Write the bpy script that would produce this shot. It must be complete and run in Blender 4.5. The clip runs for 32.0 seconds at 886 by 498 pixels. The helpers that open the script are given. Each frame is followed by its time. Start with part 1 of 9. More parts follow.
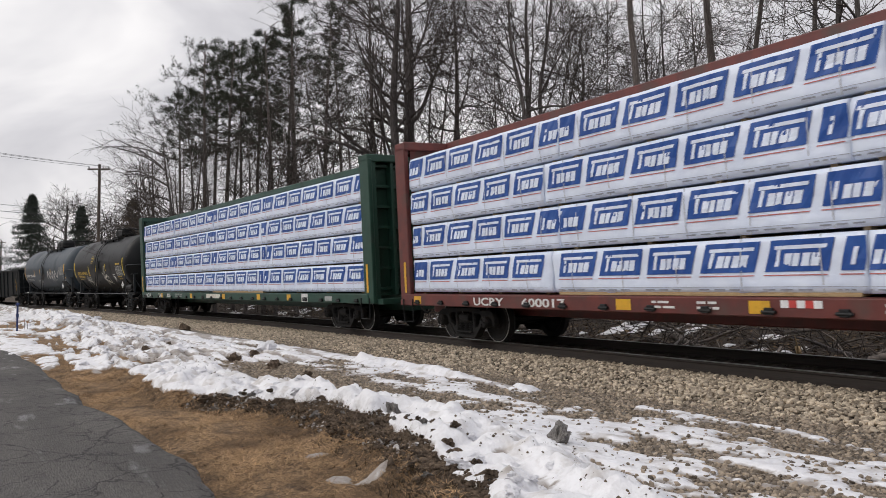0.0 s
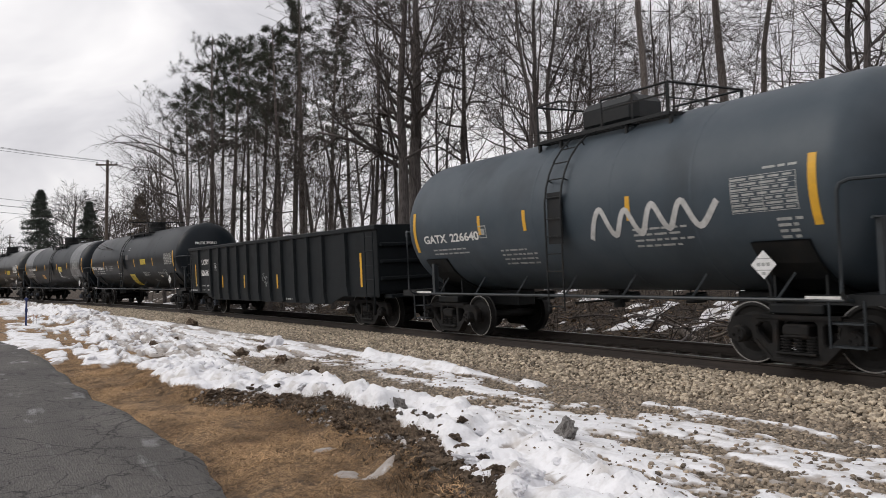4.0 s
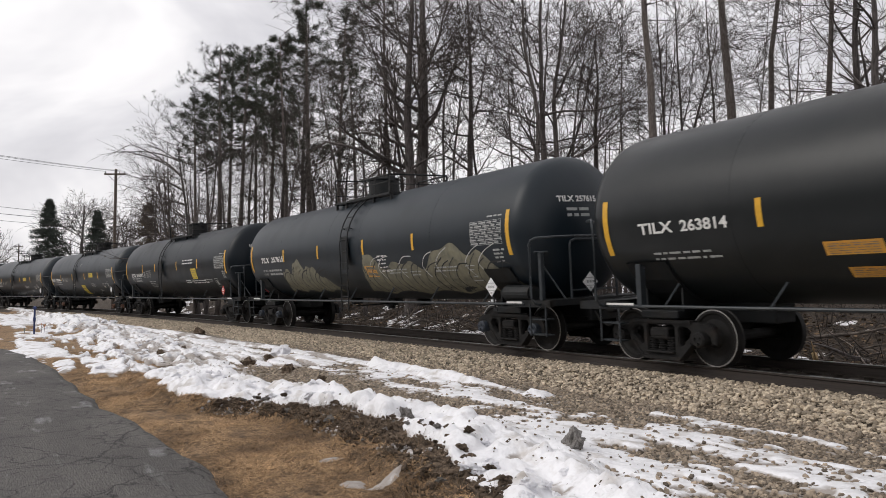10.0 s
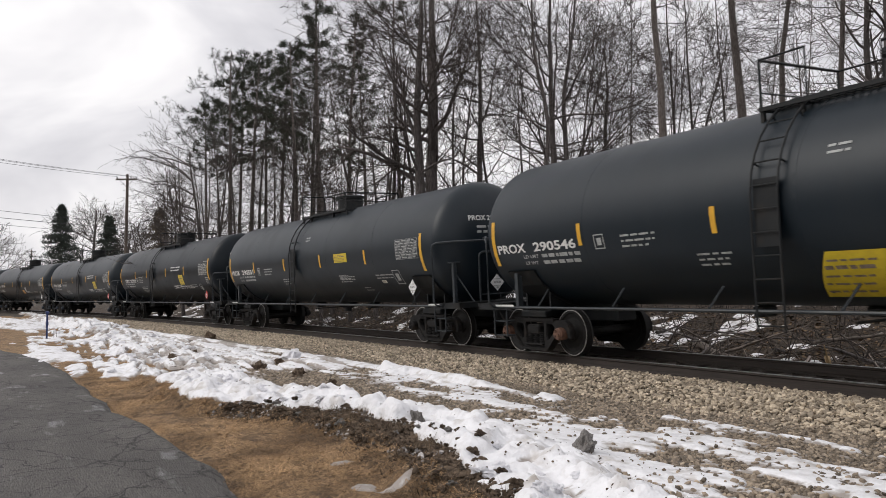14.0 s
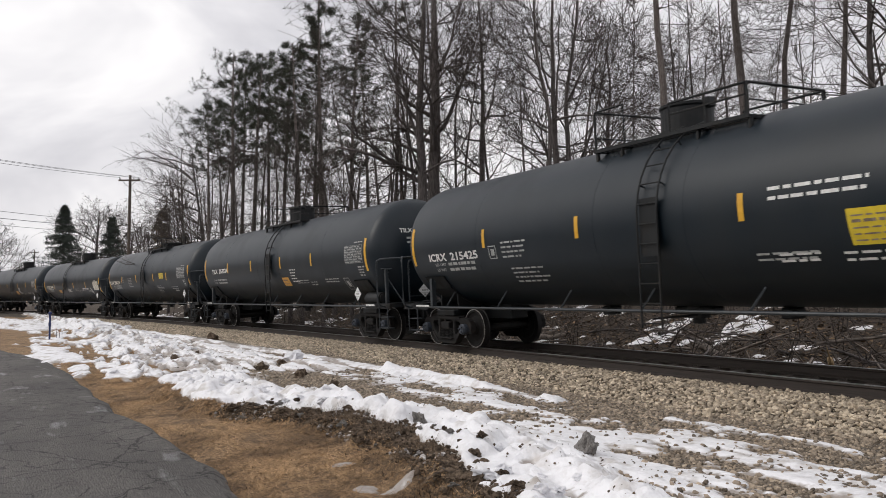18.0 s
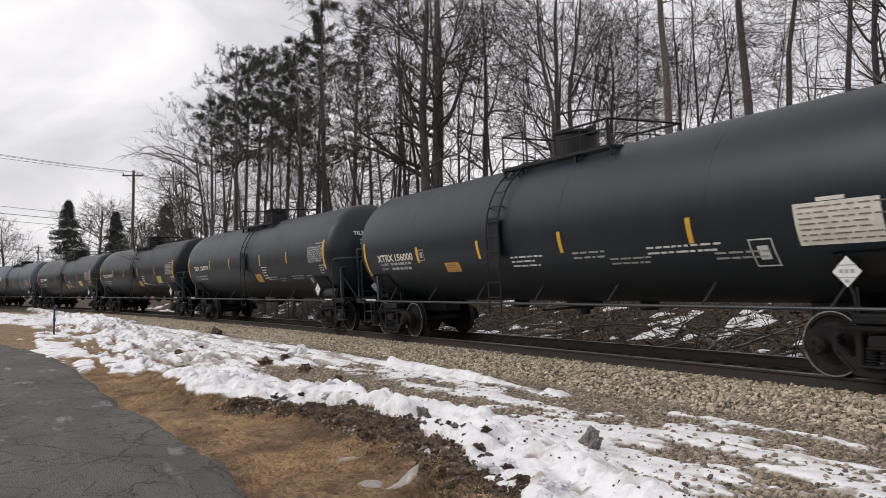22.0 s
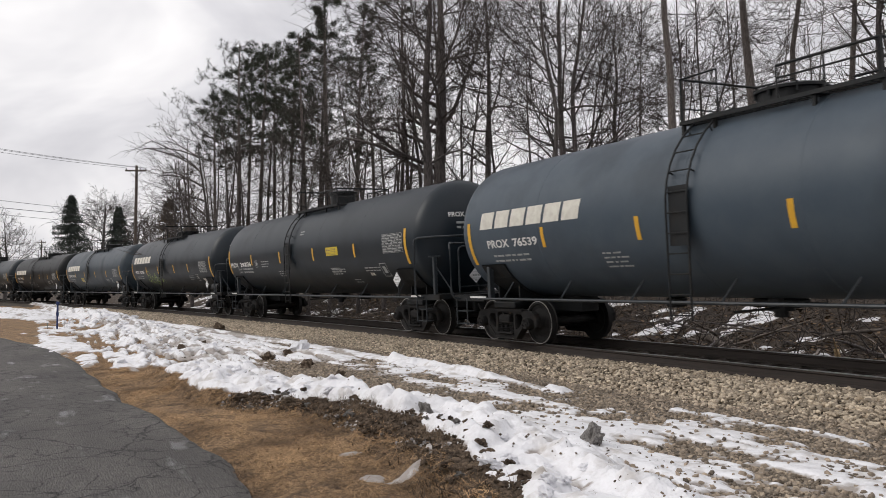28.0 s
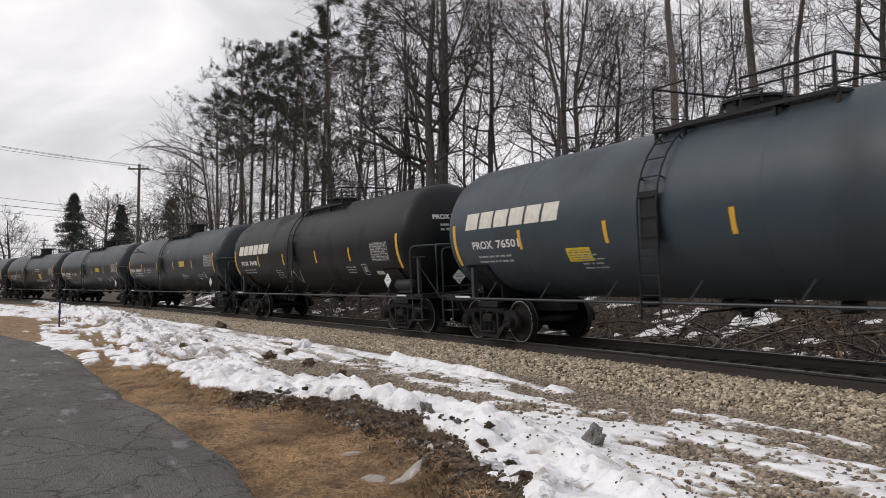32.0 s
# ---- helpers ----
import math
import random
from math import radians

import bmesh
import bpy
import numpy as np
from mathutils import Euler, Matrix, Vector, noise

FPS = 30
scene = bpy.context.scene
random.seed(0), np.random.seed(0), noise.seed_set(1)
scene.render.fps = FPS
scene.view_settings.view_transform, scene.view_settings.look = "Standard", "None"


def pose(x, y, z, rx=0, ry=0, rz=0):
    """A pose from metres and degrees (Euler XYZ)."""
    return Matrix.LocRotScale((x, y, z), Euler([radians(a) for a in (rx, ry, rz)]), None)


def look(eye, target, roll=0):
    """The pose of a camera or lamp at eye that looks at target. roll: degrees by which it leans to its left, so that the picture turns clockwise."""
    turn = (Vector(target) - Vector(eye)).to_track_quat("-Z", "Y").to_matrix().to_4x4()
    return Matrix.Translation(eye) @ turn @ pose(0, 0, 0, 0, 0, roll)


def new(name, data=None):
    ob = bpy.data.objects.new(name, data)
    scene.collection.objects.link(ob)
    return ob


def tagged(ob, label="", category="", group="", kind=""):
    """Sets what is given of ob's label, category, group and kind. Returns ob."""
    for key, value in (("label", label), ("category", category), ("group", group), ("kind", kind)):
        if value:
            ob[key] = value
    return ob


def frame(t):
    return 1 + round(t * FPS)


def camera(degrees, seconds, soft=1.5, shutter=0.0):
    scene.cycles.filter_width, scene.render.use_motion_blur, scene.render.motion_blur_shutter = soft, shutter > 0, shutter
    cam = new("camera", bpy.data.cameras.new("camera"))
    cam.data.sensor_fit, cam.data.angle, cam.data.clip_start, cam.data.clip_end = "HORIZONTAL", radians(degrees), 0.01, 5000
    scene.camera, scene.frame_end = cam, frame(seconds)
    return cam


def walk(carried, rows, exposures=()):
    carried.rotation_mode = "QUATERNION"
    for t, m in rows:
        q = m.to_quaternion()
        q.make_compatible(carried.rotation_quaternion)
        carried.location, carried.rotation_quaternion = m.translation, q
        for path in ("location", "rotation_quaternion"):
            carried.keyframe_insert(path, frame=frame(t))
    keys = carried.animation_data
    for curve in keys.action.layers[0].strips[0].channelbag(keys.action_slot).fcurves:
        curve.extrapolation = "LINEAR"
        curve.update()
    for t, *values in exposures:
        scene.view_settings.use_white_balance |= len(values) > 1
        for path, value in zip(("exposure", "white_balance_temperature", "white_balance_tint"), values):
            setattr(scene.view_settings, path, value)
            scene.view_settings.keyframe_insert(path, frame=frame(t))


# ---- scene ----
# The track runs on an arc that bends round behind the camera; z = 0 is the head of the rail nearer to the camera.
SPEED = 12.792            # m/s, the train's even pace
R_NEAR, D_NEAR = 354.9, 10.062
R_MID = R_NEAR + 0.753
CANT = math.atan2(0.0777, 1.506)
GROUND = -0.40

cam = camera(58.5, 32.0, soft=0.55, shutter=0.08)
PATH = [
    (0, pose(-0.000, 0.013, 1.176, 92.823, 0.264, 59.894)),
    (0.5, pose(0.006, 0.007, 1.179, 92.758, 0.308, 59.866)),
    (1, pose(0.000, 0.011, 1.174, 92.693, 0.305, 59.905)),
    (1.5, pose(0.003, 0.010, 1.175, 92.667, 0.346, 59.924)),
    (2, pose(0.000, 0.005, 1.174, 92.739, 0.209, 60.029)),
    (2.5, pose(-0.003, 0.006, 1.174, 92.783, 0.124, 60.079)),
    (3, pose(-0.000, 0.009, 1.174, 92.686, 0.170, 60.166)),
    (3.5, pose(-0.002, 0.007, 1.172, 92.553, 0.119, 60.296)),
    (5.5, pose(0.006, 0.007, 1.172, 92.617, 0.277, 60.593)),
    (6, pose(0.003, 0.012, 1.175, 92.613, 0.281, 60.606)),
    (6.5, pose(0.003, 0.018, 1.171, 92.664, 0.276, 60.629)),
    (7, pose(0.008, 0.011, 1.174, 92.895, 0.334, 60.657)),
    (7.5, pose(0.003, 0.005, 1.172, 93.185, 0.272, 60.725)),
    (8, pose(0.006, 0.001, 1.172, 93.466, 0.205, 60.770)),
    (8.5, pose(0.001, 0.006, 1.171, 93.456, 0.168, 60.751)),
    (9, pose(0.000, -0.000, 1.175, 93.370, 0.091, 60.716)),
    (9.5, pose(-0.003, 0.005, 1.173, 93.313, 0.074, 60.775)),
    (10, pose(-0.002, 0.009, 1.177, 93.174, 0.119, 60.869)),
    (10.5, pose(-0.002, 0.007, 1.172, 93.213, 0.226, 61.031)),
    (11, pose(-0.002, 0.007, 1.175, 93.469, 0.131, 61.131)),
    (11.5, pose(0.002, 0.001, 1.173, 93.672, 0.065, 61.263)),
    (12, pose(0.000, -0.002, 1.176, 93.660, 0.062, 61.431)),
    (12.5, pose(-0.005, 0.005, 1.177, 93.558, 0.103, 61.537)),
    (13, pose(-0.006, 0.001, 1.169, 93.485, 0.047, 61.518)),
    (13.5, pose(0.000, 0.004, 1.174, 93.416, 0.164, 61.564)),
    (14, pose(-0.001, 0.002, 1.168, 93.474, 0.223, 61.587)),
    (14.5, pose(0.003, 0.003, 1.176, 93.487, 0.258, 61.569)),
    (16.5, pose(0.000, 0.005, 1.177, 93.486, 0.379, 61.694)),
    (17, pose(-0.000, 0.010, 1.172, 93.392, 0.372, 61.670)),
    (17.5, pose(0.003, 0.006, 1.175, 93.481, 0.227, 61.706)),
    (18, pose(0.003, 0.005, 1.176, 93.535, 0.191, 61.758)),
    (18.5, pose(0.000, 0.002, 1.171, 93.541, 0.141, 61.777)),
    (19, pose(0.006, -0.004, 1.170, 93.550, 0.002, 61.764)),
    (19.5, pose(0.003, -0.004, 1.176, 93.453, 0.008, 61.761)),
    (20, pose(-0.000, -0.001, 1.175, 93.439, 0.046, 61.789)),
    (20.5, pose(-0.000, -0.006, 1.174, 93.463, 0.050, 61.700)),
    (21, pose(0.001, -0.005, 1.173, 93.409, 0.096, 61.691)),
    (21.5, pose(0.006, -0.003, 1.173, 93.304, 0.201, 61.822)),
    (22, pose(-0.003, -0.006, 1.174, 93.172, 0.217, 61.981)),
    (22.5, pose(-0.000, -0.012, 1.173, 93.171, 0.092, 61.963)),
    (23, pose(-0.001, -0.007, 1.173, 93.290, 0.094, 61.985)),
    (23.5, pose(0.007, -0.013, 1.178, 93.338, 0.147, 61.949)),
    (24, pose(-0.001, -0.012, 1.183, 93.294, 0.156, 61.878)),
    (24.5, pose(0.002, -0.010, 1.176, 93.275, 0.082, 61.858)),
    (25, pose(0.007, -0.009, 1.178, 93.193, 0.028, 61.866)),
    (25.5, pose(-0.005, -0.006, 1.171, 93.017, 0.033, 61.820)),
    (27.5, pose(0.001, 0.001, 1.178, 92.899, 0.135, 61.917)),
    (28, pose(0.002, -0.005, 1.172, 92.873, 0.058, 62.160)),
    (28.5, pose(0.000, -0.006, 1.176, 92.922, -0.046, 62.282)),
    (29, pose(-0.001, -0.005, 1.173, 93.011, -0.067, 62.268)),
    (29.5, pose(0.004, -0.009, 1.173, 93.140, -0.122, 62.353)),
    (30, pose(-0.000, -0.006, 1.175, 93.226, -0.170, 62.338)),
    (30.5, pose(-0.001, -0.005, 1.175, 93.175, -0.162, 62.294)),
    (31, pose(-0.000, -0.006, 1.173, 93.045, -0.160, 62.274)),
    (31.5, pose(-0.000, -0.002, 1.177, 92.878, -0.086, 62.282)),
    (32, pose(-0.003, -0.005, 1.175, 92.847, -0.225, 62.291)),
]
EXPOSURES = [(0.0, -0.22), (1.0, -0.14), (2.0, -0.28), (3.0, -0.16), (6.0, -0.16), (9.0, -0.08), (32.0, -0.15)]
walk(cam, PATH, EXPOSURES)


# ---- world, sun ----
SUN_AZ, SUN_EL = 245.0, 38.0     # degrees; azimuth counted from +x towards +y
world = bpy.data.worlds.new("world")
scene.world = world
world.use_nodes = True


def build_world():
    nt = world.node_tree
    nt.nodes.clear()
    n, l = nt.nodes.new, nt.links.new
    out, bg = n("ShaderNodeOutputWorld"), n("ShaderNodeBackground")
    sky = n("ShaderNodeTexSky")
    sky.sky_type, sky.sun_disc = "NISHITA", False
    sky.sun_elevation, sky.sun_rotation = radians(SUN_EL), radians(90 - SUN_AZ)
    sky.air_density, sky.dust_density = 1.0, 4.0
    gain = n("ShaderNodeVectorMath")
    gain.operation = "SCALE"
    gain.inputs["Scale"].default_value = 0.10
    l(sky.outputs[0], gain.inputs[0])
    # the overcast deck: broad bright and grey masses, drawn out flat
    tc, mp = n("ShaderNodeTexCoord"), n("ShaderNodeMapping")
    mp.inputs["Scale"].default_value = (1.0, 1.0, 2.6)
    mp.inputs["Location"].default_value = (0.3, 0.55, 0.1)
    l(tc.outputs["Generated"], mp.inputs["Vector"])
    ns = n("ShaderNodeTexNoise")
    ns.inputs["Scale"].default_value, ns.inputs["Detail"].default_value = 2.3, 5.0
    ns.inputs["Roughness"].default_value, ns.inputs["Distortion"].default_value = 0.52, 0.5
    l(mp.outputs[0], ns.inputs["Vector"])
    ramp = n("ShaderNodeValToRGB")
    e = ramp.color_ramp.elements
    e[0].position, e[0].color = 0.34, (1.22, 1.19, 1.19, 1)
    e[1].position, e[1].color = 0.60, (0.74, 0.725, 0.765, 1)
    m = e.new(0.47)
    m.color = (0.93, 0.91, 0.94, 1)
    l(ns.outputs["Fac"], ramp.inputs[0])
    mix = n("ShaderNodeMix")
    mix.data_type = "RGBA"
    mix.inputs["Factor"].default_value = 0.92
    l(gain.outputs[0], mix.inputs["A"])
    l(ramp.outputs[0], mix.inputs["B"])
    l(mix.outputs["Result"], bg.inputs["Color"])
    bg.inputs["Strength"].default_value = 1.0
    l(bg.outputs[0], out.inputs[0])


build_world()
sun = new("sun", bpy.data.lights.new("sun", "SUN"))
sun.data.energy, sun.data.angle, sun.data.color = 1.15, radians(35), (1.0, 0.96, 0.91)
_a, _e = radians(SUN_AZ), radians(SUN_EL)
sun.matrix_world = look(Vector((math.cos(_a) * math.cos(_e), math.sin(_a) * math.cos(_e), math.sin(_e))) * 60, (0, 0, 0))


# ---- materials ----
def material(name, base, rough=0.6, metal=0.0, second=None, scale=6.0, detail=6.0, low=0.4, high=0.62, bump=0.0,
             bump_scale=None, third=None, third_scale=1.0, third_low=0.55, third_high=0.75, rough2=None, coord="Object",
             stretch=(1, 1, 1), random_value=0.0, spec=0.5, island=False, bump_depth=0.02):
    """A surface with two scales of variation: fine grain between base and second, wide stains of third, and relief."""
    mat = bpy.data.materials.new(name)
    mat.use_nodes = True
    nt = mat.node_tree
    n, l = nt.nodes.new, nt.links.new
    bsdf = nt.nodes["Principled BSDF"]
    bsdf.inputs["Roughness"].default_value, bsdf.inputs["Metallic"].default_value = rough, metal
    bsdf.inputs["Specular IOR Level"].default_value = spec
    tc, mp = n("ShaderNodeTexCoord"), n("ShaderNodeMapping")
    mp.inputs["Scale"].default_value = stretch
    l(tc.outputs[coord], mp.inputs["Vector"])
    ns = n("ShaderNodeTexNoise")
    ns.inputs["Scale"].default_value, ns.inputs["Detail"].default_value = scale, detail
    ns.inputs["Roughness"].default_value = 0.62
    l(mp.outputs[0], ns.inputs["Vector"])
    ramp = n("ShaderNodeMapRange")
    ramp.inputs["From Min"].default_value, ramp.inputs["From Max"].default_value = low, high
    l(ns.outputs["Fac"], ramp.inputs["Value"])
    mix = n("ShaderNodeMix")
    mix.data_type = "RGBA"
    mix.inputs["A"].default_value = (*base, 1)
    mix.inputs["B"].default_value = (*(second or tuple(c * 0.75 for c in base)), 1)
    l(ramp.outputs[0], mix.inputs["Factor"])
    col = mix.outputs["Result"]
    if third:
        n2 = n("ShaderNodeTexNoise")
        n2.inputs["Scale"].default_value, n2.inputs["Detail"].default_value = third_scale, 4.0
        l(mp.outputs[0], n2.inputs["Vector"])
        r2 = n("ShaderNodeMapRange")
        r2.inputs["From Min"].default_value, r2.inputs["From Max"].default_value = third_low, third_high
        l(n2.outputs["Fac"], r2.inputs["Value"])
        m2 = n("ShaderNodeMix")
        m2.data_type = "RGBA"
        m2.inputs["B"].default_value = (*third, 1)
        l(r2.outputs[0], m2.inputs["Factor"])
        l(col, m2.inputs["A"])
        col = m2.outputs["Result"]
        if rough2 is not None:
            rr = n("ShaderNodeMapRange")
            rr.inputs["To Min"].default_value, rr.inputs["To Max"].default_value = rough, rough2
            l(r2.outputs[0], rr.inputs["Value"])
            l(rr.outputs[0], bsdf.inputs["Roughness"])
    if random_value or island:
        hsv = n("ShaderNodeHueSaturation")
        rv = n("ShaderNodeMapRange")
        rv.inputs["To Min"].default_value, rv.inputs["To Max"].default_value = 1 - random_value, 1 + random_value
        if island:
            l(n("ShaderNodeNewGeometry").outputs["Random Per Island"], rv.inputs["Value"])
        else:
            l(n("ShaderNodeObjectInfo").outputs["Random"], rv.inputs["Value"])
        l(rv.outputs[0], hsv.inputs["Value"])
        l(col, hsv.inputs["Color"])
        col = hsv.outputs[0]
    l(col, bsdf.inputs["Base Color"])
    if bump:
        nb = n("ShaderNodeTexNoise")
        nb.inputs["Scale"].default_value, nb.inputs["Detail"].default_value = bump_scale or scale * 3, 6.0
        l(mp.outputs[0], nb.inputs["Vector"])
        bp = n("ShaderNodeBump")
        bp.inputs["Strength"].default_value, bp.inputs["Distance"].default_value = min(1.0, bump), bump_depth
        l(nb.outputs["Fac"], bp.inputs["Height"])
        l(bp.outputs[0], bsdf.inputs["Normal"])
    return mat


M = {}
M["tank_black"] = material("tank_black", (0.0052, 0.0114, 0.0175), 0.42, second=(0.0075, 0.0140, 0.0200), spec=0.38, scale=1.6, third=(0.0145, 0.0185, 0.0215), third_scale=0.5, third_low=0.52, third_high=0.8, rough2=0.55, bump=0.05, bump_scale=2.0, stretch=(1, 1, 0.6))
M["tank_jet"] = material("tank_jet", (0.0026, 0.0064, 0.0105), 0.40, second=(0.0038, 0.0080, 0.0122), spec=0.22, scale=1.6, third=(0.0060, 0.0090, 0.0115), third_scale=0.5, third_low=0.52, third_high=0.8, rough2=0.52, bump=0.05, bump_scale=2.0, stretch=(1, 1, 0.6))
M["ice_crumb"] = material("ice_crumb", (0.40, 0.38, 0.37), 0.6, second=(0.2, 0.18, 0.165), scale=6, random_value=0.5, island=True)
M["torn_grass"] = material("torn_grass", (0.14, 0.095, 0.055), 0.9, second=(0.07, 0.05, 0.032), scale=1.1, random_value=0.6, island=True)
M["tank_rusty"] = material("tank_rusty", (0.0038, 0.0052, 0.0064), 0.46, second=(0.0058, 0.0068, 0.0075), spec=0.24, scale=2.2, third=(0.013, 0.0105, 0.0092), third_scale=0.7, third_low=0.55, third_high=0.8, rough2=0.75, bump=0.06, bump_scale=3.0)
M["tank_grey"] = material("tank_grey", (0.052, 0.072, 0.094), 0.45, spec=0.35, second=(0.063, 0.084, 0.105), scale=1.5, third=(0.035, 0.046, 0.058), third_scale=0.6, third_low=0.5, third_high=0.75, rough2=0.6)
M["tank_slate"] = material("tank_slate", (0.030, 0.046, 0.060), 0.45, spec=0.4, second=(0.038, 0.053, 0.066), scale=1.5, third=(0.02, 0.028, 0.034), third_scale=0.6, third_low=0.5, third_high=0.75, rough2=0.6)
M["frame_black"] = material("frame_black", (0.006, 0.0078, 0.0092), 0.55, second=(0.0105, 0.0115, 0.012), spec=0.35, scale=5, third=(0.03, 0.026, 0.022), third_scale=2.0, rough2=0.85)
# black pipework, its base lightened to paint in the sky light it catches
M["pipe_skylit"] = material("pipe_skylit", (0.030, 0.037, 0.043), 0.42, second=(0.022, 0.027, 0.031), scale=6)
M["truck_iron"] = material("truck_iron", (0.0115, 0.0114, 0.0116), 0.8, second=(0.0195, 0.0185, 0.018), spec=0.25, scale=7, third=(0.031, 0.023, 0.018), third_scale=3, bump=0.2)
M["wheel_steel"] = material("wheel_steel", (0.015, 0.0142, 0.0138), 0.66, second=(0.0095, 0.009, 0.0088), spec=0.3, scale=9)
M["tread_steel"] = material("tread_steel", (0.42, 0.41, 0.40), 0.42, second=(0.30, 0.29, 0.28), scale=12, metal=0.5)
M["cap_blue"] = material("cap_blue", (0.045, 0.058, 0.08), 0.55, second=(0.03, 0.035, 0.045), scale=14)
M["cap_rust"] = material("cap_rust", (0.17, 0.085, 0.055), 0.75, second=(0.10, 0.055, 0.04), scale=14)
M["yellow_stripe"] = material("yellow_stripe", (0.72, 0.40, 0.03), 0.45, second=(0.62, 0.34, 0.03), scale=8)
M["yellow_board"] = material("yellow_board", (0.68, 0.52, 0.03), 0.5, second=(0.6, 0.45, 0.03), scale=8)
M["orange_board"] = material("orange_board", (0.66, 0.33, 0.05), 0.5, second=(0.55, 0.29, 0.06), scale=8)
M["stencil_white"] = material("stencil_white", (0.74, 0.74, 0.72), 0.6, second=(0.6, 0.6, 0.58), scale=12)
M["stencil_grey"] = material("stencil_grey", (0.42, 0.43, 0.42), 0.65, second=(0.3, 0.31, 0.3), scale=12)
M["stencil_yellow"] = material("stencil_yellow", (0.66, 0.45, 0.06), 0.6, second=(0.5, 0.33, 0.05), scale=12)
M["logo_cream"] = material("logo_cream", (0.7, 0.68, 0.6), 0.6, second=(0.6, 0.57, 0.5), scale=6)
M["placard"] = material("placard", (0.82, 0.82, 0.82), 0.5, second=(0.72, 0.72, 0.72), scale=10)
M["board_ink"] = material("board_ink", (0.16, 0.12, 0.09), 0.7, second=(0.28, 0.22, 0.17), scale=10)
M["placard_red"] = material("placard_red", (0.55, 0.06, 0.05), 0.5)
M["placard_ink"] = material("placard_ink", (0.03, 0.03, 0.03), 0.6)
M["spray_olive"] = material("spray_olive", (0.20, 0.19, 0.13), 0.6, second=(0.14, 0.135, 0.1), scale=5)
M["spray_lime"] = material("spray_lime", (0.32, 0.42, 0.1), 0.6, second=(0.24, 0.33, 0.09), scale=9)
M["spray_white"] = material("spray_white", (0.55, 0.55, 0.54), 0.6, second=(0.42, 0.42, 0.41), scale=9)
M["gondola"] = material("gondola", (0.0052, 0.0078, 0.0098), 0.58, spec=0.2, second=(0.0078, 0.0105, 0.0125), scale=3, third=(0.0125, 0.0145, 0.0155), third_scale=1.3, rough2=0.78)
M["beam_green"] = material("beam_green", (0.012, 0.050, 0.033), 0.5, second=(0.017, 0.062, 0.042), scale=3, third=(0.03, 0.045, 0.036), third_scale=1.5, rough2=0.7)
M["beam_red"] = material("beam_red", (0.15, 0.035, 0.028), 0.55, second=(0.11, 0.03, 0.026), scale=3, third=(0.09, 0.06, 0.05), third_scale=1.6, rough2=0.75)
M["tank_dusk"] = material("tank_dusk", (0.045, 0.062, 0.078), 0.48, spec=0.36, second=(0.055, 0.072, 0.088), scale=1.5, third=(0.03, 0.04, 0.05), third_scale=0.6, third_low=0.5, third_high=0.75, rough2=0.6)
M["wrap"] = material("wrap", (0.80, 0.87, 1.0), 0.36, second=(0.74, 0.81, 0.96), scale=3, bump=0.8, bump_scale=6, third=(0.68, 0.75, 0.90), third_scale=1.2, third_low=0.55, third_high=0.8)
M["wrap_blue"] = material("wrap_blue", (0.018, 0.075, 0.31), 0.4, second=(0.024, 0.095, 0.36), scale=4, bump=0.3, bump_scale=5)
M["wrap_red"] = material("wrap_red", (0.55, 0.18, 0.17), 0.45)
M["wrap_ink"] = material("wrap_ink", (0.42, 0.45, 0.52), 0.5)
M["strap"] = material("strap", (0.56, 0.58, 0.63), 0.4)
M["timber"] = material("timber", (0.46, 0.33, 0.18), 0.75, second=(0.36, 0.25, 0.13), scale=9, stretch=(1, 6, 6))
M["rail_side"] = material("rail_side", (0.032, 0.026, 0.023), 0.75, second=(0.048, 0.037, 0.031), scale=8, coord="Generated", stretch=(200, 1, 1))
M["rail_head"] = material("rail_head", (0.45, 0.45, 0.45), 0.3, second=(0.34, 0.34, 0.34), scale=20, metal=1.0)
M["tie_wood"] = material("tie_wood", (0.055, 0.043, 0.035), 0.85, second=(0.085, 0.07, 0.06), scale=5, stretch=(8, 1, 8), bump=0.3, random_value=0.3)
M["log_grey"] = material("log_grey", (0.24, 0.20, 0.17), 0.9, second=(0.10, 0.085, 0.072), scale=6, bump=0.5, random_value=0.3)
M["stone_wet"] = material("stone_wet", (0.32, 0.258, 0.19), 0.75, second=(0.19, 0.155, 0.118), scale=16, random_value=0.6, island=True)
M["stone"] = material("stone", (0.52, 0.44, 0.335), 0.85, second=(0.31, 0.255, 0.19), scale=16, random_value=0.55, island=True)
M["stone_part"] = material("stone_part", (0.52, 0.44, 0.335), 0.85, second=(0.31, 0.255, 0.19), scale=16, random_value=0.55)
# near-black colour paints the shade in the gaps between the stones
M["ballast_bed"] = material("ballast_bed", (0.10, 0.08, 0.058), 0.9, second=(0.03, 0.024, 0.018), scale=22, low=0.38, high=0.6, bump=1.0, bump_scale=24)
M["bark"] = material("bark", (0.135, 0.118, 0.112), 0.9, second=(0.062, 0.054, 0.051), scale=7, stretch=(3, 3, 0.5), bump=0.5, random_value=0.22)
M["bark_pine"] = material("bark_pine", (0.165, 0.142, 0.13), 0.9, second=(0.085, 0.07, 0.062), scale=8, stretch=(3, 3, 0.7), bump=0.6, random_value=0.18)
M["twig"] = material("twig", (0.072, 0.058, 0.051), 0.9, second=(0.048, 0.039, 0.035), scale=5, random_value=0.2)
M["needle"] = material("needle", (0.050, 0.057, 0.038), 0.8, spec=0.2, second=(0.031, 0.037, 0.025), scale=1.2, random_value=0.25, island=True)
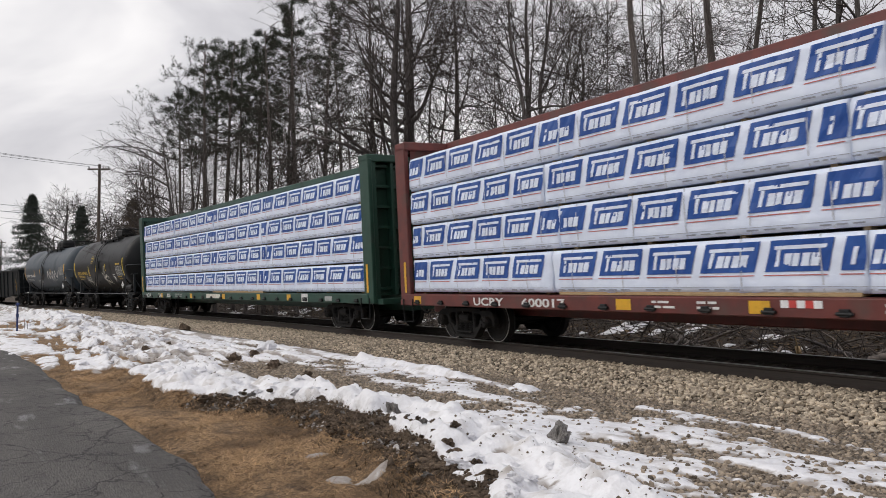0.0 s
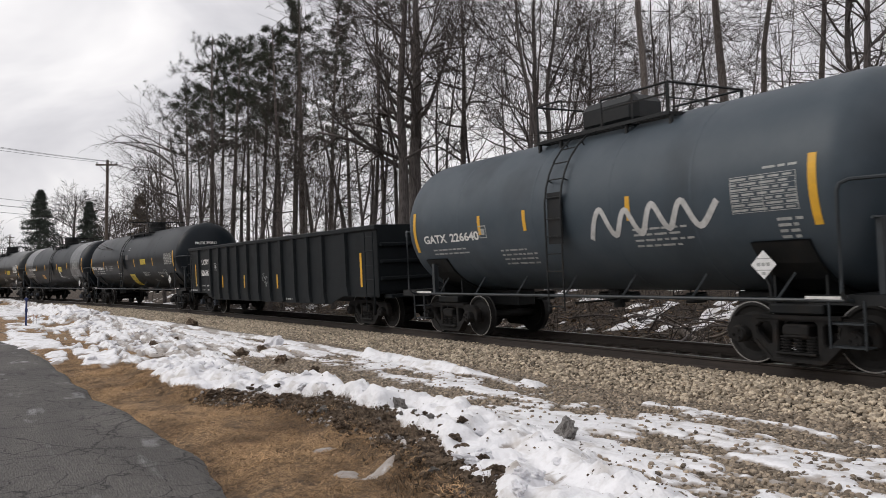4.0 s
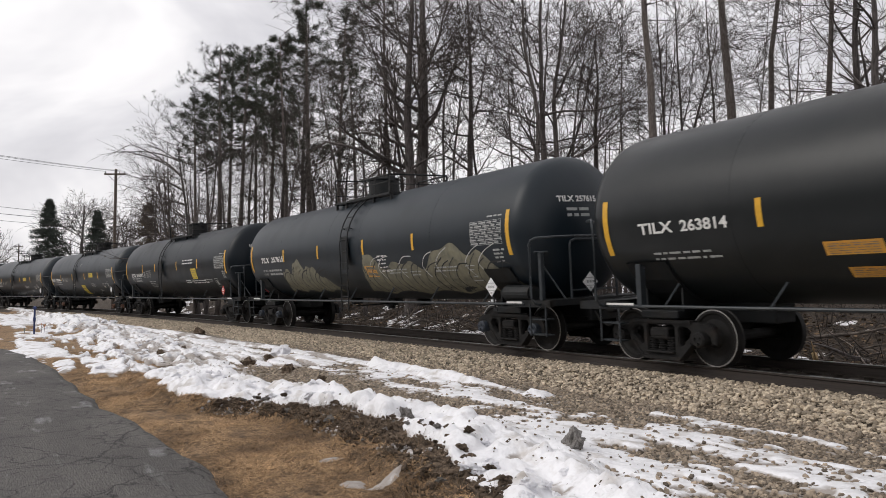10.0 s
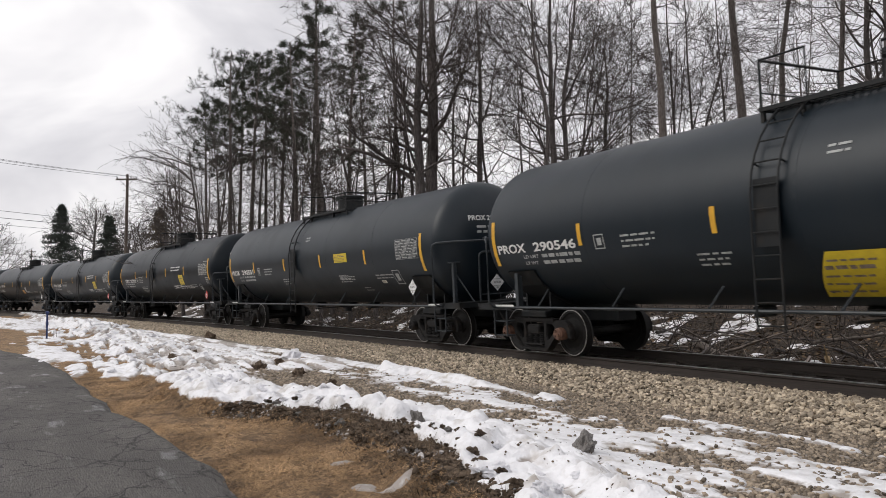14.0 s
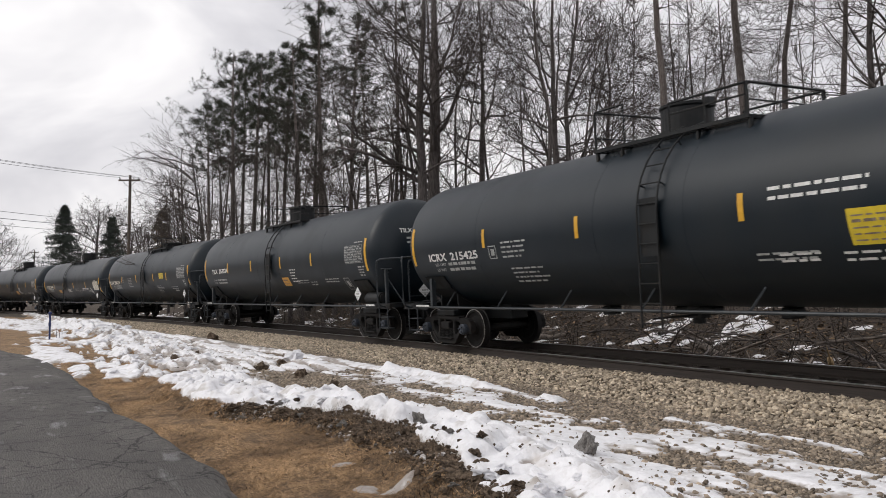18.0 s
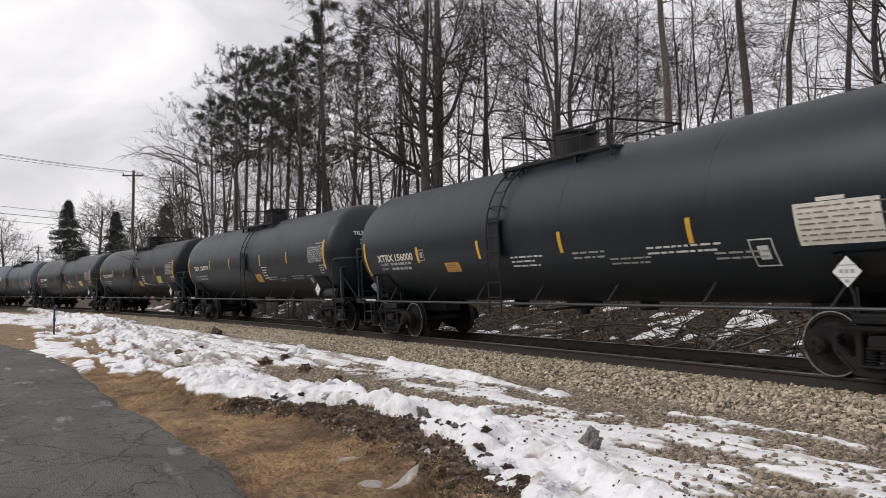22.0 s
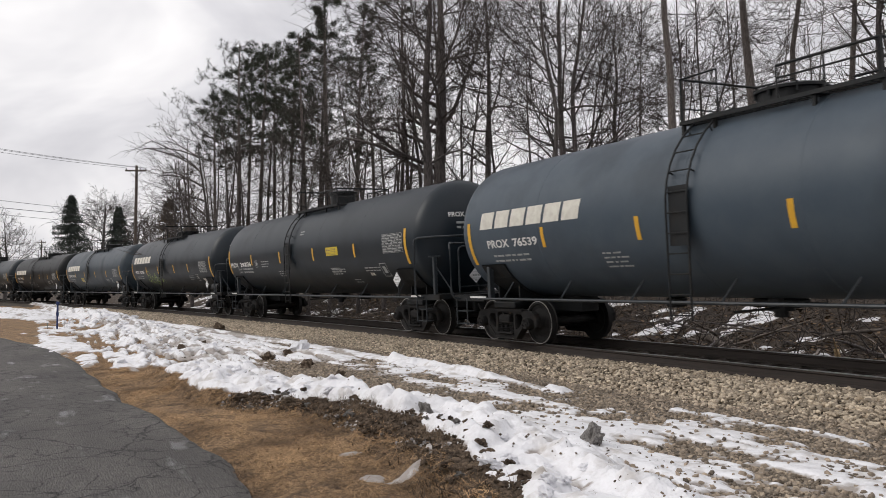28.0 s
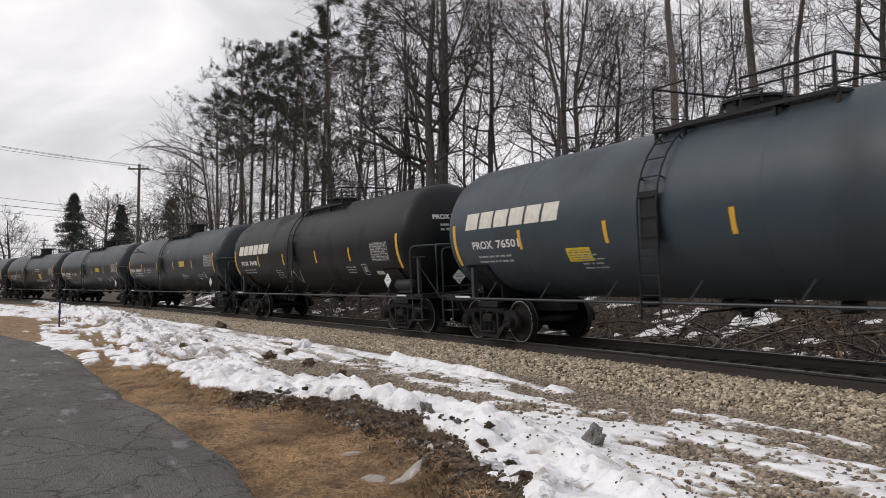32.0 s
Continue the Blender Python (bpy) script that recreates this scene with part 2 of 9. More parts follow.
M["needle_spruce"] = material("needle_spruce", (0.055, 0.068, 0.055), 0.75, second=(0.038, 0.048, 0.040), scale=1.2, random_value=0.25, island=True)
M["needle_brown"] = material("needle_brown", (0.11, 0.085, 0.055), 0.8, second=(0.075, 0.06, 0.04), scale=1.2, random_value=0.25, island=True)
M["pole_wood"] = material("pole_wood", (0.15, 0.12, 0.1), 0.85, second=(0.09, 0.075, 0.065), scale=6, stretch=(6, 6, 0.5))
M["wire"] = material("wire", (0.05, 0.05, 0.055), 0.6)
M["insulator"] = material("insulator", (0.2, 0.21, 0.22), 0.35)
M["marker_blue"] = material("marker_blue", (0.03, 0.05, 0.16), 0.5)
M["marker_orange"] = material("marker_orange", (0.6, 0.18, 0.05), 0.5)
M["marker_teal"] = material("marker_teal", (0.05, 0.3, 0.33), 0.5)
M["leaf"] = material("leaf", (0.17, 0.115, 0.07), 0.85, second=(0.07, 0.05, 0.034), scale=3, random_value=0.7, island=True, spec=0.3)
M["clod"] = material("clod", (0.065, 0.048, 0.036), 0.97, second=(0.17, 0.128, 0.092), scale=2.2, bump=1.0, bump_scale=5, random_value=0.35, spec=0.2)
M["crumb"] = material("crumb", (0.075, 0.056, 0.041), 0.97, second=(0.15, 0.112, 0.08), scale=4, random_value=0.5, island=True, spec=0.2)
M["ice_grey"] = material("ice_grey", (0.19, 0.18, 0.17), 0.6, second=(0.075, 0.066, 0.058), scale=6, bump=0.5, bump_scale=20, random_value=0.2)
M["snow_lump"] = material("snow_lump", (0.80, 0.80, 0.83), 0.7, second=(0.66, 0.65, 0.66), scale=6, bump=0.4, bump_scale=25, low=0.5, high=0.75)
M["straw"] = material("straw", (0.52, 0.335, 0.175), 0.9, second=(0.20, 0.125, 0.066), scale=1.1, random_value=0.6, island=True)


# ---- mesh helpers ----
def finish(bm, name, mat, smooth=False, clear=True):
    me = bpy.data.meshes.new(name)
    bm.to_mesh(me)
    if clear:
        bm.free()
    for m in (mat if isinstance(mat, (list, tuple)) else [mat]):
        me.materials.append(m)
    if smooth:
        me.polygons.foreach_set("use_smooth", [True] * len(me.polygons))
    return me


def part(name, bm, mat, parent, label="", smooth=False):
    """Link a bmesh, or a mesh made before, as one mesh object under a thing or part."""
    me = bm if isinstance(bm, bpy.types.Mesh) else finish(bm, name, mat, smooth)
    ob = new(name, me)
    ob.parent = parent
    if label:
        ob["label"] = label
    return ob


def box(bm, x0, x1, y0, y1, z0, z1, bevel=0.0, mi=0):
    r = bmesh.ops.create_cube(bm, size=1.0)
    vs = r["verts"]
    bmesh.ops.scale(bm, vec=(x1 - x0, y1 - y0, z1 - z0), verts=vs)
    bmesh.ops.translate(bm, vec=((x0 + x1) / 2, (y0 + y1) / 2, (z0 + z1) / 2), verts=vs)
    fs = {f for v in vs for f in v.link_faces}
    if bevel:
        es = {e for v in vs for e in v.link_edges}
        r2 = bmesh.ops.bevel(bm, geom=list(es), offset=bevel, segments=1, affect="EDGES")
        fs = set(r2["faces"]) | {f for f in fs if f.is_valid}
    for f in fs:
        f.material_index = mi
    return vs


def cyl(bm, p, q, r, n=10, r2=None, cap=True):
    p, q = Vector(p), Vector(q)
    d = q - p
    m = Matrix.Translation((p + q) / 2) @ d.to_track_quat("Z", "Y").to_matrix().to_4x4()
    return bmesh.ops.create_cone(bm, cap_ends=cap, segments=n, radius1=r, radius2=r if r2 is None else r2, depth=d.length, matrix=m)["verts"]


def tube(bm, pts, r, n=6):
    """A bent round bar through the points."""
    pts = [Vector(p) for p in pts]
    rings = []
    for i, p in enumerate(pts):
        d = (pts[min(i + 1, len(pts) - 1)] - pts[max(i - 1, 0)]).normalized()
        q = d.to_track_quat("Z", "Y")
        rings.append([bm.verts.new(p + q @ Vector((r * math.cos(a), r * math.sin(a), 0))) for a in (2 * math.pi * k / n for k in range(n))])
    for a, b in zip(rings, rings[1:]):
        for k in range(n):
            bm.faces.new((a[k], a[(k + 1) % n], b[(k + 1) % n], b[k]))
    bm.faces.new(rings[0][::-1])
    bm.faces.new(rings[-1])


def lathe(bm, profile, n=32, axis="X", mi=0):
    """Turn (x, r) pairs about the x axis, or the y axis."""
    rings = []
    for x, r in profile:
        ring = []
        for k in range(n):
            a = 2 * math.pi * k / n
            u, v = r * math.cos(a), r * math.sin(a)
            ring.append(bm.verts.new((x, u, v) if axis == "X" else (u, x, v) if axis == "Y" else (u, v, x)))
        rings.append(ring)
    for a, b in zip(rings, rings[1:]):
        for k in range(n):
            f = bm.faces.new((a[k], a[(k + 1) % n], b[(k + 1) % n], b[k]))
            f.material_index = mi
    return rings


def from_arrays(name, verts, faces, mat, smooth=False):
    me = bpy.data.meshes.new(name)
    me.from_pydata([tuple(v) for v in verts], [], [tuple(f) for f in faces])
    me.materials.append(mat)
    if smooth:
        me.polygons.foreach_set("use_smooth", [True] * len(me.polygons))
    me.update()
    return me


def empty(name, m, label="", category="", group="", kind=""):
    ob = new(name)
    ob.empty_display_size = 0.3
    ob.matrix_basis = m
    return tagged(ob, label, category, group, kind)


# ---- the line of the track ----
S_LOW, S_HIGH = -190.0, 70.0


def on_track(s, w=0.0, z=0.0):
    """The point at arc length s, w metres outwards from the middle of the track, z above the near rail's head (level, not canted)."""
    c = min(max(s, S_LOW), S_HIGH)
    a = c / R_NEAR
    r = R_MID + w
    return Vector((r * math.sin(a) + (s - c) * math.cos(a), D_NEAR - R_NEAR + r * math.cos(a) - (s - c) * math.sin(a), z))


def track_pose(s):
    """The canted frame on the middle of the rail heads: x forward, y outwards, z up."""
    a = min(max(s, S_LOW), S_HIGH) / R_NEAR
    return Matrix.Translation(on_track(s, 0, 0.0388)) @ Euler((0, 0, -a)).to_matrix().to_4x4() @ Euler((CANT, 0, 0)).to_matrix().to_4x4()


def swept(profile, s_values, canted=True, closed=True, mi=None):
    """Sweep a (w, z) profile along the track."""
    verts, faces = [], []
    k = len(profile)
    for s in s_values:
        m = track_pose(s) if canted else None
        for w, z in profile:
            verts.append(m @ Vector((0, w, z)) if canted else on_track(s, w, z))
    for i in range(len(s_values) - 1):
        for j in range(k if closed else k - 1):
            a, b = i * k + j, i * k + (j + 1) % k
            faces.append((a, b, b + k, a + k))
    return verts, faces


# ---- ground ----
def lattice(ix, iy, seed):
    h = (ix.astype(np.int64) * 374761393 + iy.astype(np.int64) * 668265263 + seed * 974711) & 0x7FFFFFFF
    h = ((h ^ (h >> 13)) * 1274126177) & 0x7FFFFFFF
    return ((h ^ (h >> 16)) & 0xFFFF) / 65535.0


def grain(x, y, size, seed):
    """Smooth noise between -1 and 1."""
    u, v = np.asarray(x) / size, np.asarray(y) / size
    iu, iv = np.floor(u), np.floor(v)
    fu, fv = u - iu, v - iv
    fu, fv = fu * fu * (3 - 2 * fu), fv * fv * (3 - 2 * fv)
    a, b = lattice(iu, iv, seed), lattice(iu + 1, iv, seed)
    c, d = lattice(iu, iv + 1, seed), lattice(iu + 1, iv + 1, seed)
    return 2 * ((a * (1 - fu) + b * fu) * (1 - fv) + (c * (1 - fu) + d * fu) * fv) - 1


def fbm(x, y, size, seed, octaves=4):
    t, amp, tot = 0.0, 1.0, 0.0
    for o in range(octaves):
        t = t + amp * grain(x, y, size / 2 ** o, seed + o * 17)
        tot += amp
        amp *= 0.55
    return t / tot


def step(a, b, x):
    u = np.clip((x - a) / (b - a), 0, 1)
    return u * u * (3 - 2 * u)


def lateral(x, y):
    """Metres outwards from the middle of the track."""
    a = np.clip(np.arctan2(x, y - (D_NEAR - R_NEAR)), S_LOW / R_NEAR, S_HIGH / R_NEAR)
    return x * np.sin(a) + (y - (D_NEAR - R_NEAR)) * np.cos(a) - R_MID


def road_edge(x):
    """The y at which the tarmac ends."""
    return np.interp(x, [-70, -46, -34, -28.9, -25.9, -22.4, -19.9, -17.4, -15.1, -13.7, -11.9, -10.7, -9.4, -7.8, -6.2, 12], [-11, -6.2, -2.2, -0.46, 0.16, 0.74, 0.96, 1.08, 1.18, 1.25, 1.27, 1.44, 1.58, 1.66, 1.64, 1.6])


def berm_line(x):
    """The y of the crest of the ploughed bank."""
    return np.interp(x, [-80, -60, -50, -40, -36, -26, -19, -15, -13, -11.5, -10.3, -9.3, -8, -6.4, -5, -3.6, 0], [1.0, 2.6, 3.5, 3.6, 3.4, 3.4, 3.1, 2.75, 2.75, 2.95, 3.35, 3.78, 3.9, 3.8, 3.45, 3.15, 2.9])


def berm_size(x):
    return np.interp(x, [-80, -55, -44, -36, -30, -24, -18, -15.7, -14, -12, -10, -7, -5, 3], [0.2, 0.28, 0.30, 0.20, 0.12, 0.08, 0.05, 0.05, 0.30, 0.30, 0.26, 0.24, 0.2, 0.2])


def ridged(x, y, size, seed, octaves=3):
    """Noise with sharp crests between 0 and 1."""
    return 1 - np.minimum(1, 2.2 * np.abs(fbm(x, y, size, seed, octaves)))


def ground_height(x, y):
    L = lateral(x, y)
    far = step(60, 160, np.hypot(x, y))
    z = GROUND + 0.05 * fbm(x, y, 3.0, 5) + 0.012 * fbm(x, y, 0.35, 9, 3)
    z = z - 0.10 * step(-1, -8, y) * (1 - far)
    # ballast shoulders
    near = step(-3.1, -1.75, L) * (1 - step(1.75, 3.4, L))
    z = z * (1 - near) + near * (-0.235 + 0.035 * L * (np.abs(L) < 2.6))
    # ditch and bank behind the track
    z = z - 0.22 * step(2.2, 3.6, L) * (1 - step(3.8, 5.0, L)) + 1.40 * step(4.5, 11, L) * (1 - far) + 0.18 * fbm(x, y, 2.5, 31) * step(3, 5, L)
    # dirt heart of the ploughed bank
    d = y - berm_line(x)
    face = step(-0.95, -0.25, d + 0.22 * fbm(x, y, 0.6, 43)) * np.exp(-(np.maximum(d, 0) / 0.75) ** 2)
    z = z + 0.62 * berm_size(x) * face * (0.85 + 0.5 * fbm(x, y, 0.4, 41)) + 0.09 * face * (1 - face) * 4 * ridged(x, y, 0.22, 45)
    z = z - 0.05 * (1 - step(0.0, 0.35, y - road_edge(x))) * (x < 20)
    return z


def snow_depth(x, y):
    """Depth of snow over the ground; below zero the ground shows."""
    L = lateral(x, y)
    e = y - road_edge(x)
    d = y - berm_line(x)
    size = berm_size(x)
    streak = fbm(x * 0.34 + 0.12 * y, y, 0.42, 61, 5)
    fine = fbm(x, y, 0.20, 71, 4)
    t = -0.16 + 0 * x
    # the bank itself
    bank = np.exp(-(np.where(d < 0, d / 0.8, d / np.where(x > -16, 0.58, 0.8))) ** 2) * (1 - np.exp(-((x + 15.7) / 0.7) ** 2))
    lumps = fbm(x, y, 0.6, 81, 4)
    edge = np.interp(x, [-19, -14.8, -11, -10.2, -9.3, -6.2, -5.2], [-1.2, -0.55, -0.55, -0.2, -0.06, -0.32, -0.42])
    front = step(-0.07, 0.07, d - edge + 0.18 * lumps + 0.06 * fine)
    t = t + bank * front * step(0.0, 0.6, e - np.where(x < -26, 2.0, 0.0)) * (0.16 + 0.42 * size) * (1.0 + 0.7 * lumps + 0.22 * ridged(x, y, 0.3, 83))
    # flat trampled snow between the bank and the ballast
    flat = step(0.2, 0.55, d) * (1 - step(-3.1, -2.55, L + 0.4 * streak))
    bare = np.exp(-((x + 13.4) / 2.2) ** 2 - ((y - 4.85) / 0.6) ** 2) + 0.8 * np.exp(-((x + 10.6) / 1.5) ** 2 - ((y - 4.9) / 0.3) ** 2) + 0.7 * np.exp(-((x + 17.3) / 1.0) ** 2 - ((y - 4.6) / 0.4) ** 2)
    v = 0.36 + 2.2 * streak + 1.1 * fine - 1.7 * bare + 0.12 * step(-9, -5, x) * (x > -9) - 1.15 * step(-4.9, -2.8, L)
    t = t + flat * (0.16 + 0.042 * np.tanh(2.2 * v)) - 0.16 * np.minimum(bare, 1) * step(0.55, 0.9, d)
    # thin strip along the foot of the ballast
    t = t + 0.19 * np.exp(-((L + 3.4 + 0.15 * streak) / 0.22) ** 2) * step(-8, -15, x)
    # wide snow round the far mounds, with lines of dirt between the furrows
    rim = np.interp(x, [-150, -65, -52, -47, -42, -36, -31, -26, -20, -15], [-12.0, -4.0, -2.2, 0.1, 0.9, 0.8, 0.3, 0.0, 0.9, 1.75])
    wide = step(-15.2, -18, x) * step(-0.35, 0.15, y - rim + 0.45 * lumps) * (1 - step(-4.3, -3.7, L))
    furrow = ridged(x * 0.20 + 0.06 * y, y, 0.62, 87)
    soil = np.exp(-((x + 16.3) / 1.5) ** 2 - ((y - 3.9) / 0.45) ** 2) + np.exp(-((x + 20.6) / 1.4) ** 2 - ((y - 6.0) / 0.4) ** 2) + np.exp(-((x + 17.6) / 1.6) ** 2 - ((y - 2.75) / 0.25) ** 2) + 0.3 * np.exp(-((x + 22.5) / 2.4) ** 2 - ((y - 1.7) / 0.22) ** 2)
    t = t + wide * (0.23 + 0.10 * step(-44, -50, x) + 0.13 * lumps + 0.08 * fine - 0.32 * np.maximum(0, furrow - 0.58) / 0.42 - 0.22 * soil)
    # the far field lies flat, crusted and thin
    t = np.where((x < -15.7) & (t > 0.05), 0.05 + np.interp(x, [-60, -44, -36, -16], [0.6, 0.6, 0.34, 0.22]) * (t - 0.05), t)
    # icy scraps on the verge
    scrap = 0 * x
    for sx, sy, rx, ry in ((-7.14, 2.71, 0.075, 0.20), (-6.14, 2.56, 0.15, 0.13), (-5.93, 2.80, 0.10, 0.15), (-16.4, 1.9, 0.5, 0.10)):
        scrap = np.maximum(scrap, np.exp(-((x - sx) / rx) ** 2 - ((y - sy + 0.05 * fine) / ry) ** 2) * (1 + 1.5 * fine))
    t = np.maximum(t, np.where(scrap > 0.05, np.minimum(0.012, -0.05 + 0.11 * scrap), t))
    # wood floor behind the track
    wood = step(3.0, 4.5, L)
    t = t + wood * (0.045 + 0.26 * fbm(x, y, 1.3, 91, 3) + 0.26 * fbm(x, y, 0.34, 95, 3))
    return t


def axis(stops):
    """Grid lines: (from, to, step) stretches joined."""
    return np.unique(np.concatenate([np.arange(a, b, h) for a, b, h in stops]))


def sheet(name, xs, ys, height, mats, smooth=True, keep=None):
    X, Y = np.meshgrid(xs, ys, indexing="ij")
    Z = height(X, Y)
    nx, ny = len(xs), len(ys)
    idx = np.arange(nx * ny).reshape(nx, ny)
    q = np.stack([idx[:-1, :-1], idx[1:, :-1], idx[1:, 1:], idx[:-1, 1:]], -1).reshape(-1, 4)
    co = np.stack([X, Y, Z], -1).reshape(-1, 3)
    if keep is not None:
        k = keep(X, Y).reshape(-1)
        q = q[k[q].any(1)]
        used = np.unique(q)
        remap = np.zeros(len(co), int)
        remap[used] = np.arange(len(used))
        co, q = co[used], remap[q]
    me = bpy.data.meshes.new(name)
    me.vertices.add(len(co))
    me.vertices.foreach_set("co", co.ravel())
    me.loops.add(len(q) * 4)
    me.loops.foreach_set("vertex_index", q.ravel())
    me.polygons.add(len(q))
    me.polygons.foreach_set("loop_start", np.arange(len(q)) * 4)
    me.polygons.foreach_set("loop_total", np.full(len(q), 4))
    me.update(calc_edges=True)
    me.polygons.foreach_set("use_smooth", [smooth] * len(q))
    for m in mats:
        me.materials.append(m)
    return me, co


def ground_material():
    mat = bpy.data.materials.new("earth")
    mat.use_nodes = True
    nt = mat.node_tree
    n, l = nt.nodes.new, nt.links.new
    bsdf = nt.nodes["Principled BSDF"]
    bsdf.inputs["Roughness"].default_value = 0.92
    tc = n("ShaderNodeTexCoord")

    def noise_of(scale, detail=6.0, rough=0.65):
        t = n("ShaderNodeTexNoise")
        t.inputs["Scale"].default_value, t.inputs["Detail"].default_value, t.inputs["Roughness"].default_value = scale, detail, rough
        l(tc.outputs["Object"], t.inputs["Vector"])
        return t.outputs["Fac"]

    def two(fac, a, b, lo=0.4, hi=0.6):
        r = n("ShaderNodeMapRange")
        r.inputs["From Min"].default_value, r.inputs["From Max"].default_value = lo, hi
        l(fac, r.inputs["Value"])
        m = n("ShaderNodeMix")
        m.data_type = "RGBA"
        l(r.outputs[0], m.inputs["Factor"])
        for k, v in (("A", a), ("B", b)):
            if isinstance(v, tuple):
                m.inputs[k].default_value = (*v, 1)
            else:
                l(v, m.inputs[k])
        return m.outputs["Result"]

    def attr(name):
        a = n("ShaderNodeAttribute")
        a.attribute_name = name
        return a.outputs["Fac"]

    dirt = two(noise_of(14, 10, 0.8), (0.045, 0.033, 0.024), (0.16, 0.115, 0.078))
    straw = two(noise_of(26, 12, 0.9), (0.52, 0.335, 0.175), (0.15, 0.094, 0.052), 0.42, 0.58)
    straw = two(noise_of(13, 6, 0.7), straw, (0.17, 0.112, 0.066), 0.48, 0.60)
    straw = two(noise_of(2.2, 8, 0.75), straw, (0.10, 0.066, 0.040), 0.50, 0.64)
    vor = n("ShaderNodeTexVoronoi")
    vor.inputs["Scale"].default_value = 22
    l(tc.outputs["Object"], vor.inputs["Vector"])
    gravel = two(vor.outputs["Color"], (0.14, 0.12, 0.1), (0.3, 0.26, 0.21), 0.1, 0.9)
    litter = two(noise_of(17, 10, 0.8), (0.105, 0.078, 0.056), (0.028, 0.022, 0.018))
    col = two(attr("straw"), dirt, straw, 0.35, 0.65)
    col = two(attr("gravel"), col, gravel, 0.35, 0.65)
    col = two(attr("litter"), col, litter, 0.35, 0.65)
    l(col, bsdf.inputs["Base Color"])
    b = n("ShaderNodeBump")
    b.inputs["Strength"].default_value, b.inputs["Distance"].default_value = 1.0, 0.05
    l(noise_of(30, 8, 0.75), b.inputs["Height"])
    l(b.outputs[0], bsdf.inputs["Normal"])
    return mat


def snow_material(name):
    mat = material(name, (0.86, 0.86, 0.88), 0.6, second=(0.70, 0.69, 0.70), scale=7.0, detail=9, low=0.48, high=0.74, bump=0.55, bump_scale=13, bump_depth=0.05, third=(0.46, 0.42, 0.38), third_scale=3.4, third_low=0.54, third_high=0.74)
    nt = mat.node_tree
    n, l = nt.nodes.new, nt.links.new
    bsdf = nt.nodes["Principled BSDF"]
    # thin snow is wet and grey with the grit under it; furrow shade is coloured in too
    a = n("ShaderNodeAttribute")
    a.attribute_name = "thin"
    ns, tc = n("ShaderNodeTexNoise"), n("ShaderNodeTexCoord")
    ns.inputs["Scale"].default_value, ns.inputs["Detail"].default_value = 11.0, 7.0
    l(tc.outputs["Object"], ns.inputs["Vector"])
    add = n("ShaderNodeMath")
    l(a.outputs["Fac"], add.inputs[0])
    l(ns.outputs["Fac"], add.inputs[1])
    r = n("ShaderNodeMapRange")
    r.inputs["From Min"].default_value, r.inputs["From Max"].default_value = 0.86, 1.32
    l(add.outputs[0], r.inputs["Value"])
    m = n("ShaderNodeMix")
    m.data_type = "RGBA"
    m.inputs["B"].default_value = (0.33, 0.295, 0.265, 1)
    l(r.outputs[0], m.inputs["Factor"])
    l(bsdf.inputs["Base Color"].links[0].from_socket, m.inputs["A"])
    l(m.outputs["Result"], bsdf.inputs["Base Color"])
    return mat


def make_ground():
    xs = axis([(-1600, -400, 150), (-400, -120, 30), (-120, -50, 3), (-50, -22, 0.4), (-22, -14, 0.14), (-14, -3, 0.06), (-3, 0.5, 0.14), (0.5, 30, 1.5), (30, 400, 30), (400, 1700, 150)])
    ys = axis([(-1600, -60, 150), (-60, -6, 6), (-6, 1.4, 0.6), (1.4, 4.6, 0.06), (4.6, 9.0, 0.14), (9.0, 30, 0.6), (30, 120, 8), (120, 1700, 150)])
    me, co = sheet("ground", xs, ys, ground_height, [ground_material()])
    x, y = co[:, 0], co[:, 1]
    L = lateral(x, y)
    d = y - berm_line(x)
    jit = 0.25 * fbm(x, y, 0.5, 15)
    fields = {"straw": (1 - step(-0.78, -0.5, np.where(x > -10.8, d, d - 0.6) + jit)) * 1.0 + step(14, 20, L),
              "gravel": step(0.3, 0.7, d + jit) * (1 - step(2.6, 3.4, L)) * (np.abs(x) < 300),
              "litter": step(2.8, 3.6, L + jit) * (np.abs(x) < 400)}
    for name, v in fields.items():
        a = me.attributes.new(name, "FLOAT", "POINT")
        a.data.foreach_set("value", np.clip(v, 0, 1).astype(np.float32))
    tagged(new("ground", me), "wintry ground of dead straw-coloured grass, dirt and leaf litter", "ground", kind="structure")


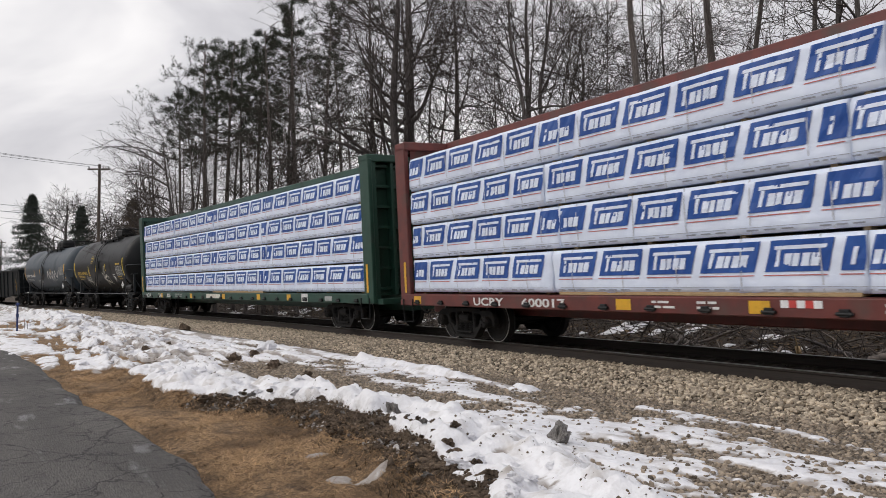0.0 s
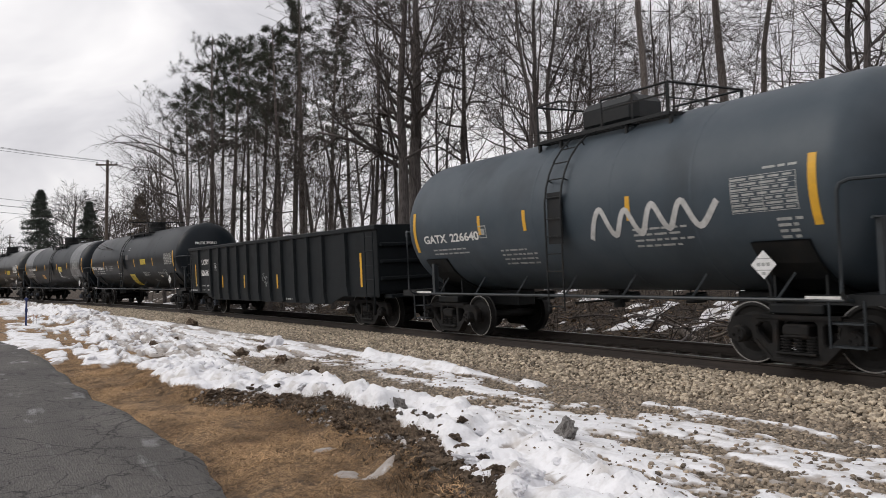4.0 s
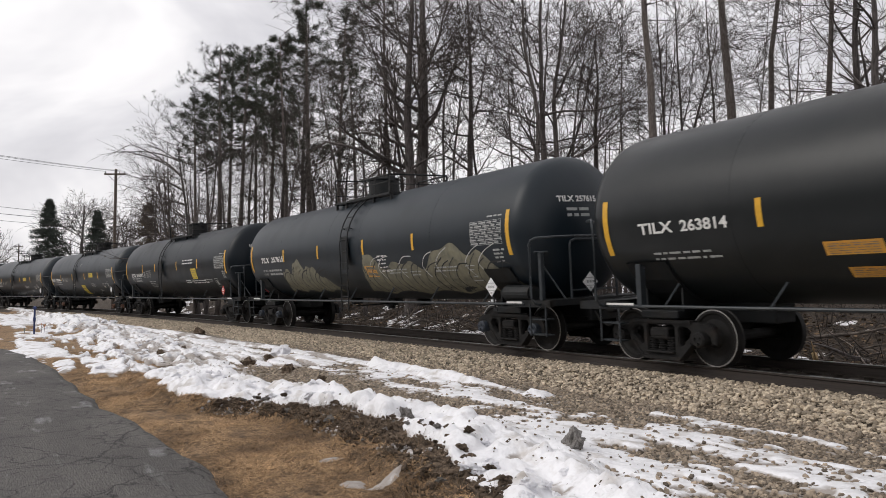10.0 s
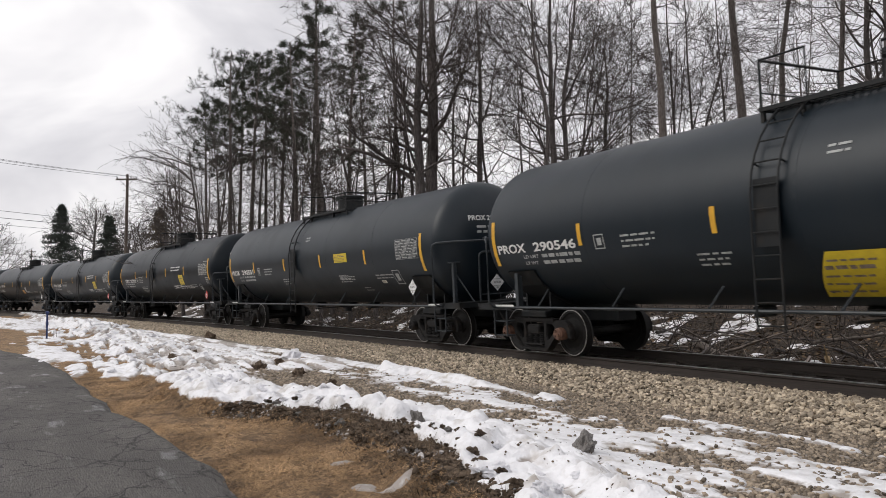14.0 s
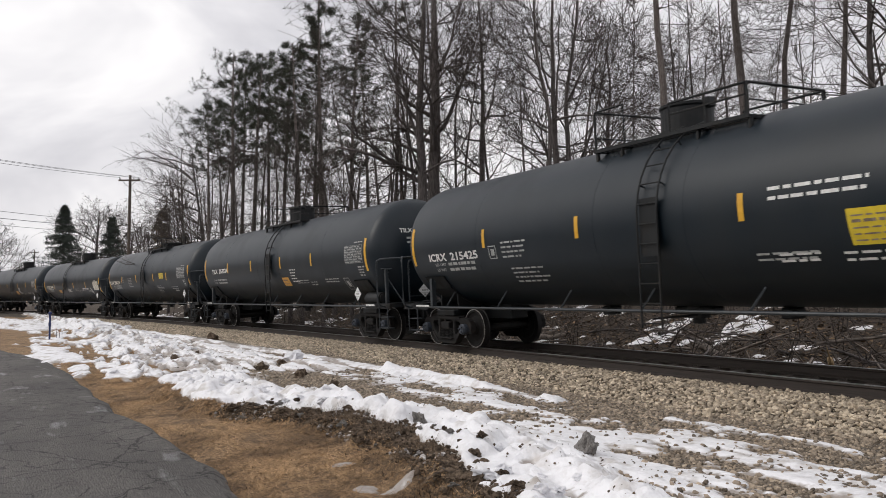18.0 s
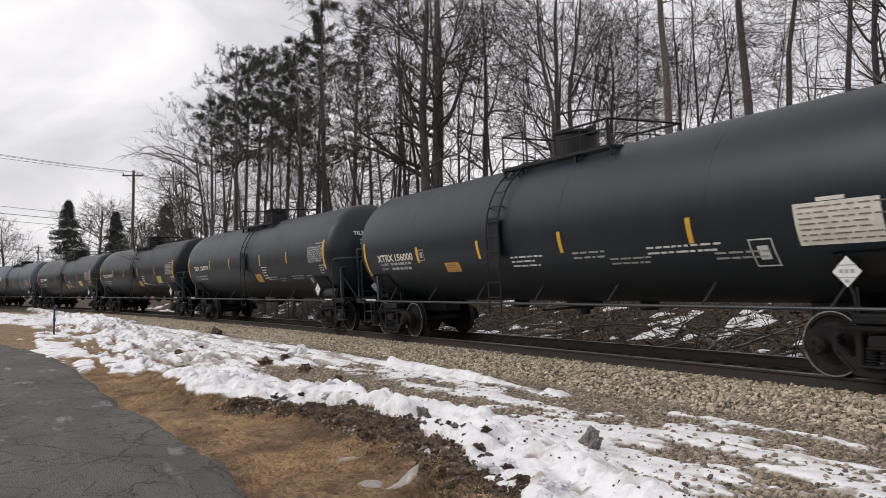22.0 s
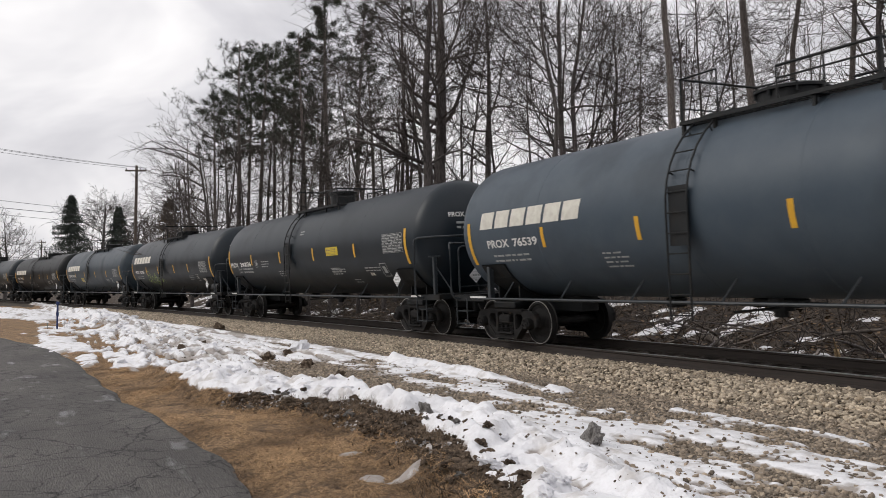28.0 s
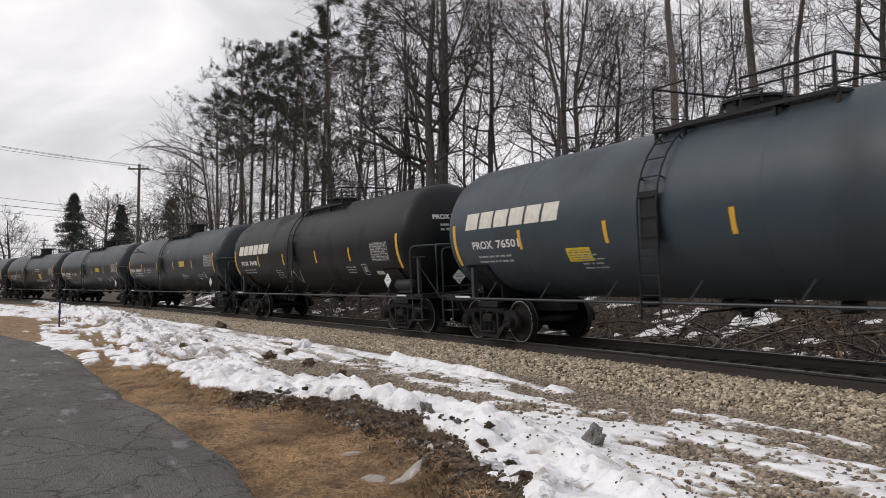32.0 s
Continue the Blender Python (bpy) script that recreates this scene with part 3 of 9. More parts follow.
def make_snow():
    def top(X, Y):
        d = Y - berm_line(X)
        near = np.exp(-(np.where(d < 0, d / 0.9, d / 0.55)) ** 2) + 0.3 * step(-15.5, -18, X)
        rough = (0.010 + 0.050 * near) * (ridged(X, Y, 0.34, 3) - 0.5) + (0.008 + 0.034 * near) * fbm(X, Y, 0.14, 6, 3)
        deep = snow_depth(X, Y)
        return ground_height(X, Y) + np.clip(deep, -0.05, 0.5) + rough * np.clip(deep / 0.05, 0.15, 1)

    def lay(name, label, xs, ys, height, keep):
        mat = snow_material(name)
        me, co = sheet(name, xs, ys, height, [mat], keep=keep)
        a = me.attributes.new("thin", "FLOAT", "POINT")
        x, y = co[:, 0], co[:, 1]
        # dirt in the furrows of the far mounds, with the furrows' shading painted in
        furrow = ridged(x * 0.20 + 0.06 * y, y, 0.62, 87) + 0.25 * fbm(x, y, 0.4, 88, 3)
        dirt = step(0.50, 0.85, furrow) * step(-14.8, -17, x) * (lateral(x, y) < 0) + 0.55 * step(0.35, 0.6, fbm(x * 0.5, y, 0.5, 89, 4)) * (lateral(x, y) < 0)
        a.data.foreach_set("value", np.clip(1 - step(0.0, 0.045, snow_depth(x, y)) + 0.8 * dirt, 0, 1).astype(np.float32))
        tagged(new(name, me), label, "snow", kind="structure")

    lay("snow_cover", "dirty trodden snow ploughed into a lumpy bank beside the tarmac",
        axis([(-150, -70, 1.5), (-70, -40, 0.4), (-40, -24, 0.16), (-24, -15, 0.07), (-15, -2.0, 0.042), (-2.0, 14, 0.16)]), axis([(-14, -6, 0.8), (-6, 1.4, 0.3), (1.4, 8.9, 0.042), (8.9, 12, 0.5)]), top,
        lambda X, Y: (snow_depth(X, Y) > -0.02) & (lateral(X, Y) < -0.9) & (Y > road_edge(X) - 0.3))
    lay("snow_patches", "thin patches of old snow on the wood floor behind the track", axis([(-75, -36, 0.3), (-36, -22, 0.15), (-22, -2, 0.09)]), axis([(6, 16, 0.09), (16, 34, 0.3)]),
        lambda X, Y: ground_height(X, Y) + np.clip(snow_depth(X, Y), -0.06, 0.07), lambda X, Y: (snow_depth(X, Y) > -0.03) & (lateral(X, Y) > 2.4))


def asphalt_material():
    # third: damp smoother patches, their sky reflection painted as a paler grey
    mat = material("asphalt", (0.079, 0.073, 0.068), 0.8, second=(0.123, 0.113, 0.104), scale=38, detail=12, low=0.40, high=0.60, bump=1.0, bump_scale=60, third=(0.14, 0.133, 0.13), third_scale=3.2, third_low=0.61, third_high=0.69, rough2=0.4, stretch=(0.3, 1, 1))
    nt = mat.node_tree
    n, l = nt.nodes.new, nt.links.new
    bsdf = nt.nodes["Principled BSDF"]
    tc = n("ShaderNodeTexCoord")
    warp = n("ShaderNodeTexNoise")
    warp.inputs["Scale"].default_value, warp.inputs["Detail"].default_value = 3.0, 8
    l(tc.outputs["Object"], warp.inputs["Vector"])
    add = n("ShaderNodeMix")
    add.data_type = "VECTOR"
    add.inputs["Factor"].default_value = 0.30
    l(tc.outputs["Object"], add.inputs["A"])
    l(warp.outputs["Color"], add.inputs["B"])
    # worn and oily fields, drawn out along the way
    field, fm = n("ShaderNodeTexNoise"), n("ShaderNodeMapping")
    fm.inputs["Scale"].default_value = (0.35, 1, 1)
    l(tc.outputs["Object"], fm.inputs["Vector"])
    field.inputs["Scale"].default_value, field.inputs["Detail"].default_value = 1.1, 7
    l(fm.outputs[0], field.inputs["Vector"])
    fr = n("ShaderNodeMapRange")
    fr.inputs["From Min"].default_value, fr.inputs["From Max"].default_value = 0.42, 0.62
    fr.inputs["To Max"].default_value = 0.55
    l(field.outputs["Fac"], fr.inputs["Value"])
    worn = n("ShaderNodeMix")
    worn.data_type = "RGBA"
    worn.inputs["B"].default_value = (0.045, 0.042, 0.040, 1)
    l(fr.outputs[0], worn.inputs["Factor"])
    l(bsdf.inputs["Base Color"].links[0].from_socket, worn.inputs["A"])
    col = worn.outputs["Result"]
    for scale, width, least in ((0.55, 0.006, 0.54), (1.25, 0.011, 0.51), (3.4, 0.032, 0.45)):
        v = n("ShaderNodeTexVoronoi")
        v.feature = "DISTANCE_TO_EDGE"
        v.inputs["Scale"].default_value = scale
        l(add.outputs["Result"], v.inputs["Vector"])
        r = n("ShaderNodeMapRange")
        r.inputs["From Min"].default_value, r.inputs["From Max"].default_value = width * 0.35, width
        l(v.outputs["Distance"], r.inputs["Value"])
        gone = n("ShaderNodeTexNoise")
        gone.inputs["Scale"].default_value, gone.inputs["Detail"].default_value = scale * 0.6, 3
        l(tc.outputs["Object"], gone.inputs["Vector"])
        fade = n("ShaderNodeMapRange")
        fade.inputs["From Min"].default_value, fade.inputs["From Max"].default_value = least, least + 0.10
        l(gone.outputs["Fac"], fade.inputs["Value"])
        most = n("ShaderNodeMath")
        most.operation = "MAXIMUM"
        l(r.outputs[0], most.inputs[0])
        l(fade.outputs[0], most.inputs[1])
        m = n("ShaderNodeMix")
        m.data_type = "RGBA"
        m.inputs["A"].default_value = (0.016, 0.014, 0.013, 1)
        l(most.outputs[0], m.inputs["Factor"])
        l(col, m.inputs["B"])
        col = m.outputs["Result"]
    l(col, bsdf.inputs["Base Color"])
    return mat


def make_road():
    xs = axis([(-70, -30, 0.8), (-30, -3, 0.2), (-3, 14, 1.0)])
    us = np.concatenate([np.linspace(0, 0.4, 5), np.linspace(0.6, 3, 9), np.linspace(4, 22, 10)])
    verts, faces = [], []
    k = len(us)
    for x in xs:
        e = road_edge(x) + 0.10 * fbm(np.array([x]), np.array([0.0]), 1.1, 7)[0]
        for i, u in enumerate(us):
            y = e - u
            verts.append((x, y, -0.385 - (0.05 if i == 0 else 0.0) - 0.006 * u * 0.6 + 0.008 * grain(np.array([x]), np.array([y]), 1.7, 3)[0]))
    for i in range(len(xs) - 1):
        for j in range(k - 1):
            a = i * k + j
            faces.append((a, a + 1, a + k + 1, a + k))
    me = from_arrays("road", verts, faces, asphalt_material(), smooth=True)
    tagged(new("road", me), "cracked grey asphalt driveway with damp patches coloured pale for reflected sky", "road", kind="structure")


def make_backdrop():
    """The wood across the road."""
    mat = material("far_trees", (0.045, 0.040, 0.037), 0.95, second=(0.085, 0.075, 0.068), scale=0.5, stretch=(1, 1, 0.3), bump=0.5)
    verts, faces = [], []
    # out of view; the run beyond x = -60 is added to darken far tanks' reflections
    line = [(-420, -40), (-200, -36), (-60, -42), (0, -50), (40, -42), (62, -12), (66, 4)]
    at = np.arange(0, 560, 1.5)
    run = np.concatenate([[0], np.cumsum([math.hypot(q[0] - p[0], q[1] - p[1]) for p, q in zip(line, line[1:])])])
    at = at[at < run[-1]]
    lx, ly = np.interp(at, run, [p[0] for p in line]), np.interp(at, run, [p[1] for p in line])
    top = 8.0 + 2.2 * fbm(at, 0 * at, 9.0, 12) + 1.6 * fbm(at, 0 * at, 2.0, 13)
    for x, y, h in zip(lx, ly, top):
        n = Vector((x + 100, y - 60, 0)).normalized()
        for r, z in ((0, -1.0), (-0.5, h * 0.6), (1, h), (5, h), (6, -1.0)):
            verts.append((x + n.x * r, y + n.y * r, z))
    for i in range(len(at) - 1):
        for j in range(4):
            k = i * 5 + j
            faces.append((k, k + 1, k + 6, k + 5))
    tagged(new("backdrop", from_arrays("backdrop", verts, faces, mat)), "distant line of bare trees across the road", "trees", kind="structure")


make_ground()
make_backdrop()
make_snow()
make_road()


# ---- track ----
def make_track():
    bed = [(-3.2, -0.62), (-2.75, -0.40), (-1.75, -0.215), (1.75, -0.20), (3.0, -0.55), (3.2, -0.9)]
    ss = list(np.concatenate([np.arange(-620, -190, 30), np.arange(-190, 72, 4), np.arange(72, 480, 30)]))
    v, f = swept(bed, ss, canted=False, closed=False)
    tagged(new("ballast_bed", from_arrays("ballast_bed", v, f, M["ballast_bed"])), "crushed-stone ballast bed under the track, coloured dark as shade between stones", "ballast", kind="structure")
    head = [(-0.034, -0.002), (-0.028, 0.003), (0.028, 0.003), (0.034, -0.002), (0.034, -0.006), (-0.034, -0.006)]
    side = [(-0.036, -0.005), (0.036, -0.005), (0.034, -0.032), (0.012, -0.05), (0.009, -0.145), (0.075, -0.165), (0.075, -0.185), (-0.075, -0.185), (-0.075, -0.165), (-0.009, -0.145), (-0.012, -0.05), (-0.034, -0.032)]
    for sign in (-1, 1):
        rail = empty("rail", Matrix(), "worn steel running rail with a bright head", "rail", "rails of the track", "structure")
        for nm, prof, mat in (("rail_head", head, M["rail_head"]), ("rail_web", side, M["rail_side"])):
            v, f = swept([(sign * 0.753 + w, z) for w, z in prof], ss)
            part(nm, from_arrays(nm, v, f, mat), None, rail)
    # sleepers: the near ones one by one
    bm = bmesh.new()
    box(bm, -0.115, 0.115, -1.3, 1.3, -0.36, -0.19, 0.012)
    tie = finish(bm, "sleeper", M["tie_wood"])
    bm = bmesh.new()
    for sg in (-1, 1):
        box(bm, -0.09, 0.09, sg * 0.753 - 0.17, sg * 0.753 + 0.17, -0.192, -0.178)
        for a in (-0.12, 0.12):
            for b in (-0.05, 0.05):
                cyl(bm, (b, sg * 0.753 + a, -0.18), (b, sg * 0.753 + a, -0.155), 0.012, 6)
    plate = finish(bm, "tie_plates", M["rail_side"])
    bed_thing = empty("sleepers", Matrix(), "dark creosoted wooden sleepers with steel plates", "sleepers", kind="structure")
    rng = random.Random(4)
    for i in range(-240, 20):
        s = i * 0.495
        m = track_pose(s) @ pose(0, rng.uniform(-0.04, 0.04), rng.uniform(-0.008, 0), 0, 0, rng.uniform(-1, 1))
        if -100 < i < 8:
            for nm, me in (("sleeper", tie), ("tie_plate", plate)):
                o = part(nm, me, None, bed_thing)
                o.matrix_basis = m


make_track()


# ---- the train ----
TRAIN, WHEELSETS = [], []
MESH = {}


def shared(key, build):
    if key not in MESH:
        MESH[key] = build()
    return MESH[key]


def bar(bm, p, q, wide, y0, y1):
    """A straight bar in the x-z plane between two points, wide across, from y0 to y1."""
    (x0, z0), (x1, z1) = p, q
    d = Vector((x1 - x0, 0, z1 - z0)).normalized()
    nrm = Vector((-d.z, 0, d.x)) * wide / 2
    a, b = Vector((x0, 0, z0)) - d * wide * 0.15, Vector((x1, 0, z1)) + d * wide * 0.15
    vs = [bm.verts.new(v + Vector((0, y, 0))) for y in (y0, y1) for v in (a - nrm, b - nrm, b + nrm, a + nrm)]
    for f in ((0, 1, 2, 3), (7, 6, 5, 4), (0, 4, 5, 1), (1, 5, 6, 2), (2, 6, 7, 3), (3, 7, 4, 0)):
        bm.faces.new([vs[i] for i in f])


def wheelset_mesh(cap):
    def build():
        bm = bmesh.new()
        cyl(bm, (0, -0.95, 0), (0, 0.95, 0), 0.085, 12)
        for sg in (-1, 1):
            o = 0.753 * sg
            prof = [(0.07, 0.457), (0.068, 0.395), (0.045, 0.37), (0.03, 0.3), (0.045, 0.17), (0.085, 0.15), (0.085, 0.0001)]
            lathe(bm, [(o + sg * y, r) for y, r in prof], 36, "Y", 0)
            lathe(bm, [(o + sg * y, r) for y, r in [(0.071, 0.455), (0.071, 0.437)]], 36, "Y", 1)
            lathe(bm, [(o + sg * y, r) for y, r in [(-0.045, 0.463), (0.07, 0.457)]], 36, "Y", 0)
            lathe(bm, [(o + sg * y, r) for y, r in [(-0.07, 0.36), (-0.072, 0.485), (-0.055, 0.487), (-0.045, 0.463)]], 36, "Y", 0)
            lathe(bm, [(o + sg * y, r) for y, r in [(-0.07, 0.36), (-0.03, 0.3), (-0.03, 0.15), (-0.09, 0.12), (-0.09, 0.09)]], 36, "Y", 0)
            lathe(bm, [(sg * y, r) for y, r in [(0.95, 0.1), (1.02, 0.125), (1.17, 0.125), (1.19, 0.105), (1.205, 0.105), (1.205, 0.0001)]], 16, "Y", 2)
            for k in range(3):
                a = 2 * math.pi * k / 3
                n0 = len(bm.faces)
                cyl(bm, (0.06 * math.cos(a), sg * 1.2, 0.06 * math.sin(a)), (0.06 * math.cos(a), sg * 1.235, 0.06 * math.sin(a)), 0.022, 6)
                for f in list(bm.faces)[n0:]:
                    f.material_index = 2
        bmesh.ops.recalc_face_normals(bm, faces=bm.faces)
        return finish(bm, "wheelset", [M["wheel_steel"], M["tread_steel"], M[cap]])
    return shared(("wheelset", cap), build)


def side_frame_mesh():
    """A cast side frame: arched chord over two bearing pockets, two rounded windows and the open spring nest."""
    def build():
        bm = bmesh.new()
        half = [(0.0, 0.745), (0.44, 0.745), (0.72, 0.715), (0.98, 0.71), (1.10, 0.655), (1.165, 0.54), (1.16, 0.37), (1.06, 0.36), (1.03, 0.50), (0.95, 0.56), (0.83, 0.56), (0.75, 0.50), (0.72, 0.37), (0.64, 0.345), (0.40, 0.115), (0.30, 0.09), (0.0, 0.09)]
        outer = half + [(-x, z) for x, z in half[-2:0:-1]]
        window = [(0.40, 0.60), (0.44, 0.635), (0.58, 0.63), (0.645, 0.57), (0.63, 0.49), (0.47, 0.33), (0.42, 0.33), (0.40, 0.37)]
        nest = [(-0.30, 0.22), (0.30, 0.22), (0.30, 0.62), (0.26, 0.66), (-0.26, 0.66), (-0.30, 0.62)]
        for loop in (outer, window, [(-x, z) for x, z in window], nest):
            vs = [bm.verts.new((x, -0.06, z)) for x, z in loop]
            for a, b in zip(vs, vs[1:] + vs[:1]):
                bm.edges.new((a, b))
        bmesh.ops.triangle_fill(bm, use_beauty=True, edges=list(bm.edges))
        r = bmesh.ops.extrude_face_region(bm, geom=list(bm.faces))
        bmesh.ops.translate(bm, vec=(0, 0.12, 0), verts=[v for v in r["geom"] if isinstance(v, bmesh.types.BMVert)])
        bmesh.ops.recalc_face_normals(bm, faces=bm.faces)
        sharp = [e for e in bm.edges if len(e.link_faces) == 2 and e.calc_face_angle(0) > 1.2]
        bmesh.ops.bevel(bm, geom=sharp, offset=0.016, segments=2, affect="EDGES")
        # flanges proud of the web, and the spring seat
        for p, q in (((-0.66, 0.715), (0.66, 0.715)), ((-0.40, 0.12), (0.40, 0.12))):
            bar(bm, p, q, 0.05, -0.085, 0.085)
        for sg in (-1, 1):
            bar(bm, (sg * 0.655, 0.37), (sg * 0.41, 0.13), 0.045, -0.085, 0.085)
        box(bm, -0.31, 0.31, -0.12, 0.12, 0.20, 0.235, 0.01)
        box(bm, -0.2, 0.2, -0.11, 0.12, 0.47, 0.60, 0.02)
        return finish(bm, "side_frame", M["truck_iron"])
    return shared("side_frame", build)


def springs_mesh():
    def build():
        bm = bmesh.new()
        prof = []
        for k in range(6):
            z = 0.235 + k * 0.040
            prof += [(z, 0.055), (z + 0.006, 0.085), (z + 0.02, 0.085), (z + 0.027, 0.055)]
        lathe(bm, prof, 10, "Z")
        return finish(bm, "spring", M["truck_iron"])
    return shared("springs", build)


def bolster_mesh():
    def build():
        bm = bmesh.new()
        box(bm, -0.2, 0.2, -1.12, 1.12, 0.42, 0.62, 0.03)
        box(bm, -0.3, 0.3, -0.4, 0.4, 0.55, 0.72, 0.03)
        for sx in (-1, 1):
            box(bm, sx * 0.5 - 0.05, sx * 0.5 + 0.05, -0.85, 0.85, 0.3, 0.42)
            for sy in (-1, 1):
                box(bm, sx * 0.40 - 0.03, sx * 0.40 + 0.03, sy * 0.753 - 0.06, sy * 0.753 + 0.06, 0.28, 0.5)
        return finish(bm, "truck", M["truck_iron"])
    return shared("bolster", build)


def add_truck(car, x, cap="truck_iron"):
    t = part("truck", bolster_mesh(), None, car)
    t.location.x = x
    for sg in (-1, 1):
        f = part("side_frame", side_frame_mesh(), None, t)
        f.location.y = sg * 1.02
        if sg > 0:
            f.rotation_euler.z = math.pi
        for sx in (-0.2, 0.0, 0.2):
            s = part("spring", springs_mesh(), None, t)
            s.location.x, s.location.y = sx, sg * 1.02
    for sx in (-1, 1):
        w = part("wheelset", wheelset_mesh(cap), None, t)
        w.location = (sx * 0.889, 0, 0.457)
        WHEELSETS.append(w)


def coupler_mesh():
    def build():
        bm = bmesh.new()
        box(bm, -0.62, -0.12, -0.075, 0.075, 0.80, 0.95, 0.02)
        box(bm, -0.17, 0.03, -0.16, 0.12, 0.75, 0.99, 0.04)
        box(bm, -0.02, 0.10, -0.19, -0.10, 0.76, 0.98, 0.03)
        tube(bm, [(-0.35, -0.25, 0.78), (-0.2, -0.26, 0.6), (-0.02, -0.22, 0.5), (0.08, -0.2, 0.55)], 0.028, 6)
        return finish(bm, "coupler", M["truck_iron"])
    return shared("coupler", build)


def add_couplers(car, half):
    for sg in (-1, 1):
        c = part("coupler", coupler_mesh(), None, car)
        c.location.x = sg * half
        if sg < 0:
            c.rotation_euler.z = math.pi


# -- writing and boards laid on a curved or flat side --
LETTERS = {}


def letters(text, bold=True):
    """Triangles of a line of writing, one unit high."""
    if text not in LETTERS:
        cu = bpy.data.curves.new("writing", "FONT")
        cu.body, cu.size, cu.resolution_u = text, 1.0, 3
        cu.offset = 0.028 if bold else 0.0
        ob = bpy.data.objects.new("writing", cu)
        scene.collection.objects.link(ob)
        dg = bpy.context.evaluated_depsgraph_get()
        me = bpy.data.meshes.new_from_object(ob.evaluated_get(dg))
        bm = bmesh.new()
        bm.from_mesh(me)
        bmesh.ops.triangulate(bm, faces=bm.faces)
        vs = [tuple(v.co[:2]) for v in bm.verts]
        bm.verts.index_update()
        fs = [[v.index for v in f.verts] for f in bm.faces]
        bm.free()
        bpy.data.objects.remove(ob)
        bpy.data.meshes.remove(me)
        bpy.data.curves.remove(cu)
        xs, ys = [v[0] for v in vs], [v[1] for v in vs]
        w, h = max(xs) - min(xs), max(ys) - min(ys)
        LETTERS[text] = ([((v[0] - min(xs)) / w, (v[1] - min(ys)) / h) for v in vs], fs)
    return LETTERS[text]


class Side:
    """The near side of a car: maps (x, z) to a point just proud of its skin."""

    def __init__(self, radius=None, centre=0.0, flat=None):
        self.radius, self.centre, self.flat = radius, centre, flat

    def at(self, x, z, lift=0.006):
        if self.radius is None:
            return Vector((x, -self.flat - lift, z))
        r = self.radius + lift
        d = min(max(z - self.centre, -r * 0.985), r * 0.985)
        return Vector((x, -math.sqrt(r * r - d * d), self.centre + d))

    def patch(self, bm, x0, x1, z0, z1, lift=0.006, skew=0.0, mi=0):
        k = 1 if self.radius is None else max(1, int(abs(z1 - z0) / 0.12))
        rows = []
        for i in range(k + 1):
            z = z0 + (z1 - z0) * i / k
            rows.append((bm.verts.new(self.at(x0 + skew * i / k, z, lift)), bm.verts.new(self.at(x1 + skew * i / k, z, lift))))
        for (a, b), (c, d) in zip(rows, rows[1:]):
            f = bm.faces.new((a, b, d, c))
            f.material_index = mi

    def letter(self, bm, text, x0, x1, z0, z1, lift=0.008):
        vs, fs = letters(text)
        bv = [bm.verts.new(self.at(x0 + u * (x1 - x0), z0 + v * (z1 - z0), lift)) for u, v in vs]
        for f in fs:
            if len(set(f)) == 3:
                bm.faces.new([bv[i] for i in f])

    def bars(self, bm, x0, x1, z_top, rows, height=0.05, gap=0.045, seed=1, lift=0.007, shrink=0.66):
        """Writing too small to read: rows of plain word-long bars."""
        rng = random.Random(seed)
        for r in range(rows):
            z = z_top - r * (height + gap)
            height, gap = (height * shrink, gap + height * (1 - shrink)) if r == 0 else (height, gap)
            x, end = x0, x1 - rng.uniform(0, 0.3) * (x1 - x0)
            while x < end - 0.05:
                w = min(rng.uniform(0.07, 0.26), end - x)
                self.patch(bm, x, x + w, z - height, z, lift)
                x += w + rng.uniform(0.03, 0.06)

    def curve(self, bm, pts, wide, lift=0.008):
        """A sprayed line through (x, z) points."""
        n = len(pts)
        prev = None
        for i, (x, z) in enumerate(pts):
            ax, az = pts[max(i - 1, 0)]
            bx, bz = pts[min(i + 1, n - 1)]
            d = math.hypot(bx - ax, bz - az) or 1
            nx, nz = -(bz - az) / d * wide / 2, (bx - ax) / d * wide / 2
            pair = (bm.verts.new(self.at(x - nx, z - nz, lift)), bm.verts.new(self.at(x + nx, z + nz, lift)))
            if prev:
                bm.faces.new((prev[0], pair[0], pair[1], prev[1]))
            prev = pair


def mark(car, name, mat, draw, label=""):
    bm = bmesh.new()
    draw(bm)
    return part(name, bm, M[mat], car, label)


def spline(points, n=8):
    """A smooth line through the points."""
    out = []
    P = [points[0]] + list(points) + [points[-1]]
    for i in range(1, len(P) - 2):
        for k in range(n):
            t = k / n
            a, b, c, d = P[i - 1], P[i], P[i + 1], P[i + 2]
            out.append(tuple(0.5 * (2 * b[j] + (c[j] - a[j]) * t + (2 * a[j] - 5 * b[j] + 4 * c[j] - d[j]) * t * t + (3 * b[j] - a[j] - 3 * c[j] + d[j]) * t ** 3) for j in (0, 1)))
    out.append(points[-1])
    return out


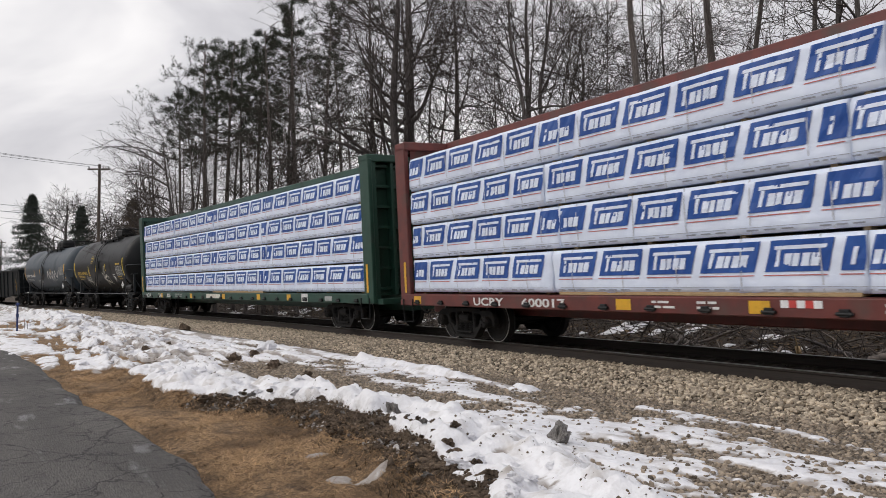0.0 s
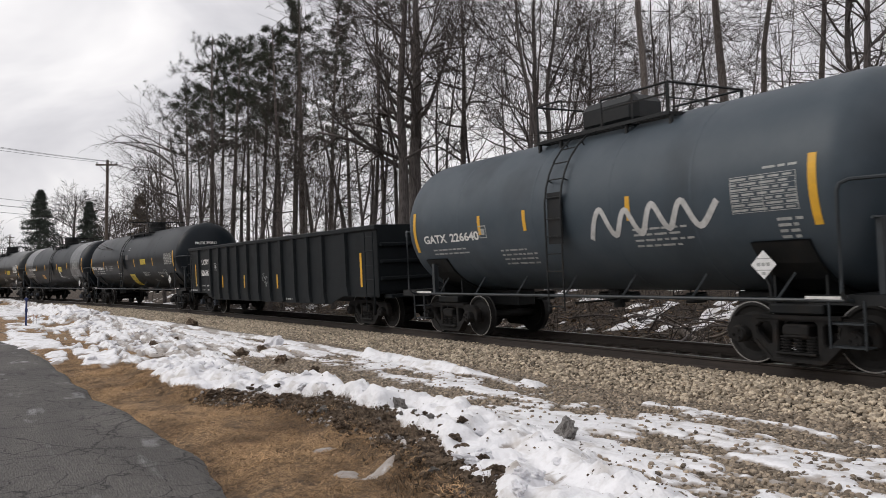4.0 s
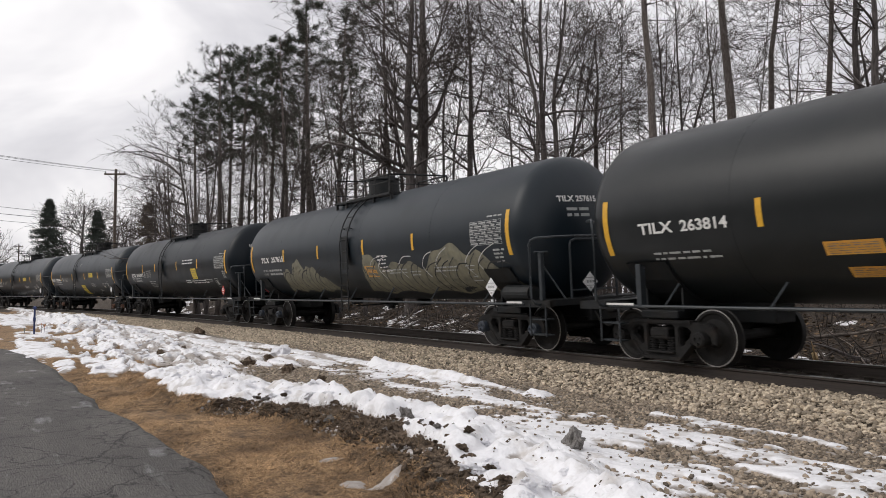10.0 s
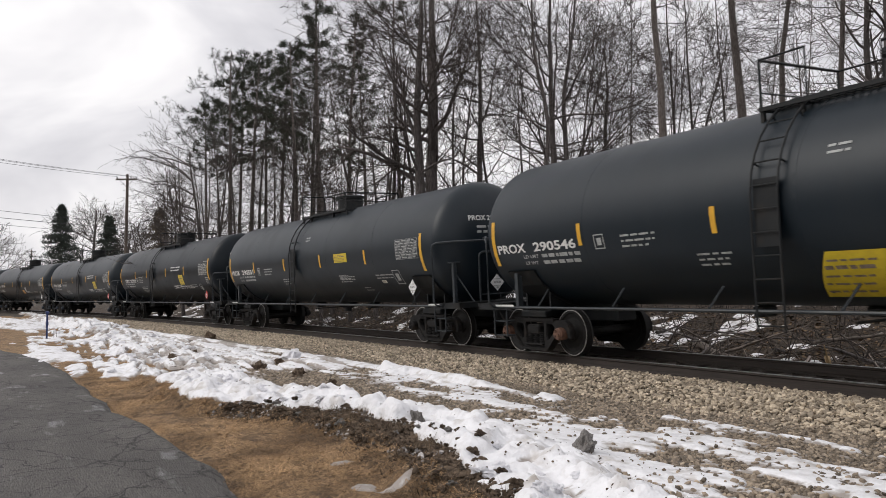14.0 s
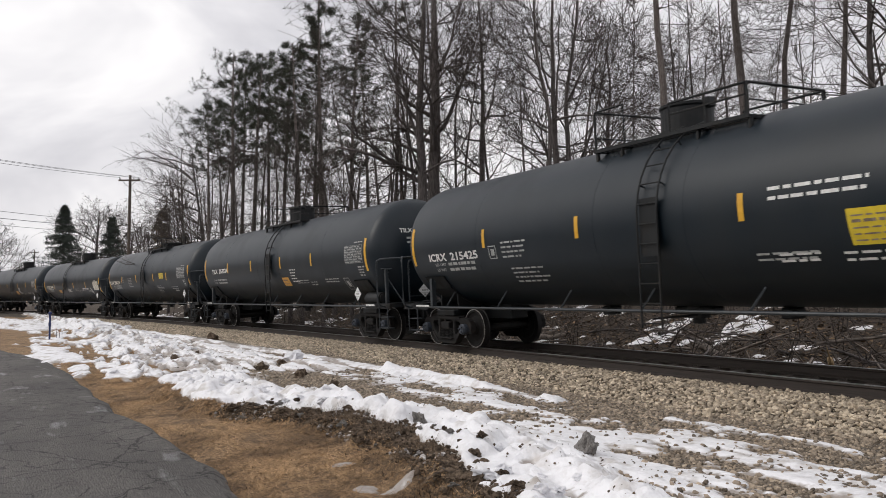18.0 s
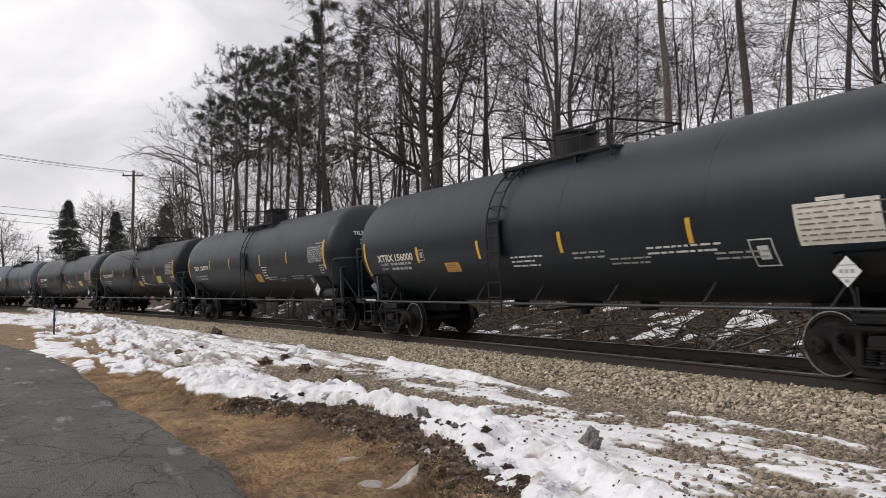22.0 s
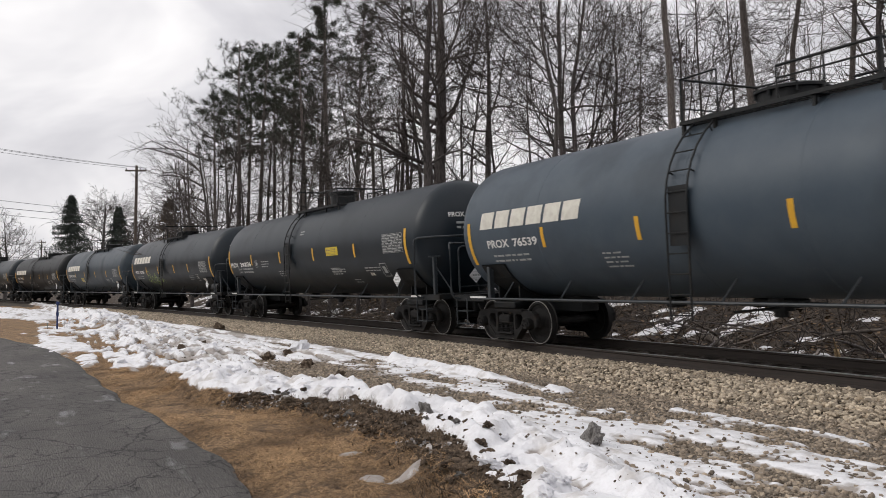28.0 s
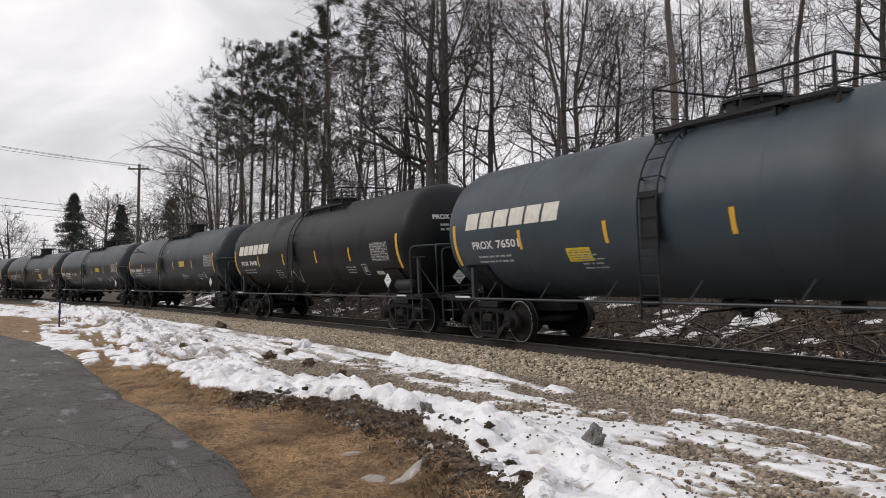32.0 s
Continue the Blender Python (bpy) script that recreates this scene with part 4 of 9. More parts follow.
# -- tank cars --
def tank_mesh(cyl_half, radius, centre, mat, key):
    def build():
        bm = bmesh.new()
        k = 10
        head = [(cyl_half + 0.5 * radius * 0.97 * math.sin(a), radius * math.cos(a) + 1e-4) for a in (math.pi / 2 * i / k for i in range(k + 1))]
        xs = [-cyl_half + 2 * cyl_half * i / 12 for i in range(13)]
        lathe(bm, [(-x, r) for x, r in head[::-1]] + [(x, radius) for x in xs[1:-1]] + head, 56, "X")
        bmesh.ops.translate(bm, vec=(0, 0, centre), verts=bm.verts)
        bmesh.ops.recalc_face_normals(bm, faces=bm.faces)
        return finish(bm, "tank", M[mat], smooth=True)
    return shared(("tank", cyl_half, radius, centre, mat), build)


def ring_mesh(radius, centre, width, proud, mat):
    def build():
        bm = bmesh.new()
        lathe(bm, [(-width / 2, radius), (-width / 2, radius + proud), (width / 2, radius + proud), (width / 2, radius)], 56, "X")
        bmesh.ops.translate(bm, vec=(0, 0, centre), verts=bm.verts)
        return finish(bm, "jacket_band", M[mat], smooth=False)
    return shared(("ring", radius, centre, width, proud, mat), build)


def ladder_mesh(radius, centre, side):
    """Two stiles bent over the shell from the sill to the platform, with rungs."""
    def build():
        bm = bmesh.new()
        def pt(x, a):
            return Vector((x, side * (radius + 0.10) * math.cos(a), centre + (radius + 0.10) * math.sin(a)))
        low = 0.72
        for x in (-0.22, 0.22):
            pts = [Vector((x, side * (radius + 0.1), low)), Vector((x, side * (radius + 0.1), centre - 0.1))]
            pts += [pt(x, radians(a)) for a in range(5, 76, 10)]
            tube(bm, pts, 0.018, 6)
            for a in (20, 50):
                tube(bm, [pt(x, radians(a)), pt(x, radians(a)) * 1.0 - Vector((0, side * 0.1 * math.cos(radians(a)), 0.1 * math.sin(radians(a))))], 0.014, 5)
        for z in np.arange(low + 0.08, centre, 0.32):
            tube(bm, [(-0.22, side * (radius + 0.1), z), (0.22, side * (radius + 0.1), z)], 0.013, 5)
        for a in range(8, 72, 12):
            p, q = pt(-0.22, radians(a)), pt(0.22, radians(a))
            tube(bm, [p, q], 0.013, 5)
        y = side * (radius + 0.045)
        box(bm, -0.2, 0.2, min(y, y + side * 0.01), max(y, y + side * 0.01), centre - 0.62, centre + 0.32)
        return finish(bm, "ladder", M["frame_black"])
    return shared(("ladder", radius, centre, side), build)


def dome_mesh(kind, top):
    def build():
        bm = bmesh.new()
        if kind == "box":
            box(bm, -0.75, 0.75, -0.42, 0.42, top - 0.05, top + 0.52, 0.14)
        elif kind == "mid":
            lathe(bm, [(top - 0.12, 0.47), (top - 0.02, 0.47), (top - 0.02, 0.42), (top + 0.36, 0.42), (top + 0.36, 0.49), (top + 0.42, 0.49), (top + 0.45, 0.4), (top + 0.46, 0.0001)], 26, "Z")
        elif kind == "low":
            lathe(bm, [(top - 0.08, 0.5), (top + 0.16, 0.5), (top + 0.16, 0.56), (top + 0.2, 0.56), (top + 0.24, 0.45), (top + 0.27, 0.0001)], 24, "Z")
            for k in range(8):
                a = 2 * math.pi * k / 8
                cyl(bm, (0.53 * math.cos(a), 0.53 * math.sin(a), top + 0.08), (0.53 * math.cos(a), 0.53 * math.sin(a), top + 0.23), 0.025, 6)
        else:
            lathe(bm, [(top - 0.12, 0.52), (top + 0.04, 0.52), (top + 0.04, 0.46), (top + 0.43, 0.46), (top + 0.46, 0.49), (top + 0.50, 0.49), (top + 0.53, 0.4), (top + 0.55, 0.0001)], 28, "Z")
            box(bm, 0.4, 0.56, -0.09, 0.09, top + 0.38, top + 0.56, 0.02)
        bmesh.ops.recalc_face_normals(bm, faces=bm.faces)
        return finish(bm, "protective_housing", M["frame_black"])
    return shared(("dome", kind, top), build)


def platform_mesh(top):
    def build():
        bm = bmesh.new()
        for y0, y1 in ((-0.95, -0.66), (0.66, 0.95)):
            for x in np.arange(-1.35, 2.0, 0.12):
                box(bm, x, x + 0.035, y0, y1, top - 0.13, top - 0.10)
            for y in (y0, (y0 + y1) / 2, y1):
                box(bm, -1.4, 2.05, y - 0.02, y + 0.02, top - 0.16, top - 0.10)
        for x in (-1.4, -0.75, 1.0, 2.0):
            box(bm, x, x + 0.05, -0.95, 0.95, top - 0.16, top - 0.11)
            for sy in (-1, 1):
                box(bm, x, x + 0.05, sy * 0.9 - 0.03, sy * 0.9 + 0.03, top - 0.42, top - 0.12)
        return finish(bm, "platform", M["frame_black"])
    return shared(("platform", top), build)


def rail_mesh(top, side, end):
    """One bent railing of the platform: along a side or round an end."""
    def build():
        bm = bmesh.new()
        h = 0.38
        if end == 0:
            y = side * 0.93
            tube(bm, [(0.45, y, top - 0.1), (0.45, y, top + h), (1.98, y, top + h), (1.98, y, top - 0.1)], 0.024, 6)
            tube(bm, [(0.45, y, top + 0.2), (1.98, y, top + 0.2)], 0.016, 5)
            tube(bm, [(1.2, y, top - 0.1), (1.2, y, top + h)], 0.018, 5)
        else:
            x = -1.38 if end < 0 else 2.02
            e = 0.60 if end < 0 else 0.38
            tube(bm, [(x, -0.93, top - 0.1), (x, -0.93, top + e), (x, 0.93, top + e), (x, 0.93, top - 0.1)], 0.024, 6)
            tube(bm, [(x, -0.93, top + 0.12), (x, 0.93, top + 0.12)], 0.014, 5)
            if end < 0:
                for sy in (-1, 1):
                    tube(bm, [(x, sy * 0.93, top + 0.60), (x + 0.75, sy * 0.93, top + 0.60), (x + 0.75, sy * 0.93, top - 0.1)], 0.019, 6)
        return finish(bm, "railing", M["frame_black"])
    return shared(("railing", top, side, end), build)


def sill_mesh(half, tc, side):
    """The long pipe rail low on the side, with its slanting props."""
    def build():
        bm = bmesh.new()
        y = side * 1.36
        tube(bm, [(-half, y, 0.98), (half, y, 0.98)], 0.028, 8)
        for x in np.linspace(-half * 0.82, half * 0.82, 7):
            tube(bm, [(x, y, 0.98), (x + 0.2, side * 1.22, 1.34)], 0.02, 5)
        return finish(bm, "side_rail", M["pipe_skylit"])
    return shared(("sill", half, tc, side), build)


def saddle_mesh(radius, centre):
    def build():
        bm = bmesh.new()
        # cradle that follows the shell, in one piece with its webs
        cols = []
        for k in range(10):
            a = radians(-150 + k * 120 / 9)
            cols.append([bm.verts.new((x, r * math.cos(a), centre + r * math.sin(a))) for x, r in ((-0.45, radius + 0.002), (0.45, radius + 0.002), (0.45, radius + 0.05), (-0.45, radius + 0.05))])
        for u, v in zip(cols, cols[1:]):
            for j in range(4):
                bm.faces.new((u[j], u[(j + 1) % 4], v[(j + 1) % 4], v[j]))
        for sy in (-1, 1):
            for x in (-0.4, 0.4):
                box(bm, x - 0.02, x + 0.02, min(sy * 0.3, sy * 0.95), max(sy * 0.3, sy * 0.95), 0.78, centre - math.sqrt(max(radius ** 2 - 0.95 ** 2, 0.05)))
        box(bm, -0.42, 0.42, -1.1, 1.1, 0.76, 0.90, 0.02)
        bmesh.ops.recalc_face_normals(bm, faces=bm.faces)
        return finish(bm, "saddle", M["frame_black"])
    return shared(("saddle", radius, centre), build)


def stub_sill_mesh(over):
    def build():
        bm = bmesh.new()
        box(bm, -1.6, over - 0.45, -0.24, 0.24, 0.66, 1.02, 0.02)
        box(bm, over - 0.5, over - 0.38, -0.34, 0.34, 0.6, 1.08, 0.02)
        return finish(bm, "draft_sill", M["frame_black"])
    return shared(("stub", over), build)


def end_platform_mesh(over):
    def build():
        bm = bmesh.new()
        box(bm, 1.0, over - 0.42, -1.34, 1.34, 1.035, 1.055)
        box(bm, 0.95, 1.02, -1.36, 1.36, 0.96, 1.06)
        box(bm, over - 0.47, over - 0.40, -1.36, 1.36, 0.94, 1.06)
        for sy in (-1, 1):
            box(bm, 0.4, over - 0.4, sy * 1.33 - 0.03, sy * 1.33 + 0.03, 0.92, 1.05)
        return finish(bm, "end_platform", M["frame_black"])
    return shared(("endplat", over), build)


def grab_mesh(over, side, rail):
    """The tall corner hand-rail that crosses the end before the tank's head, and the hanging steps below it."""
    def build():
        bm = bmesh.new()
        y = side * 1.36
        x1, zt = rail
        a, b = x1 + 0.27, max(x1 + 0.75, 1.86)
        tube(bm, [(a, y, 0.97), (a, side * 1.50, 1.0), (a, side * 1.575, 1.10), (a, side * 1.575, zt - 0.14), (a + 0.03, side * 1.56, zt - 0.05), (a + 0.12, side * 1.50, zt - 0.005), (max(a + 0.4, 1.47), side * 1.28, zt), (max(a + 0.55, 1.73), side * 0.92, zt), (b, side * 0.45, zt), (b + 0.02, 0, zt)], 0.026, 7)
        for x in (x1 - 0.05, x1 + 0.42):
            tube(bm, [(x, y, 0.98), (x, y, 0.36)], 0.018, 5)
        for z in (0.38, 0.68):
            box(bm, x1 - 0.06, x1 + 0.43, min(y - side * 0.02, y - side * 0.2), max(y - side * 0.02, y - side * 0.2), z - 0.01, z + 0.012)
        return finish(bm, "handrail", M["pipe_skylit"])
    return shared(("grab", over, side, rail), build)


def cross_rail_mesh(over):
    """The inverted U of pipe on the end sill, with a lower bar."""
    def build():
        bm = bmesh.new()
        x = over - 0.6
        tube(bm, [(x, -0.62, 1.05), (x, -0.62, 2.12), (x, -0.59, 2.2), (x, -0.5, 2.24), (x, 0.5, 2.24), (x, 0.59, 2.2), (x, 0.62, 2.12), (x, 0.62, 1.05)], 0.026, 7)
        tube(bm, [(x, -0.62, 1.22), (x, 0.62, 1.22)], 0.016, 5)
        return finish(bm, "cross_rail", M["pipe_skylit"])
    return shared(("cross", over), build)


def brake_stand_mesh():
    """The upright brake post with its tee head."""
    def build():
        bm = bmesh.new()
        box(bm, -0.045, 0.045, -1.28, -1.19, 1.05, 2.0, 0.01)
        tube(bm, [(-0.02, -1.38, 2.01), (-0.02, -1.05, 2.01)], 0.022, 6)
        tube(bm, [(0.0, -1.2, 1.75), (0.3, -0.9, 1.06)], 0.018, 5)
        return finish(bm, "brake_stand", M["pipe_skylit"])
    return shared("brake_stand", build)


def post_mesh():
    """The flat upright bracket on the sill over the trailing truck."""
    def build():
        bm = bmesh.new()
        box(bm, -0.055, 0.055, -1.385, -1.355, 0.98, 1.68, 0.006)
        box(bm, 0.03, 0.055, -1.37, -1.27, 0.98, 1.66)
        tube(bm, [(0.02, -1.35, 1.62), (0.12, -1.2, 1.62)], 0.016, 5)
        return finish(bm, "bracket_post", M["pipe_skylit"])
    return shared("post", build)


def brake_mesh():
    def build():
        bm = bmesh.new()
        cyl(bm, (-0.42, -1.08, 1.22), (0.42, -1.08, 1.22), 0.17, 18)
        for x in (-0.42, 0.42):
            cyl(bm, (x - 0.05, -1.08, 1.22), (x + 0.05, -1.08, 1.22), 0.13, 14)
        box(bm, -0.3, 0.3, -1.2, -0.96, 1.02, 1.08)
        return finish(bm, "brake_reservoir", M["frame_black"])
    return shared("brake", build)


def outlet_mesh():
    def build():
        bm = bmesh.new()
        cyl(bm, (0, 0, 0.78), (0, 0, 1.12), 0.2, 14)
        cyl(bm, (0, 0, 0.68), (0, 0, 0.8), 0.11, 12)
        box(bm, -0.45, 0.45, -0.14, 0.14, 0.84, 0.98, 0.03)
        tube(bm, [(-5.2, 0.3, 0.86), (5.2, 0.3, 0.86)], 0.03, 6)
        tube(bm, [(0.1, -0.1, 0.84), (0.1, -1.2, 0.84)], 0.02, 5)
        for x in (-2.2, 1.9):
            box(bm, x - 0.11, x + 0.11, -0.2, 0.15, 0.80, 0.98, 0.03)
        return finish(bm, "bottom_outlet", M["frame_black"])
    return shared("outlet", build)


def tank_car(name, label, s_front, s_rear, mat="tank_black", radius=1.52, centre=2.50, cyl_half=None, dome="drum", dome_x=-0.15, ladder_x=0.25,
             stripes=(-4.75, -2.0, 1.1, 3.85), stripe_z=2.46, marks=(), text_mat="stencil_white", cap="truck_iron", panel=(6.35, 7.45), panel_mat="stencil_grey",
             end_stripes=True, red_placard=False, reservoir=False, rail=(0.72, 2.5), placard=(-0.25, 1.46), end_x=None, panel_z=None, plat_x=None, plate_print=True, bands=(), rows=True, stripe_mat="yellow_stripe", head=""):
    tc = s_front - s_rear
    over = tc / 2 + 2.1
    cyl_half = cyl_half or tc / 2 + 0.78
    car = empty(name, track_pose((s_front + s_rear) / 2), label, "tank car", "tank cars of the train")
    side = Side(radius, centre)
    top = centre + radius
    part("tank", tank_mesh(cyl_half, radius, centre, mat, ""), None, car)
    for x in (-cyl_half * 0.62, dome_x - 0.95, dome_x + 1.15, cyl_half * 0.6):
        b = part("jacket_seam", ring_mesh(radius, centre, 0.045, 0.0022, mat), None, car)
        b.location.x = x
    for x, w, m in bands:
        b = part("jacket_band", ring_mesh(radius, centre, w, 0.004, m), None, car, "glossy black repaint band, coloured grey for mirrored sky")
        b.location.x = x
    for sx in (-1, 1):
        add_truck(car, sx * tc / 2, cap)
        o = part("saddle", saddle_mesh(radius, centre), None, car)
        o.location.x = sx * tc / 2
        for mesh, nm in ((stub_sill_mesh(2.1), "draft_sill"), (end_platform_mesh(2.1), "end_platform"), (grab_mesh(2.1, -1, rail), "handrail"), (grab_mesh(2.1, 1, rail), "handrail")):
            o = part(nm, mesh, None, car)
            o.location.x = sx * tc / 2
            if sx < 0:
                o.rotation_euler.z = math.pi
    add_couplers(car, over)
    for sy in (-1, 1):
        part("side_rail", sill_mesh(tc / 2 + 0.9, tc, sy), None, car)
        o = part("ladder", ladder_mesh(radius, centre, sy), None, car)
        o.location.x = ladder_x
    o = part("protective_housing", dome_mesh(dome, round(top, 3)), None, car)
    o.location.x = dome_x
    p = part("platform", platform_mesh(round(top, 3)), None, car)
    p.location.x = dome_x if plat_x is None else plat_x
    for sd, end in ((-1, 0), (1, 0), (0, -1), (0, 1)):
        r = part("railing", rail_mesh(round(top, 3), sd, end), None, p)
    o = part("cross_rail", cross_rail_mesh(2.1), None, car)
    o.location.x = tc / 2
    o = part("brake_stand", brake_stand_mesh(), None, car)
    o.location.x = tc / 2 + 1.33
    o = part("bracket_post", post_mesh(), None, car)
    o.location.x = -tc / 2 - 0.14
    if reservoir:
        o = part("brake_reservoir", brake_mesh(), None, car)
        o.location = (tc / 2 + 0.52, -0.06, placard[1] - 1.36)
    o = part("bottom_outlet", outlet_mesh(), None, car)
    # yellow reflector strips
    if stripes:
        key = ("stripe", radius, centre, stripe_z, stripe_mat)
        def short():
            bm = bmesh.new()
            side.patch(bm, -0.05, 0.05, stripe_z - 0.2, stripe_z + 0.2)
            return finish(bm, "reflector", M[stripe_mat])
        for x in stripes:
            o = part("reflector", shared(key, short), None, car)
            o.location.x = x
    if end_stripes:
        def tall():
            bm = bmesh.new()
            side.patch(bm, -0.06, 0.06, stripe_z - 0.48, stripe_z + 0.45)
            return finish(bm, "reflector", M[stripe_mat])
        for x in end_x or (0.13 - cyl_half, cyl_half - 0.13):
            o = part("end_reflector", shared(("tall", radius, centre, stripe_z, stripe_mat), tall), None, car)
            o.location.x = x
    # placard on its holder
    def holder():
        bm = bmesh.new()
        box(bm, 0.02, 0.16, -1.372, -1.352, 1.0, 1.06)
        tube(bm, [(0.09, -1.36, 1.02), (0.07, -1.36, 1.2), (0.0, -1.36, 1.34), (0.0, -1.36, 1.66)], 0.022, 6)
        box(bm, -0.12, 0.12, -1.372, -1.358, 1.38, 1.62)
        return finish(bm, "placard_holder", M["frame_black"])
    def diamond():
        bm = bmesh.new()
        for mi, (r, y) in enumerate(((0.2, -1.385),)):
            f = bm.faces.new([bm.verts.new(v) for v in ((0, y, 1.5 - r), (r, y, 1.5), (0, y, 1.5 + r), (-r, y, 1.5))])
        bmesh.ops.extrude_face_region(bm, geom=list(bm.faces))
        bmesh.ops.translate(bm, vec=(0, 0.012, 0), verts=list(bm.verts)[4:])
        bmesh.ops.recalc_face_normals(bm, faces=bm.faces)
        return finish(bm, "placard", M["placard_red" if red_placard else "placard"])
    def ink():
        bm = bmesh.new()
        s2 = Side(flat=1.386)
        for z, w in ((1.585, 0.125), (1.425, 0.125)):
            s2.patch(bm, -w, w, z - 0.006, z + 0.006, 0.003)
        for k in range(3):
            s2.patch(bm, -0.10 + 0.075 * k, -0.045 + 0.075 * k, 1.48, 1.53, 0.003)
        s2.patch(bm, -0.03, 0.03, 1.36, 1.40, 0.003)
        return finish(bm, "placard_print", M["placard" if red_placard else "stencil_grey"])
    o = part("placard_holder", shared(("holder",), holder), None, car)
    o.location = (tc / 2 + placard[0], 0, placard[1] - 1.5)
    d = part("placard", shared(("diamond", red_placard), diamond), None, o, "red hazard placard" if red_placard else "white hazard placard")
    part("placard_print", shared(("ink", red_placard), ink), None, o)
    # a second one on the leading end, facing forward
    o2 = part("placard_holder", shared(("holder",), holder), None, car)
    o2.rotation_euler.z = math.pi / 2
    o2.location = (tc / 2 + 0.13, -0.12, placard[1] - 1.46)
    part("placard", shared(("diamond", red_placard), diamond), None, o2, "red hazard placard" if red_placard else "white hazard placard")
    part("placard_print", shared(("ink", red_placard), ink), None, o2)
    # white stencilled strips on the sill
    for x0, x1 in ((tc / 2 + 0.36, tc / 2 + 0.86), (-tc / 2 - 0.94, -tc / 2 - 0.26)):
        mark(car, "sill_stencil", "stencil_white", lambda bm, a=(x0, x1): Side(flat=1.392).patch(bm, a[0], a[1], 0.995, 1.035, 0.003))
    # data panel
    if panel:
        x0, x1 = panel
        p1 = panel_z or centre + 0.24
        p0 = p1 - 0.52
        def pan():
            bm = bmesh.new()
            if panel_mat == "placard":
                side.patch(bm, x0, x1, centre - 0.66, centre - 0.10)
                side.patch(bm, x0 + 0.35, x0 + 0.75, centre - 0.09, centre - 0.04)
                return finish(bm, "data_panel", M["logo_cream"])
            for i in range(8):
                z = p1 - i * 0.072
                side.patch(bm, x0, x1, z - 0.008, z)
                rng = random.Random(i)
                x = x0
                while x < x1 - 0.1 and i < 7:
                    w = min(rng.uniform(0.08, 0.3), x1 - x)
                    side.patch(bm, x, x + w, z - 0.056, z - 0.026, 0.007)
                    x += w + 0.05
            for x in (x0, x0 * 0.5 + x1 * 0.5, x1):
                side.patch(bm, x - 0.006, x + 0.006, p0, p1, 0.008)
            return finish(bm, "data_panel", M[panel_mat])
        def near_print():
            bm = bmesh.new()
            side.bars(bm, x1 - 0.36, x1 + 0.1, p0 - 0.09, 4, 0.045, 0.035, 17, shrink=0.9)
            return finish(bm, "small_print", M[panel_mat])
        def top_print():
            bm = bmesh.new()
            side.bars(bm, x1 - 0.5, x1 + 0.05, p1 + 0.10, 1, 0.05, 0.04, 18)
            return finish(bm, "small_print", M[panel_mat])
        part("data_panel", shared(("panel", radius, centre, x0, x1, panel_mat, p1), pan), None, car)
        if panel_mat == "placard":
            mark(car, "board_print", "board_ink", lambda bm: side.bars(bm, x0 + 0.06, x1 + 0.2, centre - 0.15, 7, 0.028, 0.045, 8, 0.012))
        elif plate_print:
            part("small_print", shared(("near_print", radius, centre, x1, panel_mat, p1), near_print), None, car)
            part("small_print", shared(("top_print", radius, centre, x1, panel_mat, p1), top_print), None, car)
    # marks: writing, bars, boards, each its own piece
    for nm, mt, draw, lab, *size in marks:
        plate = mark(car, nm, mt, lambda bm, draw=draw: draw(side, bm), lab)
        if size:
            a, b, lo, hi, lean = size[0]
            def print_rows(bm):
                n = 5
                h = (hi - lo) / (n + 1)
                for k in range(n):
                    z = lo + h * (0.62 + k * 1.02)
                    d = lean * (z - lo) / (hi - lo)
                    x, k0 = a + 0.06 + d, 0
                    while x < b - 0.12 + d:
                        w = (0.16, 0.09, 0.21, 0.12)[(k0 + k) % 4]
                        side.patch(bm, x, min(x + w, b - 0.05 + d), z, z + h * (0.5 if k == 3 else 0.26), 0.011)
                        x, k0 = x + w + 0.035, k0 + 1
            mark(plate, "board_print", "board_ink", print_rows)
    # rows of print on the flank that all cars carry
    if rows:
        def prints():
            bm = bmesh.new()
            side.bars(bm, -0.30, 1.0, centre - 0.465, 2, 0.066, 0.062, 3, shrink=1.0)
            return finish(bm, "small_print", M["stencil_grey"])
        def weights():
            bm = bmesh.new()
            side.letter(bm, "LD LMT", -0.9, -0.40, centre - 0.531, centre - 0.465)
            side.letter(bm, "LT WT", -0.9, -0.48, centre - 0.659, centre - 0.593)
            return finish(bm, "lettering", M["stencil_grey"])
        def low_print():
            bm = bmesh.new()
            side.bars(bm, -0.6, 0.6, centre - 0.68, 2, 0.045, 0.035, 5)
            return finish(bm, "small_print", M["stencil_grey"])
        for x, key, make in ((-5.85, "prints", prints), (-5.85, "weights", weights), (5.25, "low_print", low_print), (2.95, "low_print", low_print)):
            o = part("lettering" if key == "weights" else "small_print", shared((key, radius, centre), make), None, car)
            o.location.x = x
    # print on the leading head
    def head_print():
        bm = bmesh.new()
        rng = random.Random(2)
        def pt(y, z):
            q = min(1.0, math.hypot(y, z - centre) / radius)
            return Vector((cyl_half + 0.485 * radius * math.sqrt(1 - q * q) + 0.012, y, z))
        for z, h, y0, y1 in ((centre + 0.32, 0.06, -0.6, -0.05), (centre + 0.20, 0.06, -0.6, 0.0)):
            y = y0
            while y < y1 - 0.05:
                w = min(rng.uniform(0.1, 0.25), y1 - y)
                bm.faces.new([bm.verts.new(pt(a, b)) for a, b in ((y, z), (y + w, z), (y + w, z + h), (y, z + h))])
                y += w + 0.05
